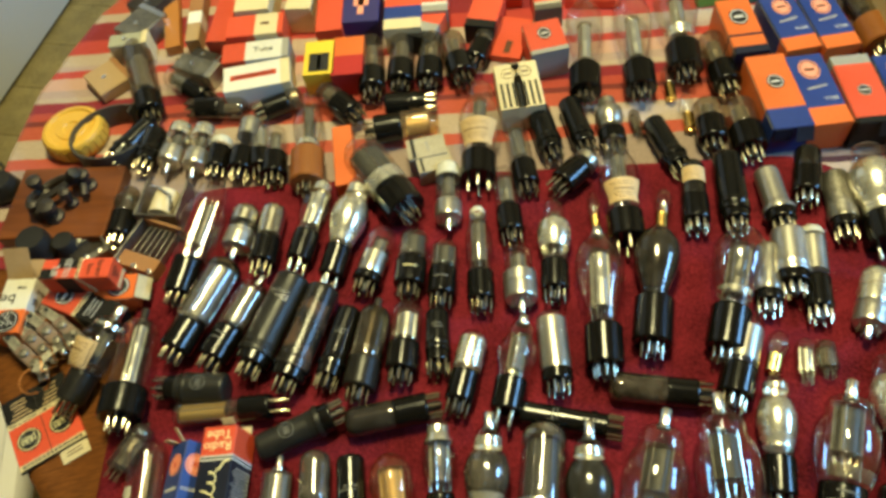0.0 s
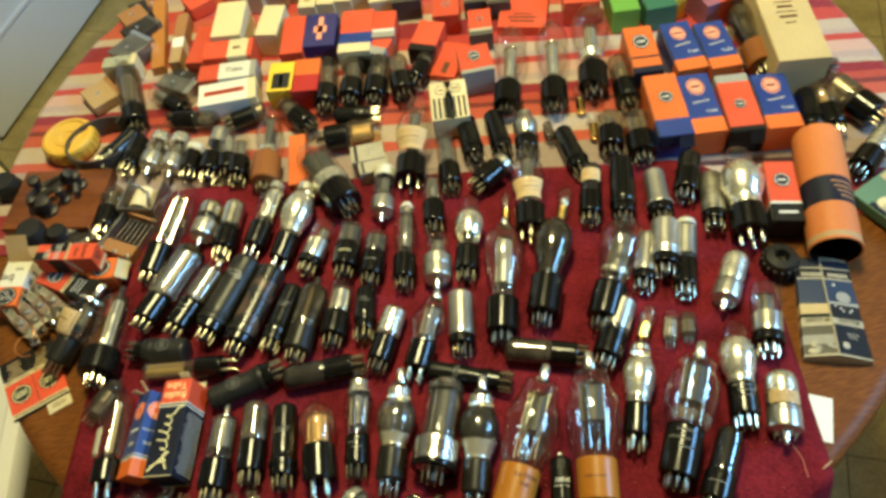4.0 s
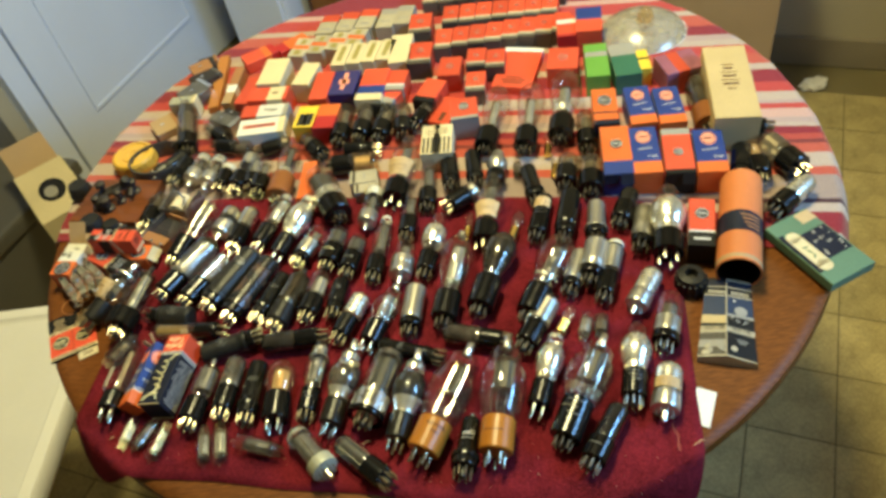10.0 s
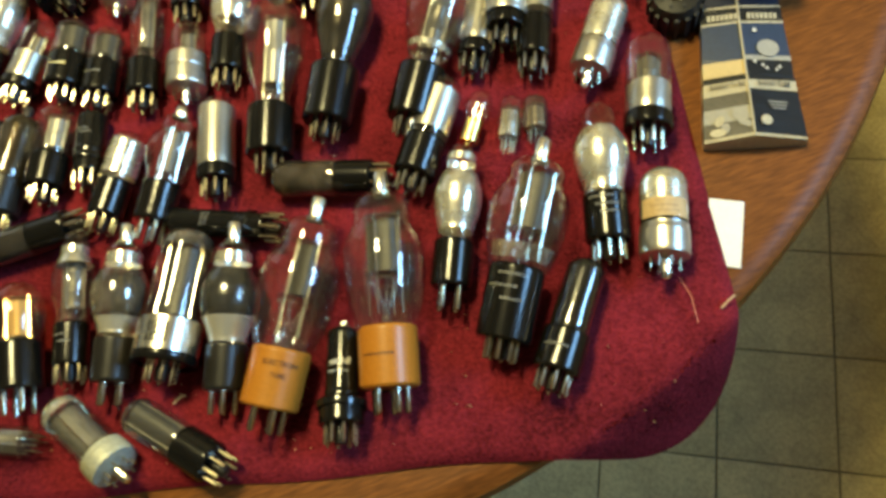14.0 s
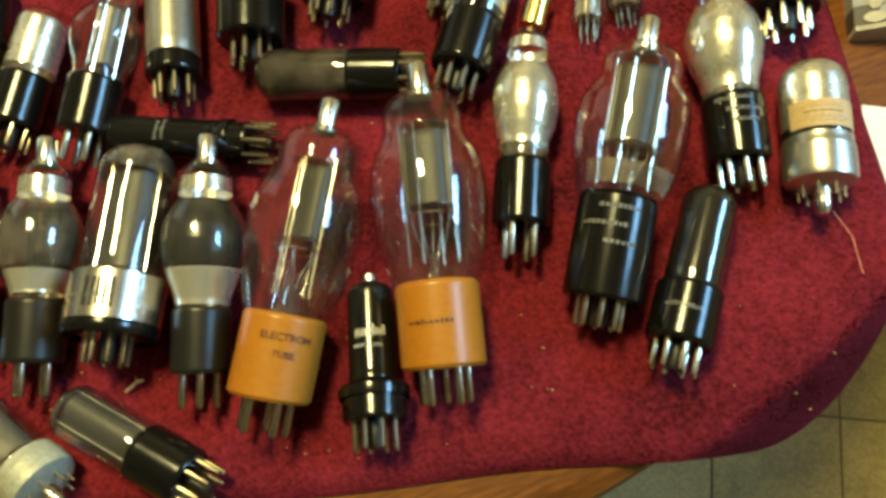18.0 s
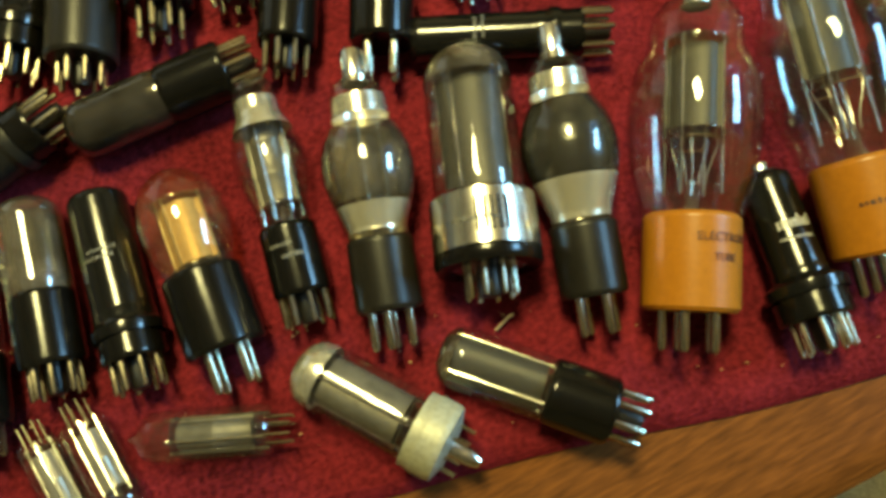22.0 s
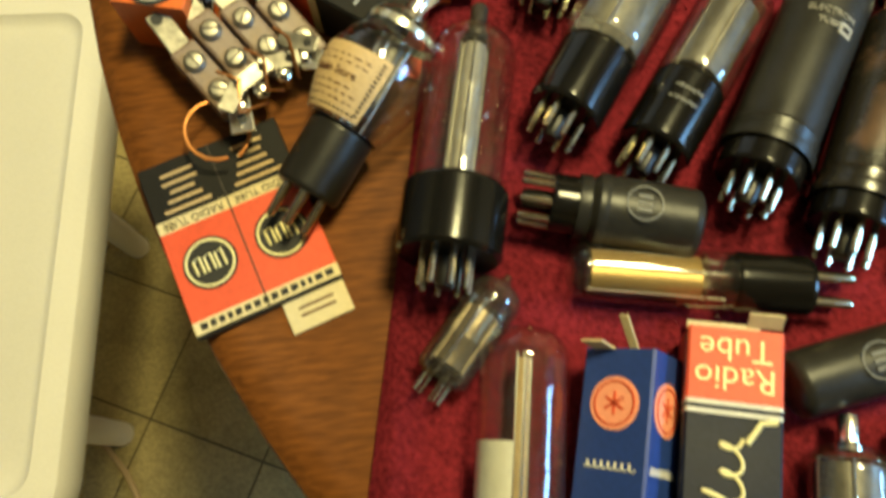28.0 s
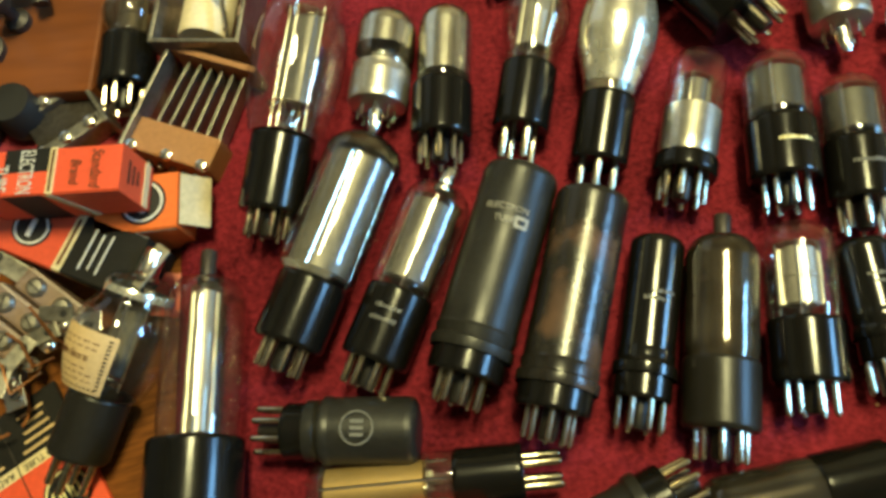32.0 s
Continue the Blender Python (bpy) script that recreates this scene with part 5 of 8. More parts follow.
tube('tall clear tube with a dark top terminal and heavy black base', (-0.4094, 0.2379), (-0.3813, 0.3504), TOWEL, 'gt', 0.0160, 0.0187, cap=0.012, cap_metal=DARK_IRON, plate=PLATE_LIGHT, fill=0.36, span=(0.04, 0.9), hb=0.026)
tube('clear shouldered tube with a pasted shop label', (-0.4642, 0.2743), (-0.3998, 0.3571), WOOD, 'big', 0.0208, 0.0128, cap=0.011, band=(PAPER_TAN, 0.03, 0.5), plate=PLATE, fill=0.3, getter=((SILVER, 0.8, 0.86),), foot="ux", base=BAKE_DULL)
tube('big clear power tube with a silvered ring', (-0.3648, 0.2900), (-0.3007, 0.3753), TOWEL, 'gt', 0.0172, 0.0145, plate=PLATE, fill=0.78, span=(0.06, 0.84), hb=0.028, patch=(SILVER, 0.01, 0.05, -0.7, 0.9), getter=((DARK_MIRROR, 0.84, 0.99),))
tube('clear power tube with a top cap and printed base', (-0.3342, 0.2735), (-0.2727, 0.3507), TOWEL, 'gt', 0.0143, 0.0139, cap=0.008, plate=PLATE, fill=0.7, span=(0.1, 0.8), hb=0.03, prints=2)
metal_tube('fat dull grey metal tube with white print', (-0.3010, 0.2556), (-0.2452, 0.3389), TOWEL, R=0.0157, rb=0.0168, body=GREY_METAL, words=(("ELECTRON", 0.0036), ("TUBE", 0.0036)))
metal_tube('fat worn black metal tube', (-0.2730, 0.2326), (-0.2213, 0.3200), TOWEL, R=0.0148, rb=0.0162, body=WORN_METAL)
metal_tube('black metal vacuum tube with octal base', (-0.2392, 0.2264), (-0.2031, 0.2944), TOWEL, R=0.0108, rb=0.0124, mark=1)
tube('brownish grey vacuum tube with a dark top cap', (-0.2154, 0.2073), (-0.1764, 0.2954), TOWEL, 'gt', 0.0138, 0.0141, cap=0.009, cap_metal=DARK_IRON, glass=SMOKE, coat=((BROWN_COAT, 0.0, 1.0),), fill=0, hb=0.026, base=BAKE_DULL)
tube('clear vacuum tube with a meshed plate and black base', (-0.1775, 0.2125), (-0.1522, 0.2829), TOWEL, 'gt', 0.0136, 0.0138, plate=PLATE_LIGHT, fill=0.62, hb=0.024)
metal_tube('dull black metal vacuum tube with script', (-0.1450, 0.2110), (-0.1309, 0.2683), TOWEL, R=0.0105, rb=0.0112, mark=1)

# back half of the towel
tube('large clear tube with a tall plate and black base', (-0.3575, 0.3477), (-0.3020, 0.4632), TOWEL, 'big', 0.0212, 0.0140, plate=PLATE, fill=0.42, span=(0.2, 0.7), foot="octal", hb=0.034)
tube('short silvered lock-in tube with guide pin', (-0.3006, 0.3787), (-0.2768, 0.4346), TOWEL, 'gt', 0.0136, 0.0134, 0.02, ALU, "loctal", getter=((SATIN, 0.3, 1.0),), plate=PLATE)
tube('silvered vacuum tube with a black base', (-0.2770, 0.3551), (-0.2516, 0.4275), TOWEL, 'gt', 0.0121, 0.0135, getter=((SATIN, 0.1, 1.0),), plate=PLATE, hb=0.026)
tube('clear shouldered tube with a bright top', (-0.2462, 0.3459), (-0.1989, 0.4399), TOWEL, 'st', 0.0152, 0.0124, getter=((SILVER, 0.75, 0.88),), plate=PLATE_LIGHT, fill=0.5, foot="ux", hb=0.03)
tube('silvered shouldered tube with a black base', (-0.2210, 0.3202), (-0.1649, 0.4251), TOWEL, 'st', 0.0173, 0.0121, getter=((SILVER, 0.06, 0.7), (SILVER, 0.76, 0.88)), fill=0, foot="ux", hb=0.03)
tube('clear tube with a dull metal base band', (-0.1901, 0.3053), (-0.1546, 0.3671), TOWEL, 'gt', 0.0122, 0.0133, getter=((ALU, 0.0, 0.42),), plate=PLATE, fill=0.5, hb=0.008)
tube('grey vacuum tube with yellow print on its base', (-0.1521, 0.2885), (-0.1292, 0.3542), TOWEL, 'gt', 0.0134, 0.0142, plate=PLATE_DARK, fill=0.8, hb=0.026, prints=1)
tube('grey vacuum tube with white script on its base', (-0.1275, 0.2709), (-0.1056, 0.3345), TOWEL, 'gt', 0.0124, 0.0128, plate=PLATE_DARK, fill=0.8, hb=0.026, prints=1)
tube('clear tube with a bright ring round its top', (-0.0943, 0.2560), (-0.0670, 0.3629), TOWEL, 'st', 0.0129, 0.0121, getter=((CERAMIC, 0.86, 0.96),), plate=PLATE, fill=0.5)
tube('clear tube with a wide pale collar', (-0.0622, 0.2416), (-0.0457, 0.3086), TOWEL, 'gt', 0.0124, 0.0142, 0.02, ALU, "loctal", collar=ALU, plate=PLATE)
tube('shouldered tube with a silvered shoulder', (-0.0316, 0.2459), (0.0012, 0.3442), TOWEL, 'st', 0.0155, 0.0125, getter=((SILVER, 0.2, 0.6),), plate=PLATE, fill=0.3)
tube('large clear teardrop tube with a bright plate', (-0.0177, 0.1658), (0.0258, 0.2990), TOWEL, 'tear', 0.0214, 0.0158, cap=0.006, plate=PLATE_LIGHT, fill=0.4, span=(0.2, 0.75), hb=0.034)
pilot_lamp('tall pilot lamp with a brass sleeve', (0.0800, 0.2817), (0.1032, 0.3279), TOWEL, R=0.0085)
tube('large smoky teardrop tube with a tall black base', (0.0233, 0.1728), (0.0772, 0.2840), TOWEL, 'tear', 0.0199, 0.0164, glass=SMOKE, plate=PLATE, fill=0.5, hb=0.04, coat=((COAT, 0.1, 0.9),))
tube('large clear teardrop tube lying aslant', (0.0745, 0.1520), (0.1447, 0.2588), TOWEL, 'tear', 0.0228, 0.0162, plate=PLATE, fill=0.42, hb=0.036, getter=((SILVER, 0.15, 0.2),))
tube('short tube in an aluminium can', (0.1295, 0.1801), (0.1608, 0.2434), TOWEL, 'gt', 0.0110, 0.0118, getter=((ALU, 0.0, 1.0),), fill=0, hb=0.01)
metal_tube('pale metal tube with a black and yellow top', (0.1788, 0.2473), (0.1968, 0.3156), TOWEL, R=0.0112, rb=0.0143, body=ALU)
metal_tube('aluminium tube with a black octal base', (0.1551, 0.1879), (0.1806, 0.2479), TOWEL, R=0.0145, rb=0.0154, body=ALU)
tube('tube with a white top and black base', (0.1646, 0.1621), (0.2035, 0.2475), TOWEL, 'gt', 0.0110, 0.0116, getter=((CERAMIC, 0.8, 1.0), (ALU, 0.1, 0.75)), fill=0, hb=0.03)
tube('silvered lock-in tube lying aslant', (0.1889, 0.1369), (0.2319, 0.1912), TOWEL, 'gt', 0.0126, 0.0131, 0.02, ALU, "loctal", getter=((SILVER, 0.05, 1.0),), fill=0)
tube('glossy black vacuum tube lying aslant', (0.2118, 0.2695), (0.2439, 0.3263), TOWEL, 'gt', 0.0122, 0.0131, coat=((BLACK_METAL, 0.0, 1.0),), fill=0)
metal_tube('tarnished metal tube with a wide flange', (0.2246, 0.2243), (0.2509, 0.2921), TOWEL, R=0.0115, rb=0.0126, body=OLD_STEEL, flange=0.012)
tube('big silvered shouldered tube with black base', (0.2485, 0.1946), (0.2833, 0.3063), TOWEL, 'st', 0.0224, 0.0181, getter=((SILVER, 0.02, 0.68),), fill=0, hb=0.028, foot="ux")
tube('slim clear tube with a black base', (-0.0473, 0.3140), (-0.0310, 0.3979), TOWEL, 'gt', 0.0115, 0.0122, plate=PLATE)
tube('small lock-in tube with a white top', (-0.0996, 0.3447), (-0.0793, 0.4227), TOWEL, 'gt', 0.0123, 0.0128, 0.02, ALU, "loctal", getter=((CERAMIC, 0.6, 1.0),), plate=PLATE)
tube('tall shouldered tube with a tan paper band', (0.045, 0.269), (0.079, 0.394), TOWEL, 'st', 0.0191, 0.0163, band=(PAPER_TAN, 0.06, 0.32), plate=PLATE, fill=0.35, foot="ux")
tube('fat grey tube with a black base lying aslant', (-0.1280, 0.3635), (-0.1608, 0.4707), TOWEL, 'gt', 0.0202, 0.0200, plate=PLATE_DARK, fill=0.8, getter=((SILVER, 0.05, 0.25),))
pilot_lamp('small lamp with a silvery tip', (0.0275, 0.3006), (0.0405, 0.3473), TOWEL, R=0.0062)

# behind the towel on the striped cloth
tube('dark smoky tube on the cloth', (0.165, 0.353), (0.185, 0.413), CLOTH, 'gt', 0.0142, 0.0144, glass=SMOKE, plate=PLATE_LIGHT, fill=0.5)
tube('fat dark smoky tube with octal base', (0.194, 0.331), (0.211, 0.402), CLOTH, 'gt', 0.0158, 0.0159, glass=SMOKE, plate=PLATE_LIGHT, fill=0.5)
metal_tube('black metal tube lying aslant', (0.127, 0.337), (0.127, 0.410), CLOTH, R=0.0111, rb=0.0131)
tube('black tube with a pale paper ring', (0.1102, 0.2725), (0.1381, 0.3469), TOWEL, 'gt', 0.0114, 0.0124, coat=((BLACK_METAL, 0.0, 1.0),), fill=0, band=(PAPER_TAN, 0.3, 0.7))
metal_tube('black metal vacuum tube with octal base', (0.1419, 0.2610), (0.1703, 0.3412), TOWEL, R=0.0133, rb=0.0137)
tube('small silvered shouldered tube on cloth', (0.077, 0.382), (0.095, 0.452), CLOTH, 'st', 0.0144, 0.0135, getter=((ALU, 0.1, 0.9),), fill=0, hb=0.016)
metal_tube('short black metal tube on the cloth', (0.054, 0.391), (0.059, 0.462), CLOTH, R=0.0115, rb=0.0124)
metal_tube('black metal tube with octal base', (0.021, 0.394), (0.026, 0.464), CLOTH, R=0.0122, rb=0.013)
tube('clear tube with a grey plate', (-0.016, 0.362), (-0.002, 0.458), CLOTH, 'gt', 0.0114, 0.0127, plate=PLATE)
tube('grey topped tube lying crosswise', (0.0060, 0.3570), (0.0534, 0.3834), TOWEL, 'gt', 0.0127, 0.0135, getter=((ALU, 0.3, 1.0),), fill=0)
tube('tall shouldered tube with a wide tan paper band', (-0.061, 0.380), (-0.021, 0.507), CLOTH, 'st', 0.0213, 0.0172, band=(PAPER_TAN, 0.06, 0.36), plate=PLATE, fill=0.3, foot="ux")
pilot_lamp('clear pilot lamp with brass base', (0.159, 0.389), (0.173, 0.434), CLOTH, R=0.0079)
pilot_lamp('clear pilot lamp lying behind', (0.159, 0.432), (0.171, 0.475), CLOTH, R=0.0081)
miniature('tiny grey tube lying flat', (0.111, 0.399), (0.117, 0.435), CLOTH, R=0.0061, smoke=True)
tube('clear shouldered tube with a black base', (0.074, 0.453), (0.123, 0.589), CLOTH, 'tear', 0.0205, 0.0167, plate=PLATE_LIGHT, fill=0.34, span=(0.12, 0.6), hb=0.032)
tube('clear shouldered tube with a grey plate', (0.128, 0.437), (0.171, 0.581), CLOTH, 'tear', 0.021, 0.0165, plate=PLATE_LIGHT, fill=0.34, span=(0.12, 0.6), hb=0.032)
tube('big clear shouldered tube with a bright stem', (0.179, 0.445), (0.224, 0.588), CLOTH, 'tear', 0.0241, 0.018, plate=PLATE_LIGHT, fill=0.34, span=(0.12, 0.6), hb=0.032, getter=((SILVER, 0.1, 0.2),))
tube('smoky brown tube with dark base', (0.212, 0.415), (0.228, 0.498), CLOTH, 'gt', 0.0137, 0.0145, glass=SMOKE, plate=PLATE_LIGHT, fill=0.5)
tube('short clear tube with a grey plate', (-0.260, 0.469), (-0.255, 0.553), CLOTH, 'gt', 0.0115, 0.013, plate=PLATE_LIGHT, hb=0.022)
tube('small tube with a silvery top', (-0.285, 0.475), (-0.260, 0.554), CLOTH, 'gt', 0.0115, 0.0137, getter=((ALU, 0.4, 1.0),), fill=0, hb=0.026)
tube('dark tube with a pale top', (-0.251, 0.457), (-0.237, 0.529), CLOTH, 'gt', 0.0107, 0.0135, plate=PLATE, hb=0.026)
tube('small pale tube lying flat', (-0.309, 0.487), (-0.294, 0.538), CLOTH, 'gt', 0.0115, 0.0119, getter=((CERAMIC, 0.2, 0.9),), fill=0)
tube('small lock-in tube with a pale base', (-0.332, 0.496), (-0.309, 0.563), CLOTH, "gt", 0.0122, 0.0126, 0.02, ALU, "loctal", getter=((SILVER, 0.5, 0.9),))
tube('small silvered lock-in tube on cloth', (-0.358, 0.510), (-0.333, 0.574), CLOTH, "gt", 0.0123, 0.0127, 0.02, ALU, "loctal", getter=((SILVER, 0.5, 0.9),))
metal_tube('black metal tube with octal base', (-0.382, 0.522), (-0.362, 0.575), CLOTH, R=0.0111, rb=0.0128)
metal_tube('glossy black metal tube lying aslant', (-0.415, 0.542), (-0.369, 0.589), CLOTH, R=0.0112, rb=0.0129)
tube('tall clear tube with a brown base', (-0.220, 0.432), (-0.195, 0.566), CLOTH, 'st', 0.0163, 0.0169, plate=PLATE, fill=0.35, base=BROWN_BASE, hb=0.04, getter=((SILVER, 0.06, 0.14),))
tube('smoky tube with a black base', (-0.365, 0.587), (-0.380, 0.718), CLOTH, 'gt', 0.016, 0.0153, glass=SMOKE, plate=PLATE_LIGHT)
tube('small clear tube with grey plates', (-0.300, 0.595), (-0.344, 0.655), CLOTH, 'gt', 0.013, 0.0127, plate=PLATE)
tube('smoky dark tube lying crosswise', (-0.328, 0.596), (-0.264, 0.573), CLOTH, 'gt', 0.012, 0.012, glass=SMOKE, plate=PLATE_LIGHT)
tube('tube with a pale grey middle lying crosswise', (-0.258, 0.561), (-0.203, 0.569), CLOTH, 'gt', 0.0119, 0.0118, glass=SMOKE, getter=((ALU, 0.3, 0.7),))
tube('black based tube lying aslant', (-0.150, 0.511), (-0.181, 0.569), CLOTH, 'gt', 0.013, 0.014, glass=SMOKE, plate=PLATE_LIGHT)
tube('smoky grey tube lying in a row', (-0.132, 0.535), (-0.114, 0.627), CLOTH, 'gt', 0.014, 0.0149, glass=SMOKE, plate=PLATE_LIGHT, fill=0.5)
tube('smoky grey tube lying in a row', (-0.102, 0.535), (-0.079, 0.618), CLOTH, 'gt', 0.014, 0.0149, glass=SMOKE, plate=PLATE_LIGHT, fill=0.5)
tube('smoky grey tube lying in a row', (-0.073, 0.527), (-0.048, 0.606), CLOTH, 'gt', 0.0139, 0.0148, glass=SMOKE, plate=PLATE_LIGHT, fill=0.5)
tube('smoky grey tube lying in a row', (-0.034, 0.522), (-0.030, 0.599), CLOTH, 'gt', 0.0139, 0.0148, glass=SMOKE, plate=PLATE_LIGHT, fill=0.5)
tube('slim smoky tube lying aslant', (-0.020, 0.543), (0.027, 0.616), CLOTH, 'gt', 0.012, 0.0124, glass=SMOKE, plate=PLATE_LIGHT)
metal_tube('flat black metal tube lying crosswise', (-0.068, 0.509), (-0.121, 0.524), CLOTH, R=0.0122, rb=0.0127)
tube('clear golden tube lying crosswise', (-0.150, 0.492), (-0.073, 0.482), CLOTH, 'gt', 0.0151, 0.0151, plate=GOLD, fill=0.7, glass=AMBER)
metal_tube('dark tube with its base to the front', (0.375, 0.305), (0.401, 0.367), CLOTH, R=0.014, rb=0.0151)
tube('amber tube with a black base', (0.399, 0.299), (0.414, 0.371), CLOTH, 'globe', 0.0167, 0.015, glass=AMBER, plate=GOLD)
tube('dark tube with a grey band lying aslant', (0.453, 0.299), (0.431, 0.376), CLOTH, 'gt', 0.0162, 0.017, glass=SMOKE, getter=((ALU, 0.2, 0.7),), fill=0)
tube('silvered tube lying aslant on cloth', (0.388, 0.245), (0.454, 0.289), CLOTH, 'gt', 0.0133, 0.0144, getter=((SILVER, 0.0, 1.0),), fill=0)
tube('clear dark tube lying before the cream carton', (0.456, 0.395), (0.394, 0.418), CLOTH, 'gt', 0.0125, 0.0131, glass=SMOKE, plate=PLATE_LIGHT)
tube('smoky brown shouldered tube with brown base', (0.374, 0.408), (0.399, 0.548), CLOTH, 'st', 0.0191, 0.0177, glass=SMOKE, base=BROWN_BASE, hb=0.035)
tube('small smoky tube with a black base', (-0.4095, 0.4340), (-0.391, 0.501), CLOTH, 'st', 0.014, 0.0131, glass=SMOKE, plate=PLATE, hb=0.026)

# cartons beside the towel
script_carton('open black and orange carton with pale yellow script', (-0.3416, 0.1225), (-0.3177, 0.2106), TOWEL, 0.0285, 0.031, [(0.705, NAVY_CARD), (0.72, PRINT_WHITE), (0.735, NAVY_CARD), (0.75, PRINT_WHITE), (1.0, RED_CARD)])
blue_carton('blue and orange carton with a round salmon emblem', (-0.3675, 0.1311), (-0.3452, 0.2078), TOWEL, 0.025, 0.023)
carton('faded orange carton with a dark oval emblem', (0.244, 0.441), (0.259, 0.519), CLOTH, 0.034, 0.036, bands=[(0.12, NAVY_CARD), (0.3, ORANGE_CARD), (0.34, NAVY_CARD), (1.0, ORANGE_CARD)], emblem=(PRINT_BLACK, 0.66, 0.012, 0.8))
carton('blue and orange carton with a salmon spot', (0.292, 0.428), (0.302, 0.510), CLOTH, 0.035, 0.036, bands=[(0.22, ORANGE_CARD), (1.0, BLUE_CARD)], emblem=(PINK_SPOT, 0.76, 0.012, 0.75))
carton('blue and orange carton with a salmon emblem', (0.328, 0.418), (0.339, 0.496), CLOTH, 0.035, 0.036, bands=[(0.22, ORANGE_CARD), (1.0, BLUE_CARD)], emblem=(PINK_SPOT, 0.76, 0.012, 0.75))
carton('orange carton with a black emblem and blue end', (0.233, 0.340), (0.251, 0.433), CLOTH, 0.038, 0.036, bands=[(0.26, BLUE_CARD), (1.0, ORANGE_CARD)], emblem=(PRINT_BLACK, 0.62, 0.009, 0.9), flap=(NAVY_CARD, 70))
carton('blue and orange carton with a large salmon spot', (0.268, 0.332), (0.284, 0.420), CLOTH, 0.036, 0.036, bands=[(0.24, ORANGE_CARD), (1.0, BLUE_CARD)], emblem=(PINK_SPOT, 0.78, 0.013, 0.75))
carton('red carton with opened grey end flaps', (0.305, 0.321), (0.324, 0.405), CLOTH, 0.036, 0.036, bands=[(0.08, BLACK_CARD), (0.86, RED_CARD), (1.0, GREY_CARD)], emblem=(PRINT_BLACK, 0.46, 0.007, 0.9), flap=(BLACK_CARD, 75))
carton('blue and orange carton with a salmon disc', (0.343, 0.312), (0.361, 0.392), CLOTH, 0.037, 0.036, bands=[(0.24, ORANGE_CARD), (1.0, BLUE_CARD)], emblem=(PINK_SPOT, 0.78, 0.013, 0.75))
carton('red and black carton with a round emblem', (0.290, 0.204), (0.315, 0.276), CLOTH, 0.03, 0.03, bands=[(0.28, BLACK_CARD), (0.32, PRINT_WHITE), (1.0, RED_CARD)], emblem=(PRINT_BLACK, 0.68, 0.009, 0.9), lines=((PRINT_WHITE, 0.12, 0.16, 0.6),))
carton('long manila cardboard carton with brown print', (0.397, 0.381), (0.435, 0.537), CLOTH, 0.057, 0.055, bands=[(1.0, MANILA)], lines=((PRINT_BROWN, 0.38, 0.39, 0.2), (PRINT_BROWN, 0.44, 0.465, 0.34), (PRINT_BROWN, 0.5, 0.51, 0.4), (PRINT_BROWN, 0.55, 0.575, 0.3), (PRINT_BROWN, 0.61, 0.62, 0.38), (PRINT_BROWN, 0.66, 0.685, 0.22), (PRINT_BROWN, 0.72, 0.73, 0.28)))

# cartons in the far half
carton('orange red carton with a faint emblem', (0.048, 0.636), (0.060, 0.684), CLOTH, 0.035, 0.03, bands=[(1.0, RED_CARD)], emblem=(DEEP_RED, 0.5, 0.008, 0.8))
carton('red and black carton with a white stripe', (0.015, 0.776), (0.026, 0.835), CLOTH, 0.038, 0.03, bands=[(0.16, FADED_CARD), (0.24, PALE_CARD), (1.0, RED_CARD)], emblem=(DEEP_RED, 0.6, 0.008, 0.8))
carton('red and black carton with a white stripe', (0.005, 0.685), (0.017, 0.744), CLOTH, 0.038, 0.03, bands=[(0.16, FADED_CARD), (0.24, PALE_CARD), (1.0, RED_CARD)], emblem=(DEEP_RED, 0.6, 0.008, 0.8))
carton('small red carton with a dark end', (0.092, 0.653), (0.103, 0.701), CLOTH, 0.03, 0.026, bands=[(0.16, FADED_CARD), (0.26, PALE_CARD), (1.0, RED_CARD)], emblem=(DEEP_RED, 0.62, 0.006, 0.8))
carton('small red carton with a dark end', (0.121, 0.640), (0.132, 0.688), CLOTH, 0.03, 0.026, bands=[(0.16, FADED_CARD), (0.26, PALE_CARD), (1.0, RED_CARD)], emblem=(DEEP_RED, 0.62, 0.006, 0.8))
carton('small red carton with a dark end', (0.082, 0.588), (0.092, 0.637), CLOTH, 0.03, 0.026, bands=[(0.16, FADED_CARD), (0.26, PALE_CARD), (1.0, RED_CARD)], emblem=(DEEP_RED, 0.62, 0.006, 0.8))
carton('small red carton in the front file', (0.047, 0.721), (0.060, 0.778), CLOTH, 0.0268, 0.026, bands=[(0.14, FADED_CARD), (0.26, PALE_CARD), (1.0, RED_CARD)], emblem=(DEEP_RED, 0.62, 0.006, 0.8))
carton('small red carton in the front file', (0.075, 0.719), (0.088, 0.775), CLOTH, 0.0268, 0.026, bands=[(0.14, FADED_CARD), (0.26, PALE_CARD), (1.0, RED_CARD)], emblem=(DEEP_RED, 0.62, 0.006, 0.8))
carton('small red carton in the front file', (0.102, 0.716), (0.116, 0.772), CLOTH, 0.0268, 0.026, bands=[(0.14, FADED_CARD), (0.26, PALE_CARD), (1.0, RED_CARD)], emblem=(DEEP_RED, 0.62, 0.006, 0.8))
carton('small red carton in the front file', (0.129, 0.713), (0.144, 0.769), CLOTH, 0.0268, 0.026, bands=[(0.14, FADED_CARD), (0.26, PALE_CARD), (1.0, RED_CARD)], emblem=(DEEP_RED, 0.62, 0.006, 0.8))
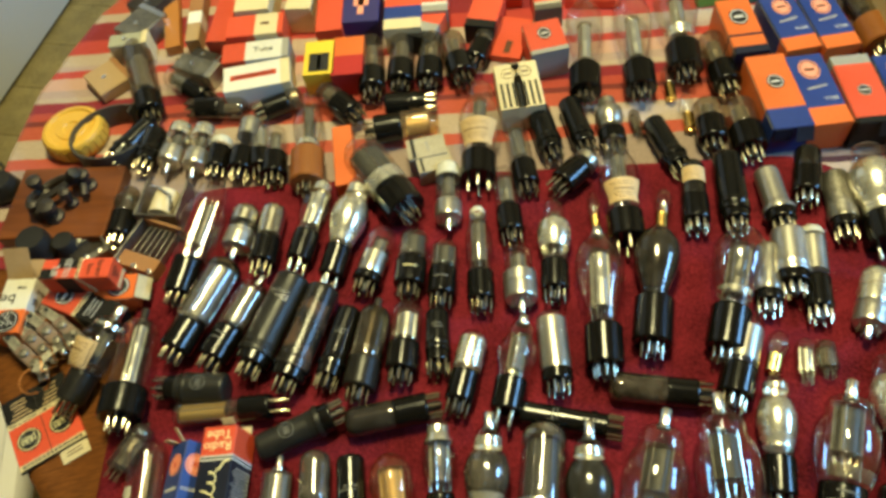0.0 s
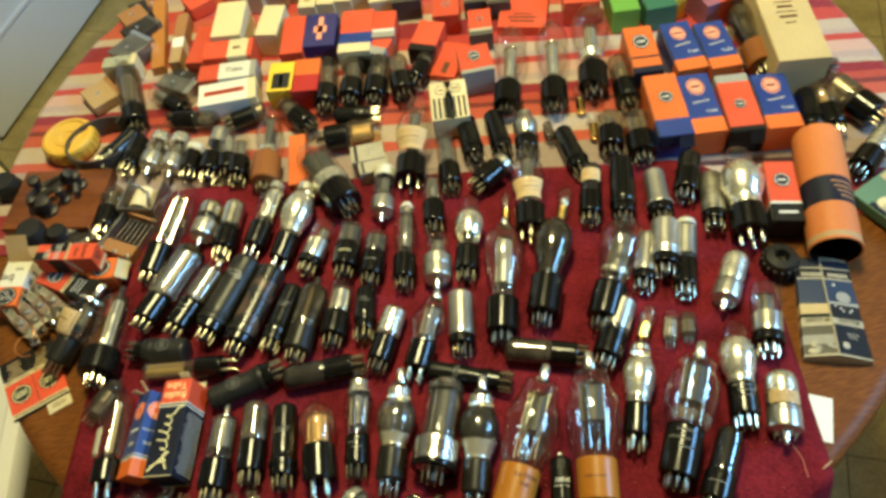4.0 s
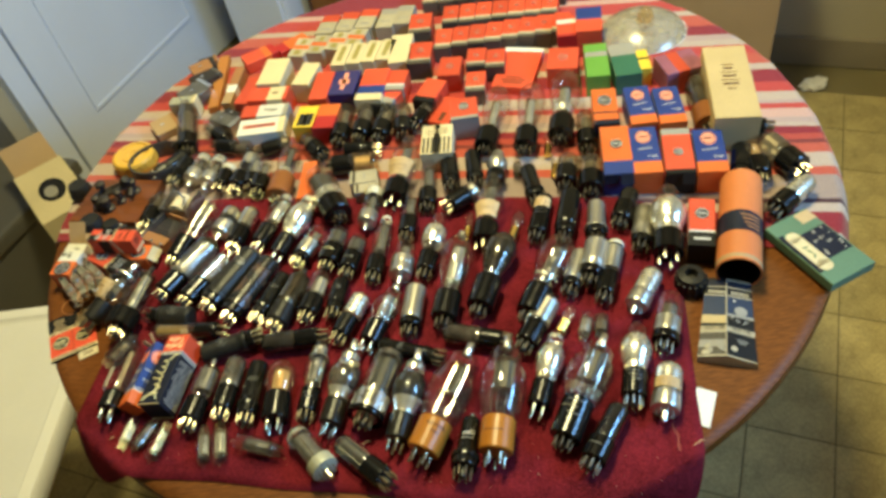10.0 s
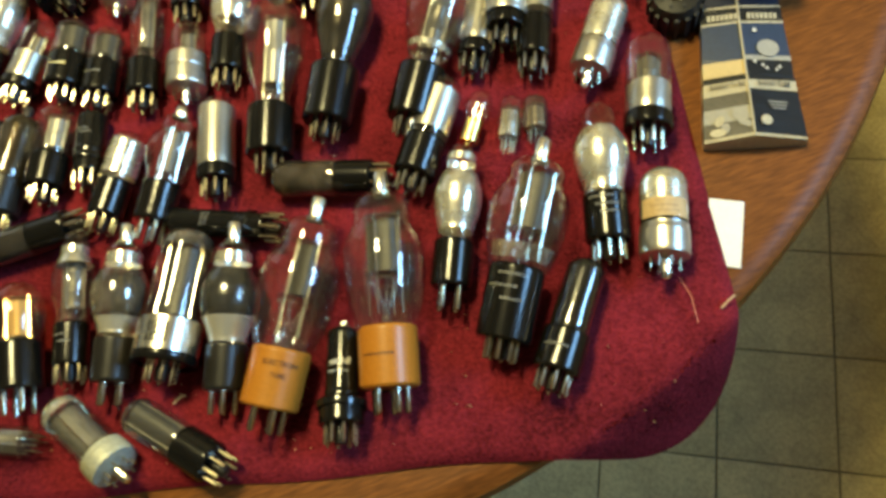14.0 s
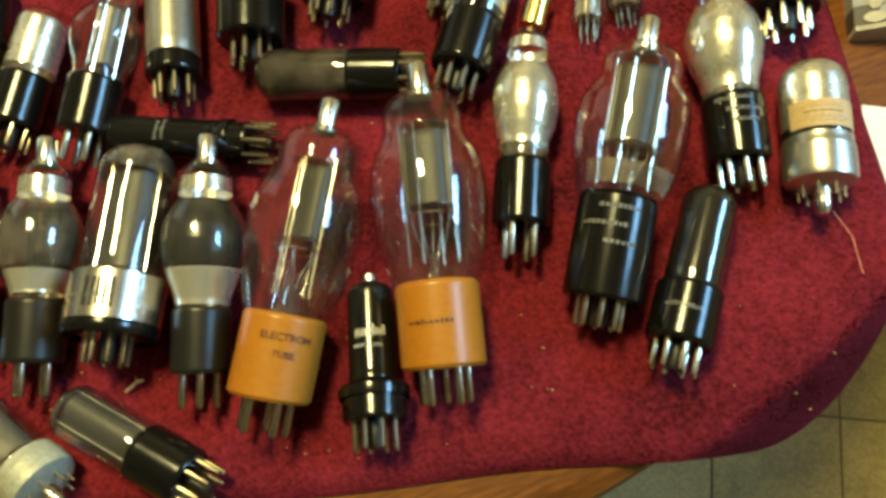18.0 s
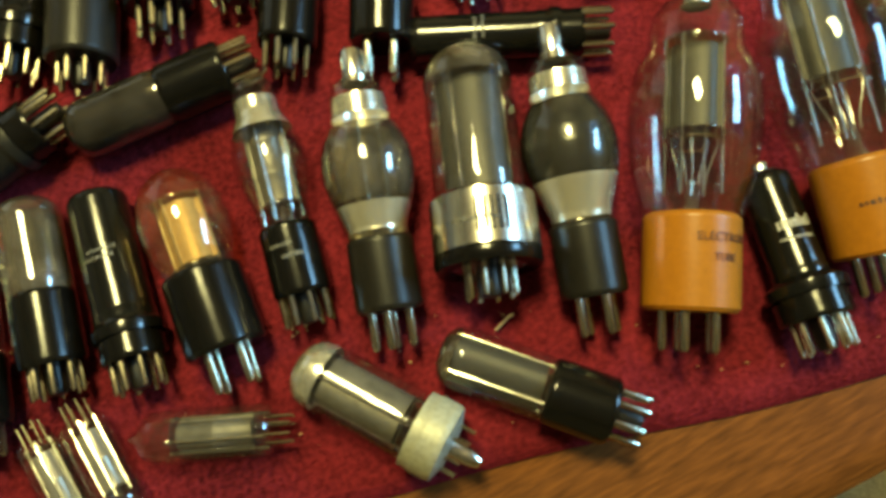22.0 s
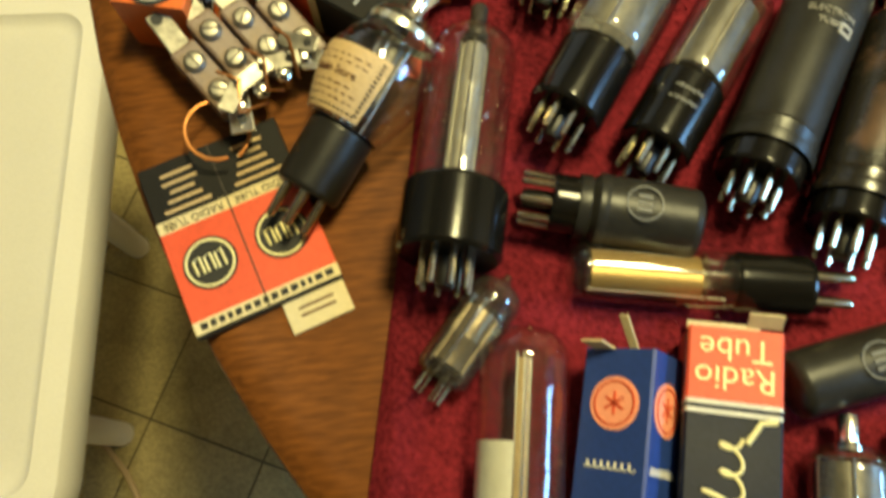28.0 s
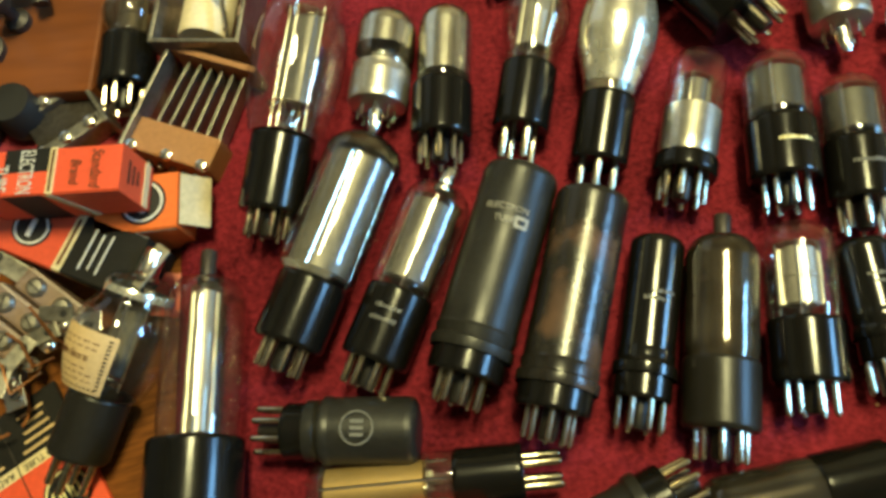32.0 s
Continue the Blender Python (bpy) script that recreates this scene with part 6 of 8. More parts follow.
carton('small red carton in the front file', (0.156, 0.711), (0.172, 0.767), CLOTH, 0.0268, 0.026, bands=[(0.14, FADED_CARD), (0.26, PALE_CARD), (1.0, RED_CARD)], emblem=(DEEP_RED, 0.62, 0.006, 0.8))
carton('small red carton in the front file', (0.183, 0.708), (0.200, 0.764), CLOTH, 0.0268, 0.026, bands=[(0.14, FADED_CARD), (0.26, PALE_CARD), (1.0, RED_CARD)], emblem=(DEEP_RED, 0.62, 0.006, 0.8))
carton('small red carton in the front file', (0.210, 0.705), (0.227, 0.761), CLOTH, 0.0268, 0.026, bands=[(0.14, FADED_CARD), (0.26, PALE_CARD), (1.0, RED_CARD)], emblem=(DEEP_RED, 0.62, 0.006, 0.8))
carton('small red carton in the front file', (0.237, 0.703), (0.255, 0.758), CLOTH, 0.0268, 0.026, bands=[(0.14, FADED_CARD), (0.26, PALE_CARD), (1.0, RED_CARD)], emblem=(DEEP_RED, 0.62, 0.006, 0.8))
carton('small red carton in the second file', (0.069, 0.793), (0.080, 0.849), CLOTH, 0.0268, 0.026, bands=[(0.14, FADED_CARD), (0.26, PALE_CARD), (1.0, RED_CARD)], emblem=(DEEP_RED, 0.62, 0.006, 0.8))
carton('small red carton in the second file', (0.097, 0.788), (0.109, 0.845), CLOTH, 0.0268, 0.026, bands=[(0.14, FADED_CARD), (0.26, PALE_CARD), (1.0, RED_CARD)], emblem=(DEEP_RED, 0.62, 0.006, 0.8))
carton('small red carton in the second file', (0.124, 0.784), (0.137, 0.840), CLOTH, 0.0268, 0.026, bands=[(0.14, FADED_CARD), (0.26, PALE_CARD), (1.0, RED_CARD)], emblem=(DEEP_RED, 0.62, 0.006, 0.8))
carton('small red carton in the second file', (0.152, 0.779), (0.165, 0.835), CLOTH, 0.0268, 0.026, bands=[(0.14, FADED_CARD), (0.26, PALE_CARD), (1.0, RED_CARD)], emblem=(DEEP_RED, 0.62, 0.006, 0.8))
carton('small red carton in the second file', (0.179, 0.775), (0.193, 0.831), CLOTH, 0.0268, 0.026, bands=[(0.14, FADED_CARD), (0.26, PALE_CARD), (1.0, RED_CARD)], emblem=(DEEP_RED, 0.62, 0.006, 0.8))
carton('small red carton in the second file', (0.206, 0.770), (0.221, 0.826), CLOTH, 0.0268, 0.026, bands=[(0.14, FADED_CARD), (0.26, PALE_CARD), (1.0, RED_CARD)], emblem=(DEEP_RED, 0.62, 0.006, 0.8))
carton('small red carton in the second file', (0.233, 0.766), (0.249, 0.821), CLOTH, 0.0268, 0.026, bands=[(0.14, FADED_CARD), (0.26, PALE_CARD), (1.0, RED_CARD)], emblem=(DEEP_RED, 0.62, 0.006, 0.8))
carton('small red carton in the rear file', (0.043, 0.872), (0.052, 0.930), CLOTH, 0.0268, 0.026, bands=[(0.14, FADED_CARD), (0.26, PALE_CARD), (1.0, RED_CARD)], emblem=(DEEP_RED, 0.62, 0.006, 0.8))
carton('small red carton in the rear file', (0.071, 0.866), (0.081, 0.924), CLOTH, 0.0268, 0.026, bands=[(0.14, FADED_CARD), (0.26, PALE_CARD), (1.0, RED_CARD)], emblem=(DEEP_RED, 0.62, 0.006, 0.8))
carton('small red carton in the rear file', (0.099, 0.861), (0.110, 0.918), CLOTH, 0.0268, 0.026, bands=[(0.14, FADED_CARD), (0.26, PALE_CARD), (1.0, RED_CARD)], emblem=(DEEP_RED, 0.62, 0.006, 0.8))
carton('small red carton in the rear file', (0.127, 0.855), (0.138, 0.912), CLOTH, 0.0268, 0.026, bands=[(0.14, FADED_CARD), (0.26, PALE_CARD), (1.0, RED_CARD)], emblem=(DEEP_RED, 0.62, 0.006, 0.8))
carton('small red carton in the rear file', (0.154, 0.849), (0.166, 0.906), CLOTH, 0.0268, 0.026, bands=[(0.14, FADED_CARD), (0.26, PALE_CARD), (1.0, RED_CARD)], emblem=(DEEP_RED, 0.62, 0.006, 0.8))
carton('small red carton in the rear file', (0.181, 0.844), (0.194, 0.900), CLOTH, 0.0268, 0.026, bands=[(0.14, FADED_CARD), (0.26, PALE_CARD), (1.0, RED_CARD)], emblem=(DEEP_RED, 0.62, 0.006, 0.8))
carton('small red carton in the rear file', (0.208, 0.838), (0.222, 0.894), CLOTH, 0.0268, 0.026, bands=[(0.14, FADED_CARD), (0.26, PALE_CARD), (1.0, RED_CARD)], emblem=(DEEP_RED, 0.62, 0.006, 0.8))
carton('small red carton in the rear file', (0.235, 0.832), (0.249, 0.889), CLOTH, 0.0268, 0.026, bands=[(0.14, FADED_CARD), (0.26, PALE_CARD), (1.0, RED_CARD)], emblem=(DEEP_RED, 0.62, 0.006, 0.8))
carton('small red carton in the rear file', (0.261, 0.827), (0.277, 0.883), CLOTH, 0.0268, 0.026, bands=[(0.14, FADED_CARD), (0.26, PALE_CARD), (1.0, RED_CARD)], emblem=(DEEP_RED, 0.62, 0.006, 0.8))
carton('pale carton with a red lid in a block', (-0.148, 0.834), (-0.130, 0.891), CLOTH, 0.032, 0.03, bands=[(0.62, PALE_CARD), (1.0, RED_CARD)], lines=((GREY_CARD, 0.2, 0.3, 0.5),))
carton('pale carton with a red lid in a block', (-0.114, 0.831), (-0.094, 0.888), CLOTH, 0.032, 0.03, bands=[(0.62, PALE_CARD), (1.0, RED_CARD)], lines=((GREY_CARD, 0.2, 0.3, 0.5),))
carton('pale carton with a red lid in a block', (-0.079, 0.828), (-0.059, 0.885), CLOTH, 0.032, 0.03, bands=[(0.62, PALE_CARD), (1.0, RED_CARD)], lines=((GREY_CARD, 0.2, 0.3, 0.5),))
carton('pale carton with faded red print', (-0.198, 0.782), (-0.178, 0.833), CLOTH, 0.03, 0.028, bands=[(0.4, PALE_CARD), (0.6, ORANGE_CARD), (1.0, PALE_CARD)], lines=((OLIVE, 0.1, 0.34, 0.4), (OLIVE, 0.66, 0.9, 0.3)))
carton('pale carton with faded red print', (-0.166, 0.781), (-0.146, 0.832), CLOTH, 0.03, 0.028, bands=[(0.4, PALE_CARD), (0.6, ORANGE_CARD), (1.0, PALE_CARD)], lines=((OLIVE, 0.1, 0.34, 0.4), (OLIVE, 0.66, 0.9, 0.3)))
carton('pale carton with faded red print', (-0.135, 0.781), (-0.113, 0.832), CLOTH, 0.03, 0.028, bands=[(0.4, PALE_CARD), (0.6, ORANGE_CARD), (1.0, PALE_CARD)], lines=((OLIVE, 0.1, 0.34, 0.4), (OLIVE, 0.66, 0.9, 0.3)))
carton('pale carton with faded red print', (-0.103, 0.781), (-0.081, 0.831), CLOTH, 0.03, 0.028, bands=[(0.4, PALE_CARD), (0.6, ORANGE_CARD), (1.0, PALE_CARD)], lines=((OLIVE, 0.1, 0.34, 0.4), (OLIVE, 0.66, 0.9, 0.3)))
carton('off white carton with grey print', (-0.043, 0.815), (-0.026, 0.873), CLOTH, 0.03, 0.03, bands=[(0.7, PALE_CARD), (1.0, GREY_CARD)], lines=((GREY_CARD, 0.3, 0.36, 0.6),))
carton('off white carton with grey print', (-0.013, 0.816), (0.004, 0.873), CLOTH, 0.03, 0.03, bands=[(0.7, PALE_CARD), (1.0, GREY_CARD)], lines=((GREY_CARD, 0.3, 0.36, 0.6),))
carton('narrow cream carton with an olive strip', (-0.126, 0.726), (-0.109, 0.784), CLOTH, 0.024, 0.03, bands=[(1.0, CREAM_CARD)], lines=((OLIVE, 0.2, 0.9, 0.34),))
carton('narrow cream carton with an olive strip', (-0.101, 0.723), (-0.083, 0.780), CLOTH, 0.024, 0.03, bands=[(1.0, CREAM_CARD)], lines=((OLIVE, 0.2, 0.9, 0.34),))
carton('narrow cream carton with an olive strip', (-0.077, 0.720), (-0.058, 0.777), CLOTH, 0.024, 0.03, bands=[(1.0, CREAM_CARD)], lines=((OLIVE, 0.2, 0.9, 0.34),))
carton('narrow cream carton with an olive strip', (-0.052, 0.717), (-0.033, 0.773), CLOTH, 0.024, 0.03, bands=[(1.0, CREAM_CARD)], lines=((OLIVE, 0.2, 0.9, 0.34),))
carton('plain cream carton lying flat', (-0.025, 0.699), (-0.012, 0.780), CLOTH, 0.036, 0.03, bands=[(1.0, CREAM_CARD)])
carton('tall cream carton lying flat', (-0.237, 0.695), (-0.221, 0.764), CLOTH, 0.04, 0.04, bands=[(1.0, CREAM_CARD)])
carton('narrow cream carton lying flat', (-0.186, 0.683), (-0.166, 0.740), CLOTH, 0.03, 0.035, bands=[(1.0, CREAM_CARD)])
carton('red and cream carton standing slantwise', (-0.158, 0.635), (-0.142, 0.706), CLOTH, 0.03, 0.034, bands=[(1.0, RED_CARD)])
carton('navy carton with a pink pattern', (-0.122, 0.636), (-0.106, 0.697), CLOTH, 0.042, 0.034, bands=[(1.0, INDIGO)], lines=((PINK_SPOT, 0.2, 0.9, 0.16), (PINK_SPOT, 0.42, 0.62, 0.4)))
carton('red blue and white carton lying flat', (-0.080, 0.608), (-0.059, 0.686), CLOTH, 0.042, 0.034, bands=[(0.2, CREAM_CARD), (0.45, BLUE_CARD), (1.0, RED_CARD)])
carton('red carton with a grey stripe', (-0.039, 0.627), (-0.025, 0.676), CLOTH, 0.03, 0.03, bands=[(0.2, GREY_CARD), (0.3, PRINT_WHITE), (1.0, RED_CARD)])
carton('long red carton lying aslant', (-0.284, 0.670), (-0.261, 0.738), CLOTH, 0.024, 0.03, bands=[(1.0, RED_CARD)])
carton('red and cream carton lying crosswise', (-0.267, 0.681), (-0.204, 0.667), CLOTH, 0.034, 0.036, bands=[(0.5, RED_CARD), (0.9, CREAM_CARD), (1.0, RED_CARD)], lines=((PRINT_BROWN, 0.6, 0.75, 0.12),))
carton('red carton with a white printed band', (-0.278, 0.646), (-0.205, 0.632), CLOTH, 0.03, 0.03, bands=[(0.35, RED_CARD), (0.9, WHITE_CARD), (1.0, GREY_CARD)], text=("Tube", 0.62, 0.011))
carton('white and red carton with black print', (-0.281, 0.604), (-0.209, 0.596), CLOTH, 0.038, 0.03, bands=[(0.86, WHITE_CARD), (1.0, CREAM_CARD)], lines=((RED_CARD, 0.1, 0.8, 0.2), (PRINT_BROWN, 0.15, 0.75, 0.06)))
carton('yellow and black carton lying flat', (-0.181, 0.576), (-0.169, 0.626), CLOTH, 0.034, 0.03, bands=[(1.0, YELLOW_CARD)], lines=((PRINT_BLACK, 0.08, 0.62, 0.66), (YELLOW_CARD, 0.14, 0.56, 0.12)))
carton('orange carton with red end', (-0.152, 0.565), (-0.138, 0.621), CLOTH, 0.034, 0.03, bands=[(0.5, DEEP_RED), (1.0, ORANGE_CARD)])
carton('flat red paper packet with print', (0.019, 0.552), (0.052, 0.606), CLOTH, 0.034, 0.008, bands=[(1.0, RED_CARD)], lines=((PRINT_BROWN, 0.1, 0.4, 0.2),))
carton('red carton with a round emblem and grey end', (0.058, 0.514), (0.062, 0.561), CLOTH, 0.04, 0.036, bands=[(0.12, GREY_CARD), (1.0, RED_CARD)], emblem=(PRINT_BLACK, 0.6, 0.009, 0.8))
carton('cream carton with narrow black stripes', (-0.000, 0.455), (0.010, 0.516), CLOTH, 0.027, 0.032, bands=[(1.0, CREAM_CARD)], stripes=(PRINT_BLACK, 0.03, 0.56, 4), emblem=(CREAM_CARD, 0.78, 0.0085, 0.9))
carton('cream carton with a black striped end', (0.017, 0.452), (0.027, 0.514), CLOTH, 0.027, 0.032, bands=[(1.0, CREAM_CARD)], stripes=(PRINT_BLACK, 0.03, 0.56, 4), emblem=(CREAM_CARD, 0.78, 0.0085, 0.9))
carton('small white carton with black letters', (-0.114, 0.446), (-0.076, 0.443), CLOTH, 0.026, 0.024, bands=[(1.0, PALE_CARD)], lines=((PRINT_BLACK, 0.1, 0.2, 0.96), (GREY_CARD, 0.5, 0.56, 0.5)))
carton('small cream carton lying flat', (-0.109, 0.427), (-0.075, 0.426), CLOTH, 0.024, 0.022, bands=[(1.0, PALE_CARD)], lines=((PRINT_BLACK, 0.1, 0.18, 0.96),))
carton('orange red strip of card', (-0.181, 0.428), (-0.171, 0.504), CLOTH, 0.02, 0.02, bands=[(1.0, ORANGE_CARD)])
carton('opened flat red carton', (0.138, 0.599), (0.179, 0.698), CLOTH, 0.062, 0.012, bands=[(0.9, RED_CARD), (1.0, PAPER_WHITE)], lines=((PRINT_BROWN, 0.1, 0.13, 0.5), (PRINT_BROWN, 0.17, 0.2, 0.6), (PRINT_BROWN, 0.24, 0.26, 0.4)))
carton('orange carton with a round emblem', (0.216, 0.590), (0.231, 0.643), CLOTH, 0.046, 0.034, bands=[(1.0, RED_CARD)], emblem=(DEEP_RED, 0.55, 0.01, 0.8))
carton('leaf green carton with a grey band', (0.262, 0.554), (0.277, 0.637), CLOTH, 0.034, 0.034, bands=[(0.6, GREEN_CARD), (0.75, GREY_CARD), (1.0, GREEN_CARD)])
carton('dark green carton with grey end', (0.304, 0.543), (0.312, 0.625), CLOTH, 0.038, 0.034, bands=[(0.62, DARK_GREEN), (1.0, GREY_CARD)])
carton('narrow yellow and black carton', (0.331, 0.555), (0.337, 0.604), CLOTH, 0.02, 0.03, bands=[(0.5, YELLOW_CARD), (0.6, PRINT_BLACK), (1.0, YELLOW_CARD)])
carton('mauve and red patterned carton', (0.351, 0.548), (0.407, 0.554), CLOTH, 0.05, 0.035, bands=[(0.3, PURPLE_CARD), (0.6, RED_CARD), (1.0, PURPLE_CARD)])
carton('red carton with white stripes', (0.241, 0.664), (0.252, 0.723), CLOTH, 0.03, 0.04, bands=[(0.1, DEEP_RED), (0.6, RED_CARD), (0.8, PRINT_WHITE), (1.0, RED_CARD)])
carton('red and blue carton lying flat', (0.274, 0.658), (0.290, 0.726), CLOTH, 0.04, 0.045, bands=[(0.5, RED_CARD), (1.0, BLUE_CARD)])
carton('red and grey carton lying aslant', (-0.065, 0.597), (-0.032, 0.641), CLOTH, 0.03, 0.026, bands=[(0.2, BLACK_CARD), (0.45, GREY_CARD), (1.0, RED_CARD)])
carton('red carton with black end lying aslant', (0.002, 0.589), (0.030, 0.637), CLOTH, 0.034, 0.026, bands=[(0.2, BLACK_CARD), (1.0, RED_CARD)])


# ---- things to the right of the towel ----
def card_tube(label, p, q, r):
    """A cardboard mailing tube lying open towards the front."""
    pose_, L = at(p, q, WOOD + r)
    root = thing("cardboard_tube", label, "cardboard tube", pose_)
    add_part("wall", turned([(0.0, r * 0.93), (0.0, r), (L * 0.985, r), (L, r * 0.97), (L, 0.0)], TUBE_CARD, 32), root)
    add_part("bore", turned([(0.0, r * 0.93), (L * 0.9, r * 0.92), (L * 0.9, 0.0)], BLACK_CARD, 32), root, "dark bore of the tube")
    add_part("band", turned([(L * 0.3, r * 1.004), (L * 0.52, r * 1.004)], NAVY_CARD, 32), root, "dark printed band")
    add_part("rim_tape", turned([(L * 0.02, r * 1.003), (L * 0.06, r * 1.003)], KRAFT, 32), root)
    for i in range(4):
        add_part("print_line", turned([(L * (0.34 + 0.04 * i), r * 1.008), (L * (0.355 + 0.04 * i), r * 1.008)], FIBRE, 8, wedge=(-0.9, -0.2 + 0.1 * i)), root)


card_tube("orange cardboard tube with a dark band lying open", (0.3165, 0.1625), (0.3725, 0.2985), 0.0245)


def letter_fit(root, text, size, width, m, material=None, shear=0.0):
    """Lettering squeezed or spread to a given width."""
    me = lettering(text, size, material or PRINT_BLACK, shear=shear)
    xs = [v.co.x for v in me.vertices]
    add_part("lettering", me, root, m=m @ Matrix.Diagonal((width / (max(xs) - min(xs)), 1, 1, 1)))


def folded_carton(label, p, q, w, ridge):
    """An empty carton squashed nearly flat: two printed faces meeting in a low ridge."""
    pose_, L = at(p, q, WOOD)
    root = thing("squashed_carton", label, "carton", pose_)
    bands = ((0.02, PALE_CARD, PALE_CARD), (0.11, BLACK_CARD, FADED_CARD), (0.2, BLACK_CARD, GREY_CARD), (0.29, BLACK_CARD, FADED_CARD), (0.31, BLACK_CARD, PALE_CARD), (0.37, PALE_CARD, PALE_CARD),
             (0.39, BLACK_CARD, BLACK_CARD), (0.41, BLACK_CARD, BLACK_CARD), (0.51, BLACK_CARD, MANILA), (0.54, GREY_CARD, SLATE_CARD), (0.77, SLATE_CARD, SLATE_CARD), (0.785, PALE_CARD, PALE_CARD), (0.88, BLACK_CARD, BLACK_CARD),
             (0.895, PALE_CARD, PALE_CARD), (0.97, NAVY_CARD, NAVY_CARD), (1.0, PALE_CARD, BLACK_CARD))
    mats, verts, faces, idx = [], [], [], []
    rnd = random.Random(8)

    def high(u):
        return 0.006 + ridge * (0.7 + 0.3 * math.sin(2 + 3 * u))

    for i, u in enumerate([0.0] + [b[0] for b in bands]):
        ww, hh = w * (1.0 - 0.2 * u) + rnd.uniform(-0.0006, 0.0006), high(u)
        verts += [(u * L, -ww / 2, 0.0), (u * L, -ww / 2, 0.007 + rnd.uniform(-0.0006, 0.0006)), (u * L, 0.002, hh), (u * L, ww / 2, 0.009 + rnd.uniform(-0.0006, 0.0006)), (u * L, ww / 2, 0.0)]
        if i:
            for m in bands[i - 1][1:]:
                if m not in mats:
                    mats.append(m)
            for k in range(4):
                faces.append((5 * i - 5 + k, 5 * i - 4 + k, 5 * i + 1 + k, 5 * i + k))
                idx.append(mats.index(bands[i - 1][1 if k < 2 else 2]))
    faces += [(0, 4, 3, 2, 1), tuple(len(verts) - 5 + i for i in range(5))]
    idx += [0, 0]
    add_part("printed_face", as_mesh("printed_face", verts, faces, mats, idx), root)

    def on_face(u, s, y):
        """A place on one of the two slopes; y from the ridge to the edge."""
        half, low = w * (0.5 - 0.1 * u), 0.009 if s > 0 else 0.007
        slope = math.atan2(high(u) - low, half)
        return Matrix.Translation((L * u, s * half * y, high(u) + (low - high(u)) * y + 0.0009)) @ Matrix.Rotation(-s * slope, 4, "X")

    turn = Matrix.Rotation(radians(-90), 4, "Z")
    for s in (-1, 1):
        letter_fit(root, "RADIO TUBE", 0.0048, w * 0.34, on_face(0.34, s, 0.5) @ turn)
        for i in range(7):
            add_part("print_mark", bar((0.0042, 0.002, 0.0002), PALE_CARD, 0), root, m=on_face(0.832, s, 0.16 + 0.11 * i) @ Matrix.Translation((-0.002, 0, 0)))
    add_part("printed_dome", disc(0.0062, GREY_CARD, 0.0068), root, "grey printed dome on a blue night sky", on_face(0.585, -1, 0.5))
    add_part("print_mark", disc(0.0013, PRINT_WHITE), root, m=on_face(0.71, -1, 0.25))
    for y in (0.15, 0.32, 0.4, 0.62, 0.7):
        add_part("print_mark", bar((0.002, 0.0014, 0.0002), PRINT_WHITE, 0), root, m=on_face(0.46 + 0.03 * math.sin(9 * y), -1, y))
    for i in range(3):
        add_part("print_line", bar((0.0008, w * (0.2 - 0.03 * i), 0.0002), GREY_CARD, 0), root, m=on_face(0.22 - 0.02 * i, -1, 0.5))
    add_part("crease", wire([(L * u, 0.002, high(u) + 0.0002) for u in (0.02, 0.15, 0.3, 0.45, 0.6, 0.75, 0.9, 0.99)], 0.0008, PALE_CARD, seg=5), root, "worn pale crease")
    for i in range(6):
        add_part("worn_patch", disc(rnd.uniform(0.003, 0.006), PALE_CARD if i % 2 else GREY_CARD, rnd.uniform(0.0015, 0.004), thick=0.0002), root, m=on_face(rnd.uniform(0.03, 0.26), 1 if i < 5 else -1, rnd.uniform(0.2, 0.8)) @ Matrix.Rotation(rnd.uniform(0, 3), 4, "Z"))


folded_carton("worn blue grey and cream carton squashed nearly flat", (0.2695, 0.066), (0.309, 0.168), 0.059, 0.011)


def green_box(p, q, w, t):
    pose_, L = at(p, q, CLOTH + 0.001)
    root = thing("flat_carton", "flat sea green carton with a cream pill shaped label", "carton", pose_)
    add_part("box", prism(L, w, t, [(1.0, TEAL_CARD)]), root)
    add_part("dark_panel", bar((L * 0.42, w * 0.6, 0.0004), NAVY_CARD, 0), root, "dark blue printed panel", Matrix.Translation((L * 0.5, w * 0.16, t)))
    add_part("edge_strip", bar((L * 0.62, w * 0.1, 0.0004), NAVY_CARD, 0), root, m=Matrix.Translation((L * 0.5, -w * 0.43, t)))
    pill = bar((L * 0.46, 0.017, 0.0004), CREAM_CARD, 0)
    add_part("label", pill, root, "cream pill shaped label", Matrix.Translation((L * 0.52, -w * 0.26, t + 0.0003)))
    for s in (-1, 1):
        add_part("label_end", disc(0.0085, CREAM_CARD, thick=0.0004), root, m=Matrix.Translation((L * (0.52 + 0.23 * s), -w * 0.26, t + 0.0003)))
    for k, x in enumerate((0.46, 0.53, 0.6)):
        add_part("label_mark", bar((0.006, 0.0022, 0.0003), TEAL_CARD, 0), root, m=Matrix.Translation((L * x, -w * 0.26, t + 0.0007)) @ Matrix.Rotation(radians(70 - 55 * k), 4, "Z"))
    add_part("paper_patch", bar((L * 0.16, w * 0.34, 0.0004), PAPER_TAN, 0), root, m=Matrix.Translation((L * 0.1, w * 0.32, t)))
    rnd = random.Random(5)
    for i in range(14):
        add_part("panel_speck", disc(rnd.uniform(0.001, 0.0028), GREY_CARD, rnd.uniform(0.001, 0.002)), root, m=Matrix.Translation((L * rnd.uniform(0.32, 0.68), w * rnd.uniform(-0.08, 0.42), t + 0.0003)))


green_box((0.401, 0.235), (0.435, 0.139), 0.06, 0.013)

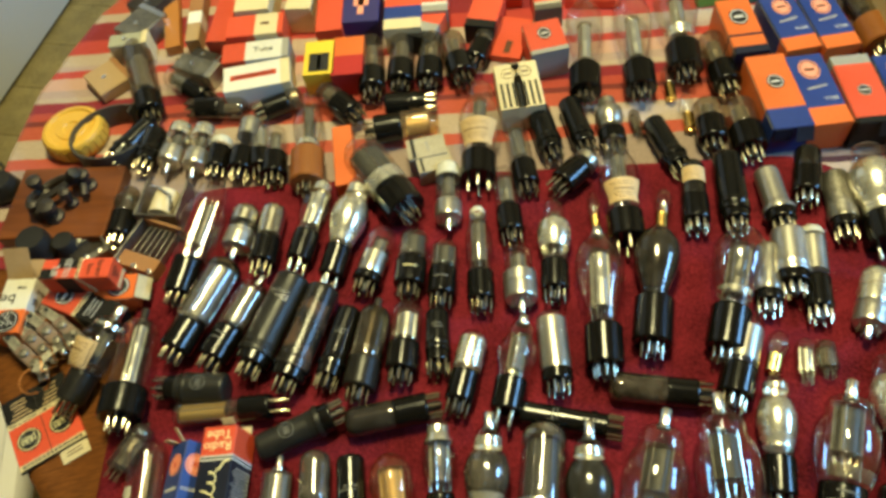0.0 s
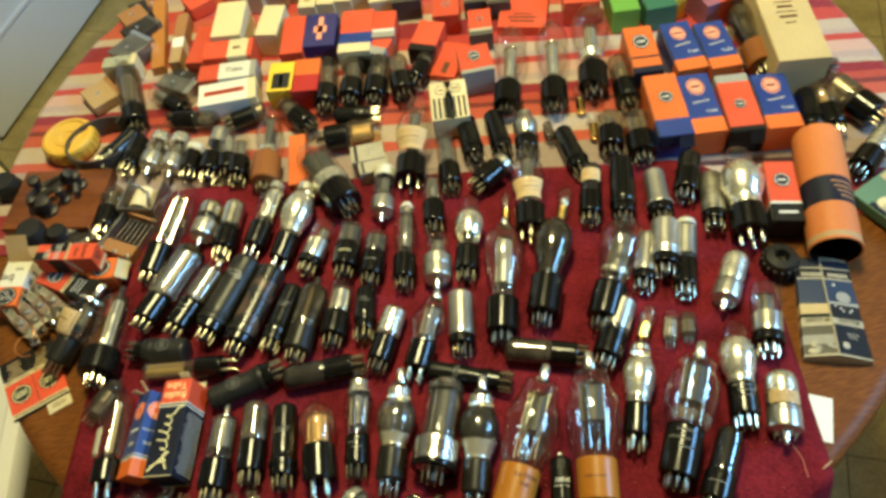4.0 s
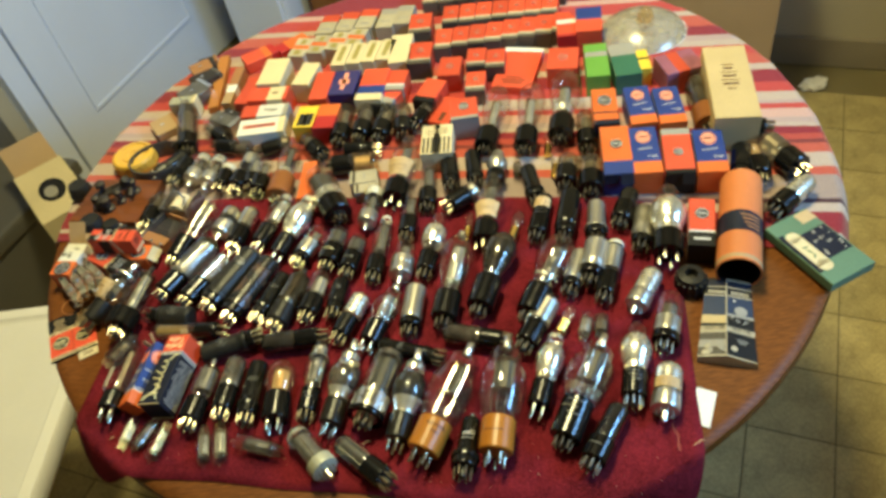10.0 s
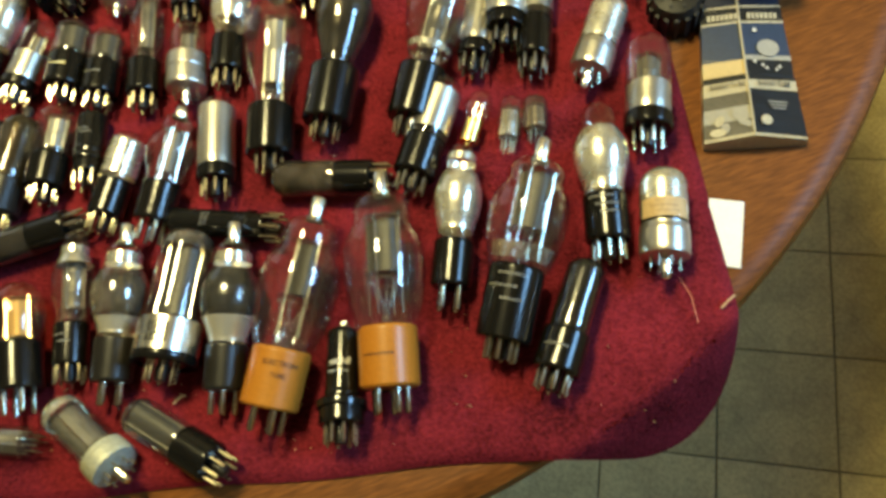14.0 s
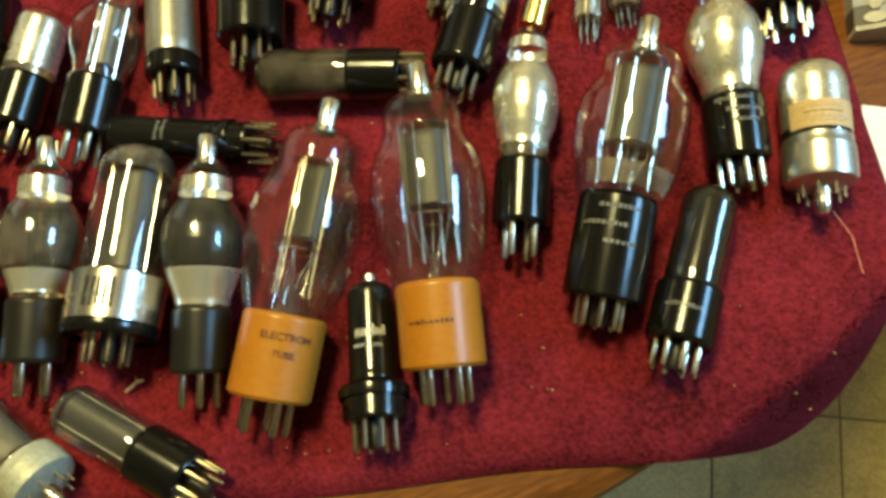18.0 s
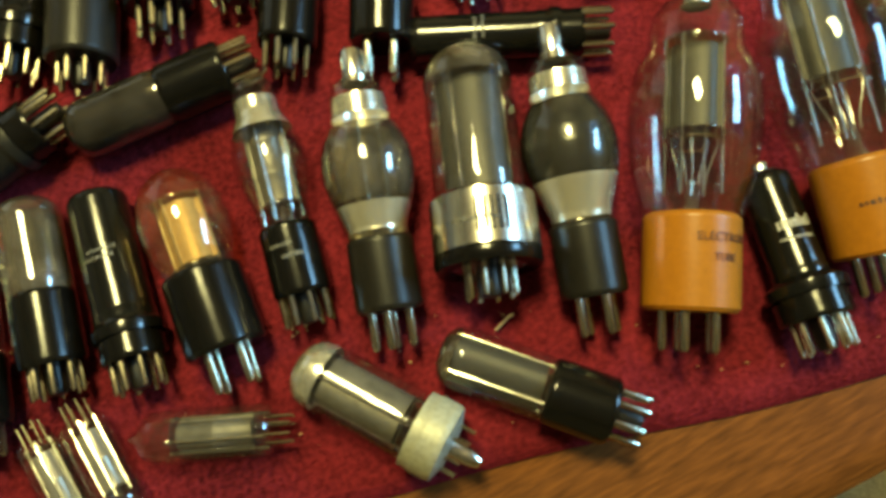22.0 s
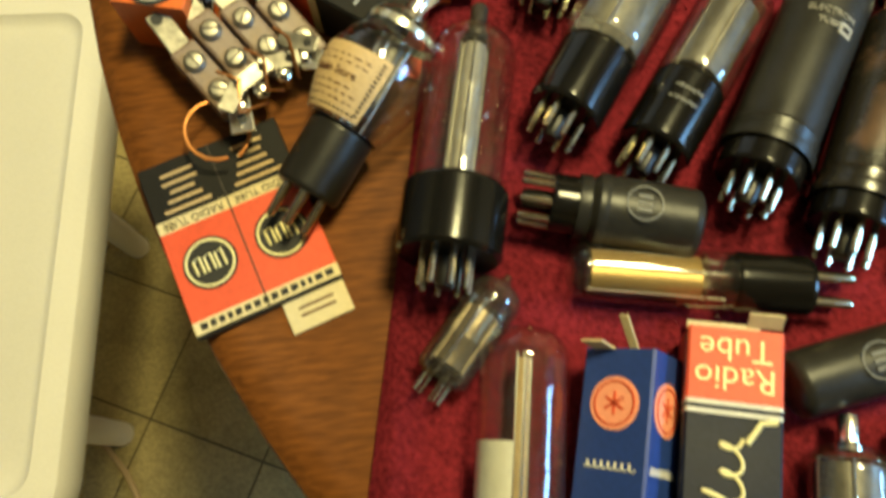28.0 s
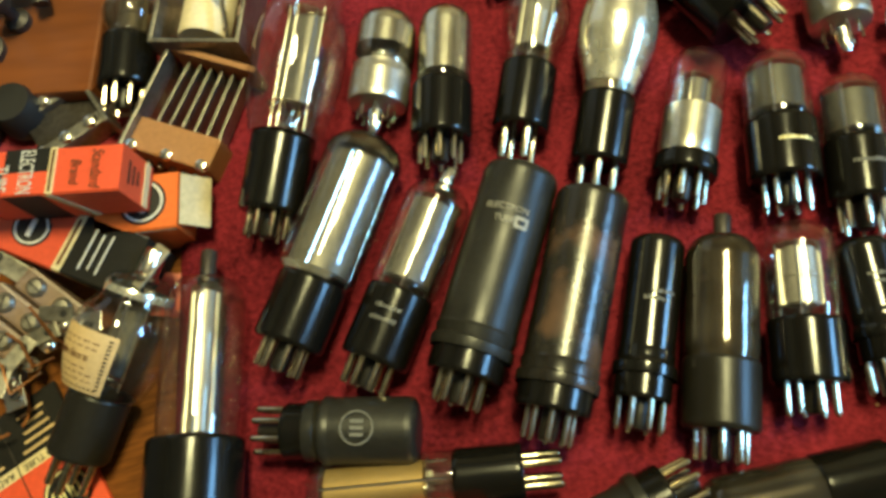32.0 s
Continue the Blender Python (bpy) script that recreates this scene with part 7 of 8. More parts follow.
slip = thing("paper_slip", "folded slip of white paper on the table", "paper", at((0.2277, -0.0012), (0.2486, 0.0362), WOOD)[0])
add_part("sheet", bar((0.042, 0.02, 0.0006), PAPER_WHITE, 0.0002), slip, m=Matrix.Translation((0.0214, 0.01, 0.001)) @ Matrix.Rotation(radians(4), 4, "X"))

sock = thing("tube_socket", "black moulded tube socket with ribbed rim", "socket", Matrix.Translation((*(0.268, 0.174), WOOD)))
up = Matrix.Rotation(radians(-90), 4, "Y")
add_part("body", turned([(0.0, 0.0), (0.0, 0.015), (0.004, 0.0165), (0.018, 0.0165), (0.024, 0.0145), (0.025, 0.007), (0.017, 0.005), (0.017, 0.0)], BAKE_DULL, 22), sock, m=up)
for i in range(16):
    add_part("rib", bar((0.003, 0.0032, 0.018), RUBBER, 0.0006), sock, m=Matrix.Rotation(2 * math.pi * i / 16, 4, "Z") @ Matrix.Translation((0.0166, 0, 0.001)))
for i in range(8):
    add_part("hole", disc(0.0014, PRINT_BLACK), sock, m=Matrix.Rotation(2 * math.pi * i / 8, 4, "Z") @ Matrix.Translation((0.0105, 0, 0.0249)))

bag = thing("blister_pack", "round clear plastic pack with an amber bulb inside", "plastic pack", Matrix.Translation((*(0.371, 0.698), CLOTH)))
dome = [(0.001, 0.068), (0.004, 0.066), (0.012, 0.058), (0.02, 0.044), (0.026, 0.03), (0.03, 0.014), (0.031, 0.001)]
add_part("film", turned(dome, PLASTIC_BAG, 40), bag, "frosted clear plastic film", up)
add_part("backing", disc(0.069, PAPER_WHITE, thick=0.001), bag)
add_part("bulb", turned(shape("globe", 0.006, 0.046, 0.014, 0.008), AMBER, 20), bag, m=Matrix.Translation((0, -0.01, 0.002)) @ up)
add_part("bulb_base", turned([(0.0, 0.0), (0.0, 0.008), (0.008, 0.008)], BRASS, 16), bag, m=Matrix.Translation((0, -0.01, 0.002)) @ up)

# ---- things to the left of the towel ----
def flattened_carton(p, q, w):
    """A flattened red and black carton lying on the table."""
    pose_, L = at(p, q, WOOD)
    root = thing("flattened_carton", "flattened red and black carton with round emblems", "carton", pose_)
    add_part("card", prism(L, w, 0.003, [(0.02, BLACK_CARD), (0.09, CREAM_CARD), (0.6, RED_CARD), (0.67, CREAM_CARD), (1.0, BLACK_CARD)], 0.0004), root)
    for y in (-0.25, 0.25):
        e = Matrix.Translation((L * 0.36, y * w, 0.003))
        mark = add_part("emblem", disc(0.0105, PRINT_BLACK), root, "round black emblem", e)
        add_part("emblem_ring", ring(0.0087, 0.0095, PRINT_YELLOW), mark, m=Matrix.Translation((0, 0, 0.0003)))
        for k in (-1, 0, 1):
            add_part("emblem_stroke", wire([(-0.0034, 0.0043 * k - 0.0013, 0.0006), (0.0034, 0.0043 * k - 0.0009, 0.0006), (0.0026, 0.0043 * k + 0.0017, 0.0006), (-0.0034, 0.0043 * k + 0.0013, 0.0006)], 0.0005, PRINT_YELLOW, seg=4), mark)
    rnd = random.Random(2)
    for y in (-0.25, 0.25):
        add_part("lettering", lettering("RADIO TUBE", 0.0042, PRINT_BLACK), root, m=Matrix.Translation((L * 0.634, y * w, 0.0032)) @ Matrix.Rotation(radians(90), 4, "Z"))
    for x in (0.055,):
        y = -w * 0.46
        while y < w * 0.45:
            n = rnd.uniform(0.0016, 0.0032)
            add_part("print_mark", bar((0.0026, n, 0.0002), PRINT_BLACK, 0), root, m=Matrix.Translation((L * x, y + n / 2, 0.003)))
            y += n + 0.0011
    for r in range(5):
        for c, y in enumerate((-0.25, 0.25)):
            n = rnd.uniform(0.4, 0.8) * w * 0.42
            add_part("print_line", bar((0.0012, n, 0.0002), PAPER_TAN, 0), root, m=Matrix.Translation((L * (0.71 + 0.052 * r), y * w, 0.003)))
    add_part("centre_crease", bar((L, 0.0006, 0.0003), DARK_IRON, 0), root, m=Matrix.Translation((L / 2, 0.0, 0.0029)))
    add_part("end_tab", bar((0.013, w * 0.42, 0.001), CREAM_CARD, 0.0003), root, "cream end tab", Matrix.Translation((-0.006, -w * 0.28, 0.0005)))
    for k in (0, 1):
        add_part("print_line", bar((0.001, w * 0.24, 0.0002), PRINT_BROWN, 0), root, m=Matrix.Translation((-0.007 + 0.003 * k, -w * 0.28, 0.0015)))


flattened_carton((-0.4729, 0.2452), (-0.4949, 0.3145), 0.0575)


def orange_white_carton(p, q, w, h):
    root = carton("opened orange and white carton with torn brown flaps", p, q, WOOD, w, h, [(0.42, ORANGE_CARD), (1.0, WHITE_CARD)])
    L = (Vector(q) - Vector(p)).length
    for e in (Matrix.Translation((L * 0.2, 0, h)), Matrix.Translation((L * 0.22, -w / 2, h * 0.5)) @ Matrix.Rotation(radians(90), 4, "X")):
        mark = add_part("emblem", disc(0.0115, PRINT_BLACK), root, "round black emblem with white scrolls", e)
        add_part("emblem_ring", ring(0.009, 0.0096, PRINT_WHITE), mark, m=Matrix.Translation((0, 0, 0.0003)))
        for k in range(3):
            a = 2.1 * k
            add_part("emblem_scroll", wire([(0.0045 * math.cos(a) + 0.0022 * math.cos(a + t), 0.0045 * math.sin(a) + 0.0022 * math.sin(a + t), 0.0006) for t in (0, 0.8, 1.6, 2.4, 3.2, 4.0, 4.8)], 0.0005, PRINT_WHITE, seg=4), mark)
    turn = Matrix.Rotation(radians(90), 4, "Z")
    letter_fit(root, "be", 0.015, 0.014, Matrix.Translation((L * 0.62, 0.0065, h + 0.0002)) @ turn)
    letter_fit(root, "onic", 0.006, 0.009, Matrix.Translation((L * 0.82, -0.004, h + 0.0002)) @ turn, shear=0.3)
    side = Matrix.Translation((L * 0.6, -w / 2 - 0.0002, h * 0.56)) @ Matrix.Rotation(radians(90), 4, "X") @ turn
    letter_fit(root, "Tu", 0.015, 0.014, side)
    letter_fit(root, "Electr", 0.006, 0.014, Matrix.Translation((L * 0.22, 0, 0)) @ side, shear=0.3)
    for s, a, n in ((0.3, 48, 0.03), (-0.25, 20, 0.026)):
        add_part("torn_flap", bar((n, w * 0.86, 0.0008), KRAFT, 0.0002), root, "torn brown card flap", Matrix.Translation((L, 0.0, h * (0.98 if s > 0 else 0.5))) @ Matrix.Rotation(radians(-a), 4, "Y") @ Matrix.Translation((n / 2, 0, 0)))


orange_white_carton((-0.508, 0.362), (-0.493, 0.4157), 0.029, 0.03)


def checked_carton(p, q, w, h, z):
    root = carton("red and black checked carton with white letters", p, q, z, w, h, [(1.0, RED_CARD)])
    L = (Vector(q) - Vector(p)).length
    for x0, x1, y in ((0.0, 0.22, -0.25), (0.22, 0.52, 0.25)):
        add_part("black_panel", bar(((x1 - x0) * L, w * 0.5, 0.0003), BLACK_CARD, 0), root, "black printed panel", Matrix.Translation(((x0 + x1) / 2 * L, y * w, h)))
    add_part("side_panel", bar((0.26 * L, h * 0.98, 0.0003), BLACK_CARD, 0), root, m=Matrix.Translation((0.36 * L, -w / 2, h / 2)) @ Matrix.Rotation(radians(90), 4, "X"))
    add_part("white_band", bar((0.045 * L, w, 0.0004), CREAM_CARD, 0), root, m=Matrix.Translation((0.545 * L, 0, h)))
    add_part("white_band", bar((0.045 * L, h, 0.0004), CREAM_CARD, 0), root, m=Matrix.Translation((0.6 * L, -w / 2, h / 2)) @ Matrix.Rotation(radians(90), 4, "X") @ Matrix.Rotation(radians(20), 4, "Z"))
    turn = Matrix.Rotation(radians(-90), 4, "Z")
    letter_fit(root, "TUBE", 0.009, w * 0.56, Matrix.Translation((0.2 * L, -w * 0.12, h + 0.0004)) @ turn, PRINT_WHITE)
    letter_fit(root, "ELECTRON", 0.009, w * 0.92, Matrix.Translation((0.37 * L, 0, h + 0.0004)) @ turn, PRINT_WHITE)
    letter_fit(root, "Standard", 0.0068, w * 0.84, Matrix.Translation((0.84 * L, 0, h + 0.0004)) @ turn, PRINT_BROWN, 0.25)
    letter_fit(root, "Brand", 0.0062, w * 0.55, Matrix.Translation((0.7 * L, -w * 0.05, h + 0.0004)) @ turn, PRINT_BROWN, 0.25)
    add_part("print_line", bar((0.0012, w * 0.9, 0.0002), PRINT_BROWN, 0), root, m=Matrix.Translation((0.545 * L, 0, h + 0.0004)))
    for k in range(3):
        add_part("print_line", bar((0.0012, w * (0.5 - 0.1 * k), 0.0002), PRINT_BLACK, 0), root, m=Matrix.Translation((L + 0.0001, 0, h * (0.75 - 0.14 * k))) @ Matrix.Rotation(radians(90), 4, "Y"))
    add_part("end_edge", bar((0.0004, w * 0.96, 0.004), CREAM_CARD, 0), root, m=Matrix.Translation((L + 0.0002, 0, h * 0.1)))
    return root


torn = carton("red and black carton with a cream band and emblem", (-0.4675, 0.3958), (-0.412, 0.3514), WOOD, 0.027, 0.027,
       [(0.5, RED_CARD), (0.56, CREAM_CARD), (1.0, BLACK_CARD)], emblem=(PRINT_BLACK, 0.25, 0.0095, 0.9), lines=((PRINT_WHITE, 0.66, 0.67, 0.7), (PRINT_WHITE, 0.72, 0.73, 0.6), (PRINT_WHITE, 0.78, 0.79, 0.66), (PRINT_BROWN, 0.52, 0.54, 0.8)))
for name_, m_, y_, z_, n_, a_, r_ in (("torn_flap", RED_CARD, -0.006, 0.004, 0.02, -18, 20), ("torn_flap", GREY_CARD, 0.004, 0.022, 0.014, 34, -14), ("torn_flap", BLACK_CARD, 0.0, 0.026, 0.006, -30, 0)):
    add_part(name_, bar((n_, 0.02, 0.0007), m_, 0.0002), torn, m=Matrix.Translation((0.0708, y_, z_)) @ Matrix.Rotation(radians(r_), 4, "Z") @ Matrix.Rotation(radians(-a_), 4, "Y") @ Matrix.Translation((n_ / 2, 0, 0)))
# the white flap takes PALE_CARD: the shade on it is put into the colour
carton("orange carton with a black emblem and white flap", (-0.3885, 0.3760), (-0.4245, 0.3840), WOOD, 0.026, 0.027,
       [(1.0, ORANGE_CARD)], emblem=(PRINT_BLACK, 0.42, 0.0105, 1.0), flap=(PALE_CARD, 40, 1))
checked_carton((-0.4605, 0.4008), (-0.3985, 0.3831), 0.0205, 0.025, WOOD + 0.0285)


def terminal_block(p, q):
    """Screw terminal strips of brown fibre with bent metal tags."""
    pose_, L = at(p, q, WOOD + 0.004)
    root = thing("terminal_block", "brown screw terminal block with bent metal tags", "terminal block", Matrix.Translation((0, 0, 0.014)) @ pose_ @ Matrix.Rotation(0.24, 4, "Y"))
    for k, o in enumerate((0.006, 0.0, 0.004, 0.01)):
        y = -0.0192 + 0.0128 * k
        add_part("strip", bar((L * 0.4, 0.0085, 0.0016), OLD_STEEL, 0.0006), root, "dull metal strip with a hole", Matrix.Translation((L * 0.32 + o, y, 0.0095)) @ Matrix.Rotation(radians(4 * k - 5), 4, "Z"))
        add_part("tag_hole", disc(0.0024, PRINT_BLACK, thick=0.0002), root, m=Matrix.Translation((L * 0.17 + o, y, 0.0112)))
        add_part("block", bar((L * 0.52, 0.0115, 0.0115), surface_brown(), 0.0015), root, "mottled brown moulded block", Matrix.Translation((L * 0.66 + o, y, 0.0)))
        for i in range(2):
            x = L * (0.54 + 0.24 * i) + o
            screw = add_part("screw", turned([(0.0, 0.0042), (0.0012, 0.0044), (0.0028, 0.003), (0.0032, 0.0)], OLD_STEEL, 14), root, m=Matrix.Translation((x, y, 0.011)) @ up)
            add_part("screw_slot", bar((0.0003, 0.0008, 0.006), DARK_IRON, 0), screw, m=Matrix.Translation((0.0032, 0, 0)) @ Matrix.Rotation(0.7 * i + k, 4, "X") @ Matrix.Translation((0, 0, -0.003)))
        if k in (0, 3):
            add_part("end_tag", bar((0.017, 0.009, 0.001), CHROME, 0.0003), root, m=Matrix.Translation((L * 0.98 + o, y, 0.012)) @ Matrix.Rotation(radians(-12), 4, "Y") @ Matrix.Rotation(radians(25 * k - 30), 4, "Z"))
            add_part("tag_hole", disc(0.002, PRINT_BLACK, thick=0.0002), root, m=Matrix.Translation((L * 1.02 + o, y + (0.001 if k else -0.001), 0.0142)))
    for k in range(4):
        tag = add_part("bracket", bar((0.016, 0.0065, 0.0011), OLD_STEEL, 0.0003), root, m=Matrix.Translation((L * (0.96 + 0.03 * (k % 2)), 0.016 - 0.011 * k, 0.0135 + 0.0012 * k)) @ Matrix.Rotation(radians(35 + 28 * k), 4, "Z") @ Matrix.Rotation(radians(-14 + 9 * k), 4, "Y"))
        add_part("tag_hole", disc(0.0016, PRINT_BLACK, thick=0.0002), tag, m=Matrix.Translation((0.004, 0, 0.0011)))
        add_part("nut", turned([(0.0, 0.0036), (0.003, 0.0036), (0.0034, 0.003), (0.005, 0.0018), (0.0055, 0.0)], CHROME, 6), root, m=Matrix.Translation((L * 1.05, 0.014 - 0.0105 * k, 0.009)) @ up)
    for k in range(3):
        add_part("lead", wire([(L * 0.8, -0.016 + 0.014 * k, 0.016), (L * 0.95, -0.012 + 0.012 * k, 0.02 + 0.002 * k), (L * 1.1, -0.02 + 0.014 * k, 0.017), (L * 1.12, -0.008 + 0.008 * k, 0.008)], 0.0007, COPPER_WIRE), root)
    add_part("wire_loop", wire([(L * 1.06 + 0.012 * math.cos(0.35 * i), -0.03 + 0.012 * math.sin(0.35 * i), 0.006 + 0.0003 * i) for i in range(18)], 0.0007, COPPER_WIRE), root)
    add_part("wire_loop", wire([(-0.004 - 0.01 * math.sin(0.3 * i), -0.02 + 0.003 * i, 0.002 + 0.0015 * math.sin(0.4 * i)) for i in range(9)], 0.0009, RED_CARD), root, "red insulated wire")


def surface_brown(store=[]):
    if not store:
        store.append(surface("mottled brown bakelite", (0.2, 0.13, 0.09), 0.45, vary=0.4, wear=50))
    return store[0]


terminal_block((-0.5009, 0.3847), (-0.4658, 0.3365))


def contact_stack(p, q):
    """A leaf contact stack: steel frame, fibre block and thin springs."""
    pose_, L = at(p, q, WOOD + 0.001)
    root = thing("contact_stack", "steel leaf contact stack with a brown fibre block", "relay part", pose_)
    add_part("frame_plate", bar((L * 1.3, 0.0016, 0.024), OLD_STEEL, 0.0004), root, m=Matrix.Translation((L * 0.5, 0.022, 0.0)))
    add_part("fibre_block", bar((L * 0.34, 0.042, 0.018), FIBRE, 0.001), root, "brown fibre block", Matrix.Translation((L * 0.16, 0.0, 0.002)))
    for i in range(6):
        y = -0.017 + 0.0062 * i
        add_part("leaf_spring", bar((L * 0.75, 0.0011, 0.009), OLD_STEEL, 0.0002), root, m=Matrix.Translation((L * 0.66, y, 0.008)) @ Matrix.Rotation(radians(3 - i), 4, "Z"))
        add_part("solder_tag", turned([(0.0, 0.0), (0.001, 0.0018), (0.006, 0.0015)], OLD_STEEL, 8), root, m=Matrix.Translation((-L * 0.08, y, 0.009)))
    for i in range(3):
        add_part("rivet", turned([(0.0, 0.003), (0.002, 0.0026), (0.003, 0.0)], CHROME, 10), root, m=Matrix.Translation((L * 0.02, -0.018 + 0.018 * i, 0.02)) @ up)
    add_part("end_board", bar((0.003, 0.046, 0.022), FIBRE, 0.0004), root, m=Matrix.Translation((L * 1.08, 0.0, 0.001)))


contact_stack((-0.392, 0.4005), (-0.3636, 0.4384))


def coil_frame(p, q):
    pose_, L = at(p, q, CLOTH + 0.001)
    root = thing("relay_coil", "cream wound coil in an open steel frame", "relay", pose_)
    for s in (-1, 1):
        add_part("frame_side", bar((L, 0.0018, 0.026), OLD_STEEL, 0.0004), root, m=Matrix.Translation((L / 2, s * 0.021, 0.0)))
    add_part("frame_end", bar((0.002, 0.044, 0.026), OLD_STEEL, 0.0004), root, m=Matrix.Translation((0.0, 0, 0)))
    add_part("coil", turned([(0.006, 0.0), (0.006, 0.012), (0.0075, 0.0125), (L * 0.72, 0.0125), (L * 0.74, 0.012), (L * 0.74, 0.0)], ROPE, 20), root, "cream cotton covered winding", Matrix.Translation((0, 0, 0.0145)))
    add_part("armature", wire([(0.004, -0.016, 0.028), (0.02, -0.012, 0.03), (0.03, 0.004, 0.029), (0.033, 0.014, 0.027)], 0.0013, CHROME), root)


coil_frame((-0.366, 0.449), (-0.350, 0.490))


def tag_strip(p, q):
    pose_, L = at(p, q, WOOD + 0.001)
    root = thing("tag_strip", "dull metal tag strip with round rivets", "terminal strip", pose_)
    add_part("channel", bar((L, 0.026, 0.01), DARK_IRON, 0.001), root)
    root.matrix_basis = root.matrix_basis @ Matrix.Translation((L / 2, 0, 0))
    for s in (-1, 1):
        add_part("rail", bar((L, 0.007, 0.014), OLD_STEEL, 0.001), root, m=Matrix.Translation((0, s * 0.0125, 0.0)))
        for i in range(3):
            add_part("rivet", turned([(0.0, 0.0034), (0.002, 0.003), (0.0034, 0.0)], CHROME, 12), root, m=Matrix.Translation((-L * 0.45 + 0.013 * i, s * 0.0125, 0.0138)) @ up)
        add_part("rail_hole", disc(0.0018, PRINT_BLACK), root, m=Matrix.Translation((L * 0.36, s * 0.0125, 0.0141)))
    add_part("end_plate", bar((0.002, 0.04, 0.018), OLD_STEEL, 0.0004), root, m=Matrix.Translation((L * 0.5, 0, 0)))


tag_strip((-0.457, 0.4385), (-0.4235, 0.450))

for label, c, r, hh in (("round black rubber knob", (-0.488, 0.4625), 0.017, 0.026), ("small black knob with a pale rim", (-0.4605, 0.4560), 0.0125, 0.018), ("dark grey round knob", (-0.530, 0.556), 0.017, 0.02)):
    k = thing("control_knob", label + " lying on the table", "knob", Matrix.Translation((*c, 0.754)), "loose control knobs")
    add_part("body", turned([(0.0, 0.0), (0.0, r), (hh * 0.2, r * 1.02), (hh * 0.8, r * 0.9), (hh, r * 0.8), (hh, 0.0)], RUBBER, 24), k, m=up)
    add_part("rim", turned([(hh * 0.12, r * 1.03), (hh * 0.2, r * 1.05), (hh * 0.26, r * 1.02)], DARK_IRON, 24), k, m=up)


def switch_board(p, q, w):
    """A varnished board with an old cast switch and its terminals."""
    pose_, L = at(p, q, CLOTH)
    root = thing("switch_board", "reddish wooden board with dark iron switch parts", "switch board", pose_)
    add_part("board", bar((L, w, 0.016), WOOD_RED, 0.002), root, m=Matrix.Translation((L / 2, 0, 0)))
    z = 0.016
    arc = [(L * 0.5 + 0.028 * math.cos(a), 0.024 * math.sin(a), z + 0.008 + 0.004 * math.sin(2 * a)) for a in [0.35 * i for i in range(15)]]
    add_part("curved_arm", wire(arc, 0.0042, DARK_IRON, seg=8), root, "curved dark iron arm")
    for i, (x, y, s) in enumerate(((0.28, 0.012, 0.008), (0.5, -0.02, 0.009), (0.72, 0.018, 0.0075), (0.62, -0.004, 0.006), (0.36, -0.018, 0.006))):
        add_part("post", turned([(0.0, s), (0.004, s * 1.05), (0.006, s * 0.55), (0.014, s * 0.5), (0.015, s * 0.9), (0.021, s * 0.95), (0.023, s * 0.4), (0.023, 0)], DARK_IRON, 14), root, m=Matrix.Translation((x * L, y, z)) @ up)
    add_part("lever", bar((0.045, 0.008, 0.004), DARK_IRON, 0.001), root, m=Matrix.Translation((L * 0.5, 0.002, z + 0.012)) @ Matrix.Rotation(radians(35), 4, "Z") @ Matrix.Rotation(radians(-9), 4, "Y"))
    add_part("grip", turned([(0.0, 0.0), (0.001, 0.006), (0.008, 0.0075), (0.016, 0.006), (0.018, 0.0)], RUBBER, 14), root, m=Matrix.Translation((L * 0.62, 0.014, z + 0.016)) @ Matrix.Rotation(radians(-50), 4, "Y"))


switch_board((-0.515, 0.5235), (-0.4085, 0.491), 0.088)

cap = thing("yellow_cap", "round yellow plastic cap with raised rings", "lid", Matrix.Translation((*(-0.452, 0.604), CLOTH)))
add_part("body", turned([(0.0, 0.0), (0.0, 0.031), (0.003, 0.033), (0.018, 0.033), (0.021, 0.031), (0.022, 0.027), (0.0195, 0.025), (0.0195, 0.017), (0.021, 0.016), (0.021, 0.009), (0.0195, 0.008), (0.0195, 0.0)], YELLOW_PLASTIC, 36), cap, m=up)
for i in range(24):
    add_part("grip_rib", bar((0.0015, 0.003, 0.014), YELLOW_PLASTIC, 0.0004), cap, m=Matrix.Rotation(2 * math.pi * i / 24, 4, "Z") @ Matrix.Translation((0.0332, 0, 0.003)))

loop = thing("leather_strap", "dark leather strap curled into a loop", "strap", Matrix.Translation((*(-0.407, 0.578), CLOTH)))
n_, pts_, f_ = 30, [], []
for i in range(n_ + 1):
    a = radians(60 + 250 * i / n_)
    for rr_, z_ in ((0.042, 0.0), (0.042, 0.026), (0.0445, 0.026), (0.0445, 0.0)):
        pts_.append((rr_ * math.cos(a), rr_ * 0.85 * math.sin(a), z_))
for i in range(n_):
    f_ += [(4 * i + k, 4 * i + (k + 1) % 4, 4 * i + 4 + (k + 1) % 4, 4 * i + 4 + k) for k in range(4)]
f_ += [(0, 1, 2, 3), tuple(4 * n_ + k for k in (3, 2, 1, 0))]
add_part("band", as_mesh("band", pts_, f_, [surface("dark grey leather", (0.055, 0.05, 0.042), 0.5, vary=0.3)], smooth=40), loop)
add_part("buckle", bar((0.014, 0.003, 0.022), DARK_IRON, 0.0006), loop, m=Matrix.Translation((0.021, 0.03, 0.002)) @ Matrix.Rotation(radians(60), 4, "Z"))


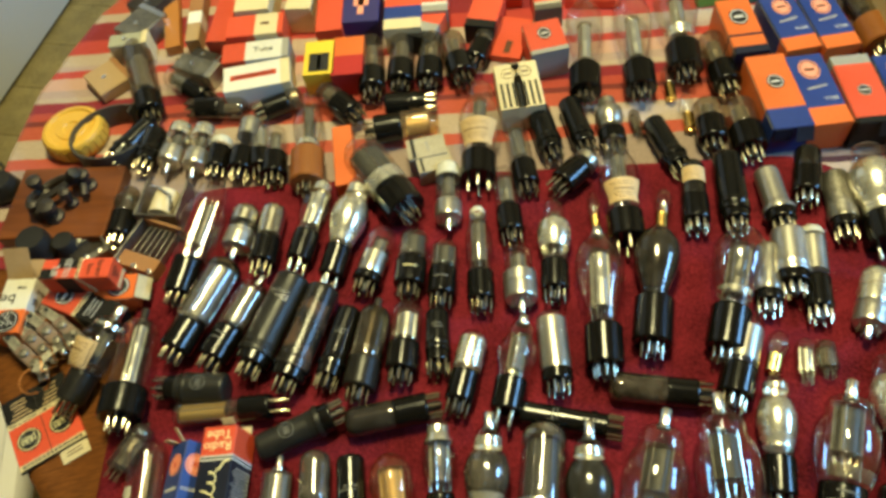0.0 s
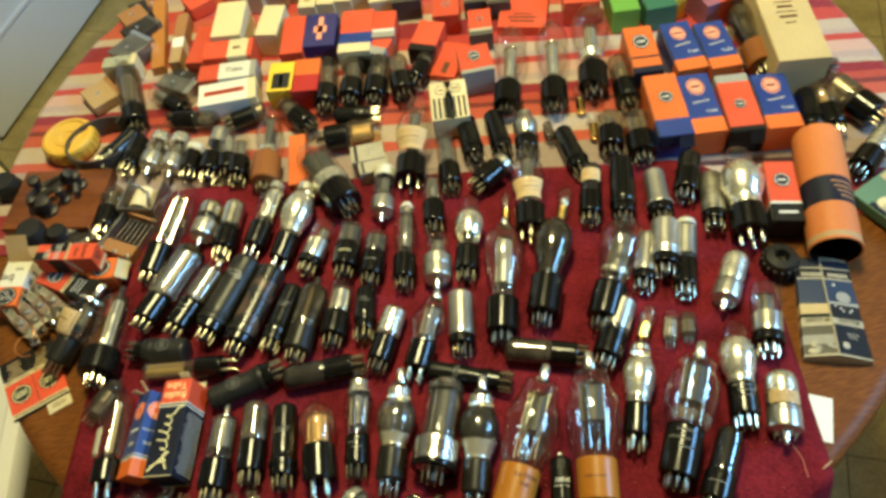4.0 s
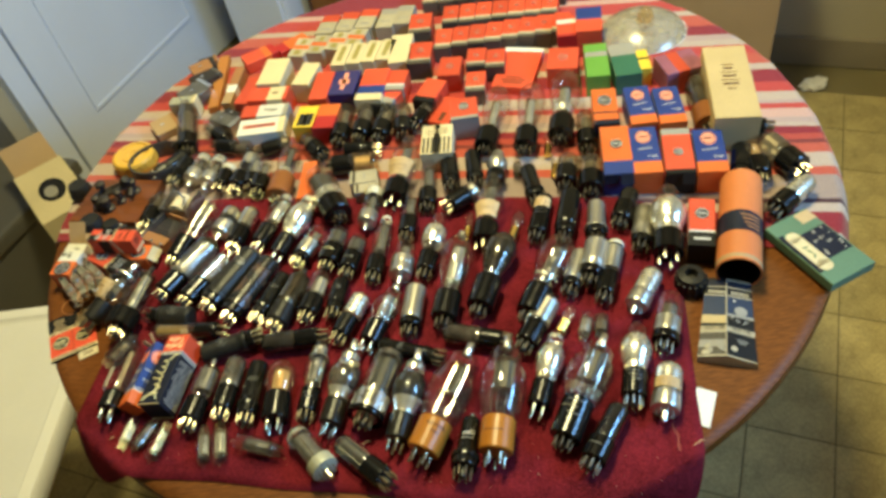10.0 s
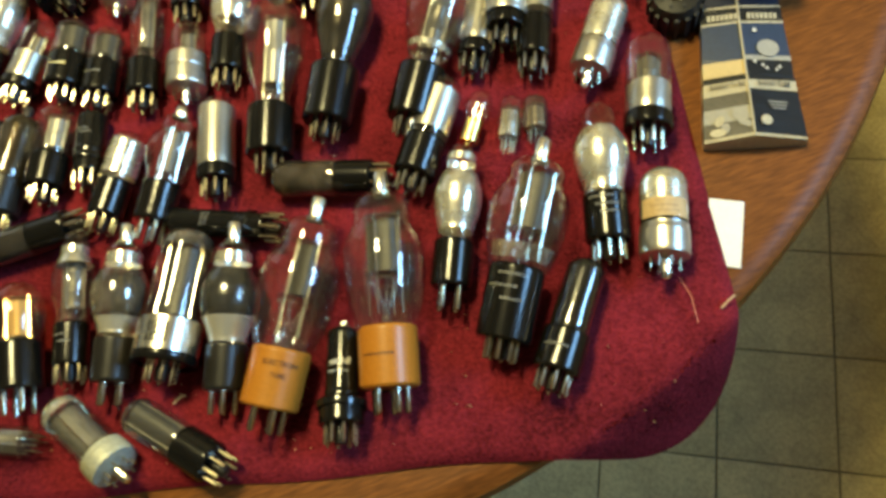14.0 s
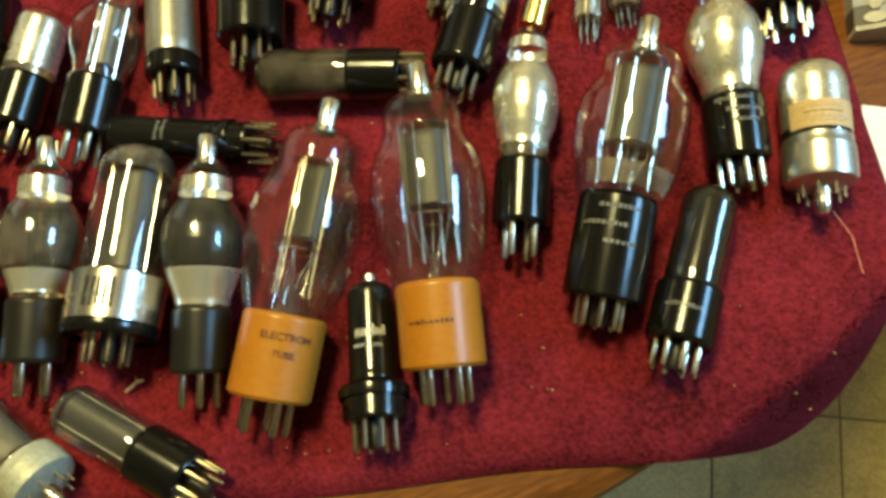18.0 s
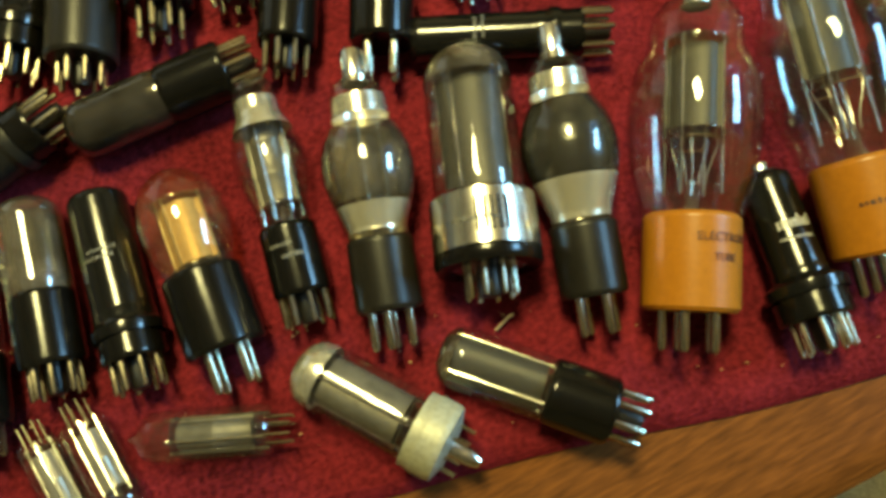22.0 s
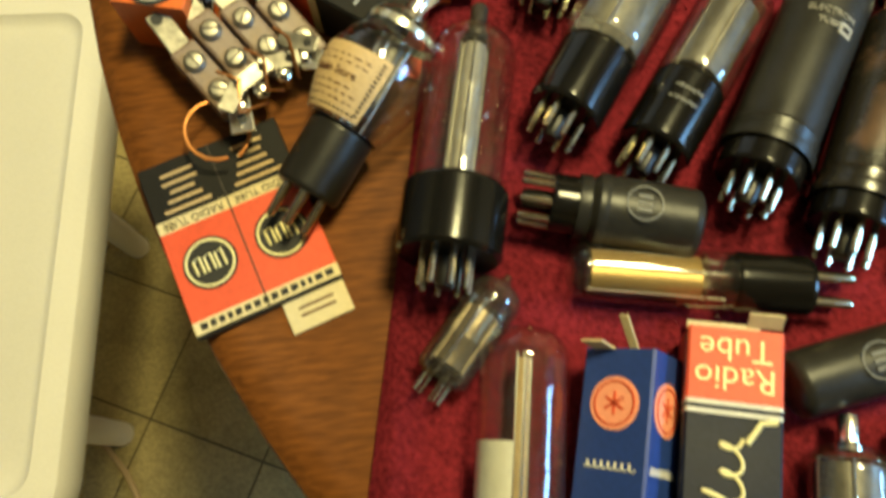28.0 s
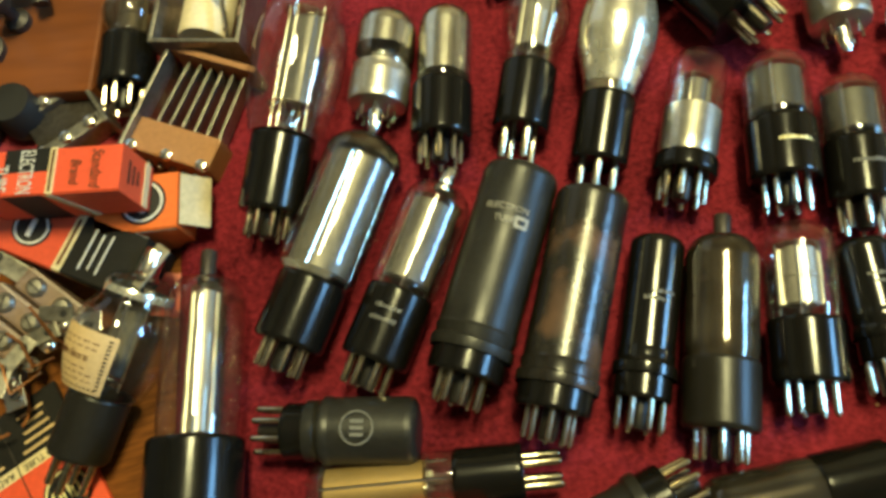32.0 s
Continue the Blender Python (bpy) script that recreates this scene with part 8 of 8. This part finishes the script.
def crystal_unit(label, p, q, w, h, m1, m2, pins=2):
    """A small plug-in part: a block with a lid and two pins."""
    pose_, L = at(p, q, CLOTH)
    root = thing("plug_in_part", label, "radio part", pose_, "small radio parts")
    add_part("case", bar((L * 0.86, w, h), m1, 0.0015), root, m=Matrix.Translation((L * 0.5, 0, 0)))
    add_part("lid", bar((L * 0.14, w * 1.06, h * 1.05), m2, 0.001), root, m=Matrix.Translation((L * 0.93, 0, 0)))
    for s in range(pins):
        add_part("pin", turned([(0.0, 0.0), (0.0005, 0.0014), (0.012, 0.0015)], PIN, 8), root, m=Matrix.Translation((-0.008, (s - (pins - 1) / 2) * w * 0.5, h * 0.5)))
    add_part("screw", turned([(0.0, 0.003), (0.0012, 0.0028), (0.0016, 0.0)], CHROME, 10), root, m=Matrix.Translation((L * 0.45, 0, h)) @ up)


crystal_unit("grey metal cased radio part with bright edges", (-0.392, 0.729), (-0.351, 0.764), 0.04, 0.024, OLD_STEEL, CHROME)
crystal_unit("olive grey block with a cream lid", (-0.408, 0.718), (-0.360, 0.709), 0.02, 0.03, ZINC, CREAM_CARD, 0)
crystal_unit("dark metal part with screws", (-0.378, 0.772), (-0.339, 0.803), 0.036, 0.022, DARK_IRON, OLD_STEEL)
crystal_unit("brown cased radio part", (-0.386, 0.808), (-0.344, 0.826), 0.034, 0.024, FIBRE, DARK_IRON, 0)
crystal_unit("dark radio part at the rim", (-0.376, 0.837), (-0.343, 0.844), 0.02, 0.02, DARK_IRON, FIBRE, 0)
crystal_unit("brown wedge shaped card part", (-0.436, 0.669), (-0.396, 0.689), 0.045, 0.014, KRAFT, FIBRE, 0)
crystal_unit("small grey socketed part", (-0.334, 0.672), (-0.291, 0.635), 0.024, 0.02, OLD_STEEL, ALU)
crystal_unit("small dark plug part", (-0.316, 0.684), (-0.286, 0.655), 0.016, 0.016, DARK_IRON, CHROME)
carton("long narrow orange brown wooden slat", (-0.338, 0.703), (-0.332, 0.857), CLOTH, 0.018, 0.012, [(1.0, surface("orange brown slat", (0.42, 0.16, 0.03), 0.5))], name="wooden_slat")
carton("narrow brown and silver carton", (-0.313, 0.695), (-0.296, 0.795), CLOTH, 0.016, 0.02, [(0.3, KRAFT), (0.5, PAPER_WHITE), (1.0, FIBRE)])
carton("red carton lying flat near the rim", (-0.292, 0.816), (-0.237, 0.839), CLOTH, 0.036, 0.02, [(0.6, RED_CARD), (0.8, ORANGE_CARD), (1.0, DEEP_RED)])
carton("faded red carton near the rim", (-0.232, 0.828), (-0.181, 0.857), CLOTH, 0.03, 0.02, [(0.3, DEEP_RED), (1.0, ORANGE_CARD)])

# ---- the room round the table ----
door = thing("door_panel", "white painted door with a shallow embossed panel", "door", ROOM @ Matrix.Translation((LEFT + 0.004, 0.93, 0)))
add_part("slab", bar((0.035, 0.78, 2.03), DOOR_PAINT, 0.004), door, m=Matrix.Translation((0.018, 0.39, 0.01)))
for y, z, sy, sz in ((0.13, 0.2, 0.012, 1.66), (0.66, 0.2, 0.012, 1.66), (0.395, 0.2, 0.53, 0.012), (0.395, 1.85, 0.53, 0.012)):
    add_part("moulding", bar((0.006, sy, sz), DOOR_PAINT, 0.002), door, m=Matrix.Translation((0.038, y, z)))
room_box("trim", LEFT, 0.855, 0, LEFT + 0.03, 0.925, 2.1, DOOR_PAINT, "white painted door casing")
room_box("trim_far", LEFT, 1.715, 0, LEFT + 0.03, 1.8, 2.1, DOOR_PAINT, "white painted door casing")
cab = thing("tall_cabinet", "tall dark grey cabinet beside the door", "cabinet", ROOM @ Matrix.Translation((LEFT + 0.004, 0.1, 0)))
add_part("body", bar((0.06, 1.33, 2.1), APPLIANCE, 0.006), cab, m=Matrix.Translation((0.03, 0.0, 0.0)))
for s in (-1, 1):
    add_part("door", bar((0.018, 0.63, 1.95), APPLIANCE, 0.004), cab, m=Matrix.Translation((0.069, s * 0.325, 0.08)))
chest = thing("storage_chest", "low dark grey storage chest", "chest", Matrix.Translation((-1.17, 1.02, 0)) @ Matrix.Rotation(radians(63), 4, "Z"))
add_part("body", bar((0.52, 0.4, 0.36), APPLIANCE, 0.01), chest)
add_part("lid", bar((0.54, 0.42, 0.04), APPLIANCE, 0.01), chest, m=Matrix.Translation((0, 0, 0.362)))
tb = thing("tissue_carton", "torn cream carton with an oval opening", "carton", at((-0.772, 0.868), (-0.905, 1.075), 0.4025)[0])
add_part("box", prism(0.21, 0.11, 0.08, [(1.0, CREAM_CARD)]), tb)
add_part("oval_opening", disc(0.045, BLACK_CARD, 0.028), tb, "dark oval opening", Matrix.Translation((0.1, 0, 0.0802)))
add_part("liner", disc(0.022, GREY_CARD, 0.014, thick=0.003), tb, m=Matrix.Translation((0.09, 0.004, 0.081)))
add_part("torn_flap", bar((0.09, 0.1, 0.0015), KRAFT, 0.0004), tb, m=Matrix.Translation((0.21, 0, 0.079)) @ Matrix.Rotation(radians(-18), 4, "Y") @ Matrix.Translation((0.045, 0, 0)))


def white_seat():
    root = thing("white_chair", "white moulded plastic chair seat with a raised rim", "chair", Matrix.Translation((-0.9315, 0.426, 0.0)) @ Matrix.Rotation(radians(-5), 4, "Z"))
    rings, verts, faces = [], [], []
    for w_, d_, r_, z_ in ((0.49, 0.45, 0.03, 0.405), (0.5, 0.46, 0.032, 0.417), (0.5, 0.46, 0.032, 0.442), (0.493, 0.453, 0.03, 0.449), (0.452, 0.412, 0.022, 0.45), (0.444, 0.404, 0.02, 0.444), (0.43, 0.39, 0.018, 0.441)):
        row = []
        for k in range(4):
            cx, cy = (w_ / 2 - r_) * (1 if k in (0, 3) else -1), (d_ / 2 - r_) * (1 if k < 2 else -1)
            for i in range(7):
                a = math.pi / 2 * (k + i / 6)
                row.append(len(verts))
                verts.append((cx + r_ * math.cos(a), cy + r_ * math.sin(a), z_))
        rings.append(row)
    for p_, q_ in zip(rings, rings[1:]):
        faces += [(p_[i], p_[(i + 1) % 28], q_[(i + 1) % 28], q_[i]) for i in range(28)]
    faces += [tuple(rings[-1]), tuple(reversed(rings[0]))]
    me = as_mesh("seat", verts, faces, [PLASTIC_WHITE], smooth=40)
    add_part("seat", me, root)
    for sx in (-1, 1):
        for sy in (-1, 1):
            add_part("leg", turned([(0.0, 0.0), (0.0, 0.016), (0.406, 0.02), (0.406, 0.0)], PLASTIC_WHITE, 14), root, m=Matrix.Translation((sx * 0.1, sy * 0.13, 0)) @ up)


white_seat()
cable = tagged(new("cable", wire([(-0.99, 0.42, 0.004), (-0.945, 0.374, 0.004), (-0.904, 0.326, 0.004), (-0.87, 0.285, 0.004), (-0.835, 0.235, 0.004), (-0.8, 0.16, 0.004)], 0.004, PAPER_TAN, "cable", 8)), "thin pale cable lying on the floor", "cable")

pole = thing("navy_pole", "dark navy pole standing by the door", "pole", Matrix.Translation((*(-0.795, 2.349), 0)))
add_part("shaft", turned([(0.03, 0.017), (1.6, 0.017), (1.61, 0.0)], DARK_BLUE, 14), pole, m=up)
add_part("foot", turned([(0.0, 0.0), (0.0, 0.04), (0.05, 0.036), (0.08, 0.02)], DARK_BLUE, 18), pole, m=up)
bin_ = thing("white_cupboard", "narrow white enamelled cupboard against the wall", "cupboard", ROOM @ Matrix.Translation((-1.36, BACK - 0.16, 0)))
add_part("body", bar((0.24, 0.28, 1.5), DOOR_PAINT, 0.02), bin_)
add_part("front", bar((0.21, 0.012, 1.4), DOOR_PAINT, 0.004), bin_, m=Matrix.Translation((0, -0.146, 0.05)))
cab2 = thing("brown_cabinet", "dark brown wooden cabinet against the wall", "cabinet", ROOM @ Matrix.Translation((-0.75, BACK - 0.12, 0)))
add_part("body", bar((0.9, 0.2, 1.3), LEG_WOOD, 0.006), cab2)
for s in (-1, 1):
    add_part("door", bar((0.42, 0.016, 1.15), LEG_WOOD, 0.004), cab2, m=Matrix.Translation((s * 0.22, -0.108, 0.1)))
    add_part("knob", turned([(0.0, 0.01), (0.012, 0.012), (0.02, 0.0)], DARK_IRON, 12), cab2, m=Matrix.Translation((s * 0.04, -0.116, 0.7)) @ Matrix.Rotation(radians(-90), 4, "Z"))
box_ = thing("cardboard_box", "tall plain brown cardboard box behind the table", "box", ROOM @ Matrix.Translation((0.02, BACK - 0.2, 0)))
add_part("body", bar((0.44, 0.3, 0.62), KRAFT, 0.003), box_)
add_part("tape", bar((0.44, 0.05, 0.0006), PAPER_TAN, 0), box_, m=Matrix.Translation((0, 0, 0.62)))
scrap = thing("paper_scrap", "crumpled cream scrap of paper on the floor", "paper", Matrix.Translation((*(1.118, 1.387), 0.0)))
bm_ = bmesh.new()
bmesh.ops.create_icosphere(bm_, subdivisions=3, radius=1)
for v in bm_.verts:
    k = 0.75 + 0.45 * noise.noise(v.co * 2.2)
    v.co = Vector((v.co.x * 0.045 * k, v.co.y * 0.032 * k, max(0.0, 0.012 + v.co.z * 0.022 * k)))
me_ = bpy.data.meshes.new("scrap")
bm_.to_mesh(me_)
bm_.free()
me_.materials.append(PAPER_WHITE)
add_part("crumpled_sheet", me_, scrap)

# loose fibres and crumbs on the towel
rnd, v_, f_ = random.Random(21), [], []
for i in range(150):
    u, v = rnd.uniform(0.03, TOWEL_W - 0.03), rnd.uniform(0.012, 0.1) if i % 3 else rnd.uniform(0.01, 0.3)
    c = TOWEL_AT + TOWEL_U * u + TOWEL_V * v
    r_, b, a = rnd.uniform(0.0003, 0.0009), len(v_), rnd.uniform(0, 6)
    v_ += [(c.x + r_ * rnd.uniform(0.6, 1.6) * math.cos(a + 2.1 * k), c.y + r_ * math.sin(a + 2.1 * k), TOWEL + 0.0008) for k in range(3)] + [(c.x, c.y, TOWEL + 0.0018)]
    f_ += [(b, b + 1, b + 3), (b + 1, b + 2, b + 3), (b + 2, b, b + 3)]
tagged(new("crumbs", as_mesh("crumbs", v_, f_, [PAPER_TAN])), "tiny pale crumbs scattered on the towel", "crumbs", "", "stuff")
for i, (a, b) in enumerate((((0.192, 0.005), (0.190, -0.023)), ((0.205, -0.020), (0.215, -0.016)), ((-0.117, 0.045), (-0.108, 0.047)), ((-0.397, 0.108), (-0.393, 0.109)))):
    m_ = ((a[0] + b[0]) / 2 + 0.002, (a[1] + b[1]) / 2 + 0.001)
    fib = wire([(*a, TOWEL + 0.0025), (*m_, TOWEL + 0.004), (*b, TOWEL + 0.0025)], 0.00018 if i == 0 else 0.0006, PAPER_TAN if i else PINK_SPOT, "lint", 5)
    tagged(new("lint", fib), "small pale fibre lying on the towel", "lint")


# ---- floor tiles ----
TILE_SIZE = 0.165
tile_mesh = bar((TILE_SIZE - 0.003, TILE_SIZE - 0.003, 0.006), TILE, 0.0012, "floor_tile")
rest = []
middle = ROOM.inverted() @ Vector((TABLE.x, TABLE.y, 0))
for i in range(-13, 14):
    for j in range(-15, 12):
        u, v = 0.463 + TILE_SIZE * (i + 0.5), 0.075 + TILE_SIZE * (j + 0.5)
        if not (LEFT < u - 0.083 and u + 0.083 < RIGHT and FRONT < v - 0.083 and v + 0.083 < BACK):
            continue
        z = -0.0088 + 0.0004 * ((i * 7 + j * 3) % 3)
        far = math.hypot(u - middle.x, v - middle.y)
        if 0.42 < far < 1.35:
            add_part("floor_tile", tile_mesh, floor, m=ROOM @ Matrix.Translation((u, v, z)))
        else:
            rest.append((u, v, z))
hh = (TILE_SIZE - 0.003) / 2
rv, rf = [], []
for u, v, z in rest:
    b = len(rv)
    rv += [tuple(ROOM @ Vector((u + sx * hh, v + sy * hh, z + zz))) for zz in (0, 0.006) for sx, sy in ((-1, -1), (1, -1), (1, 1), (-1, 1))]
    rf += [(b + 4, b + 5, b + 6, b + 7)] + [(b + k, b + (k + 1) % 4, b + 4 + (k + 1) % 4, b + 4 + k) for k in range(4)]
tagged(add_part("floor_tiling", as_mesh("floor_tiling", rv, rf, [TILE]), floor), "grey green floor tiles", "", "", "stuff")
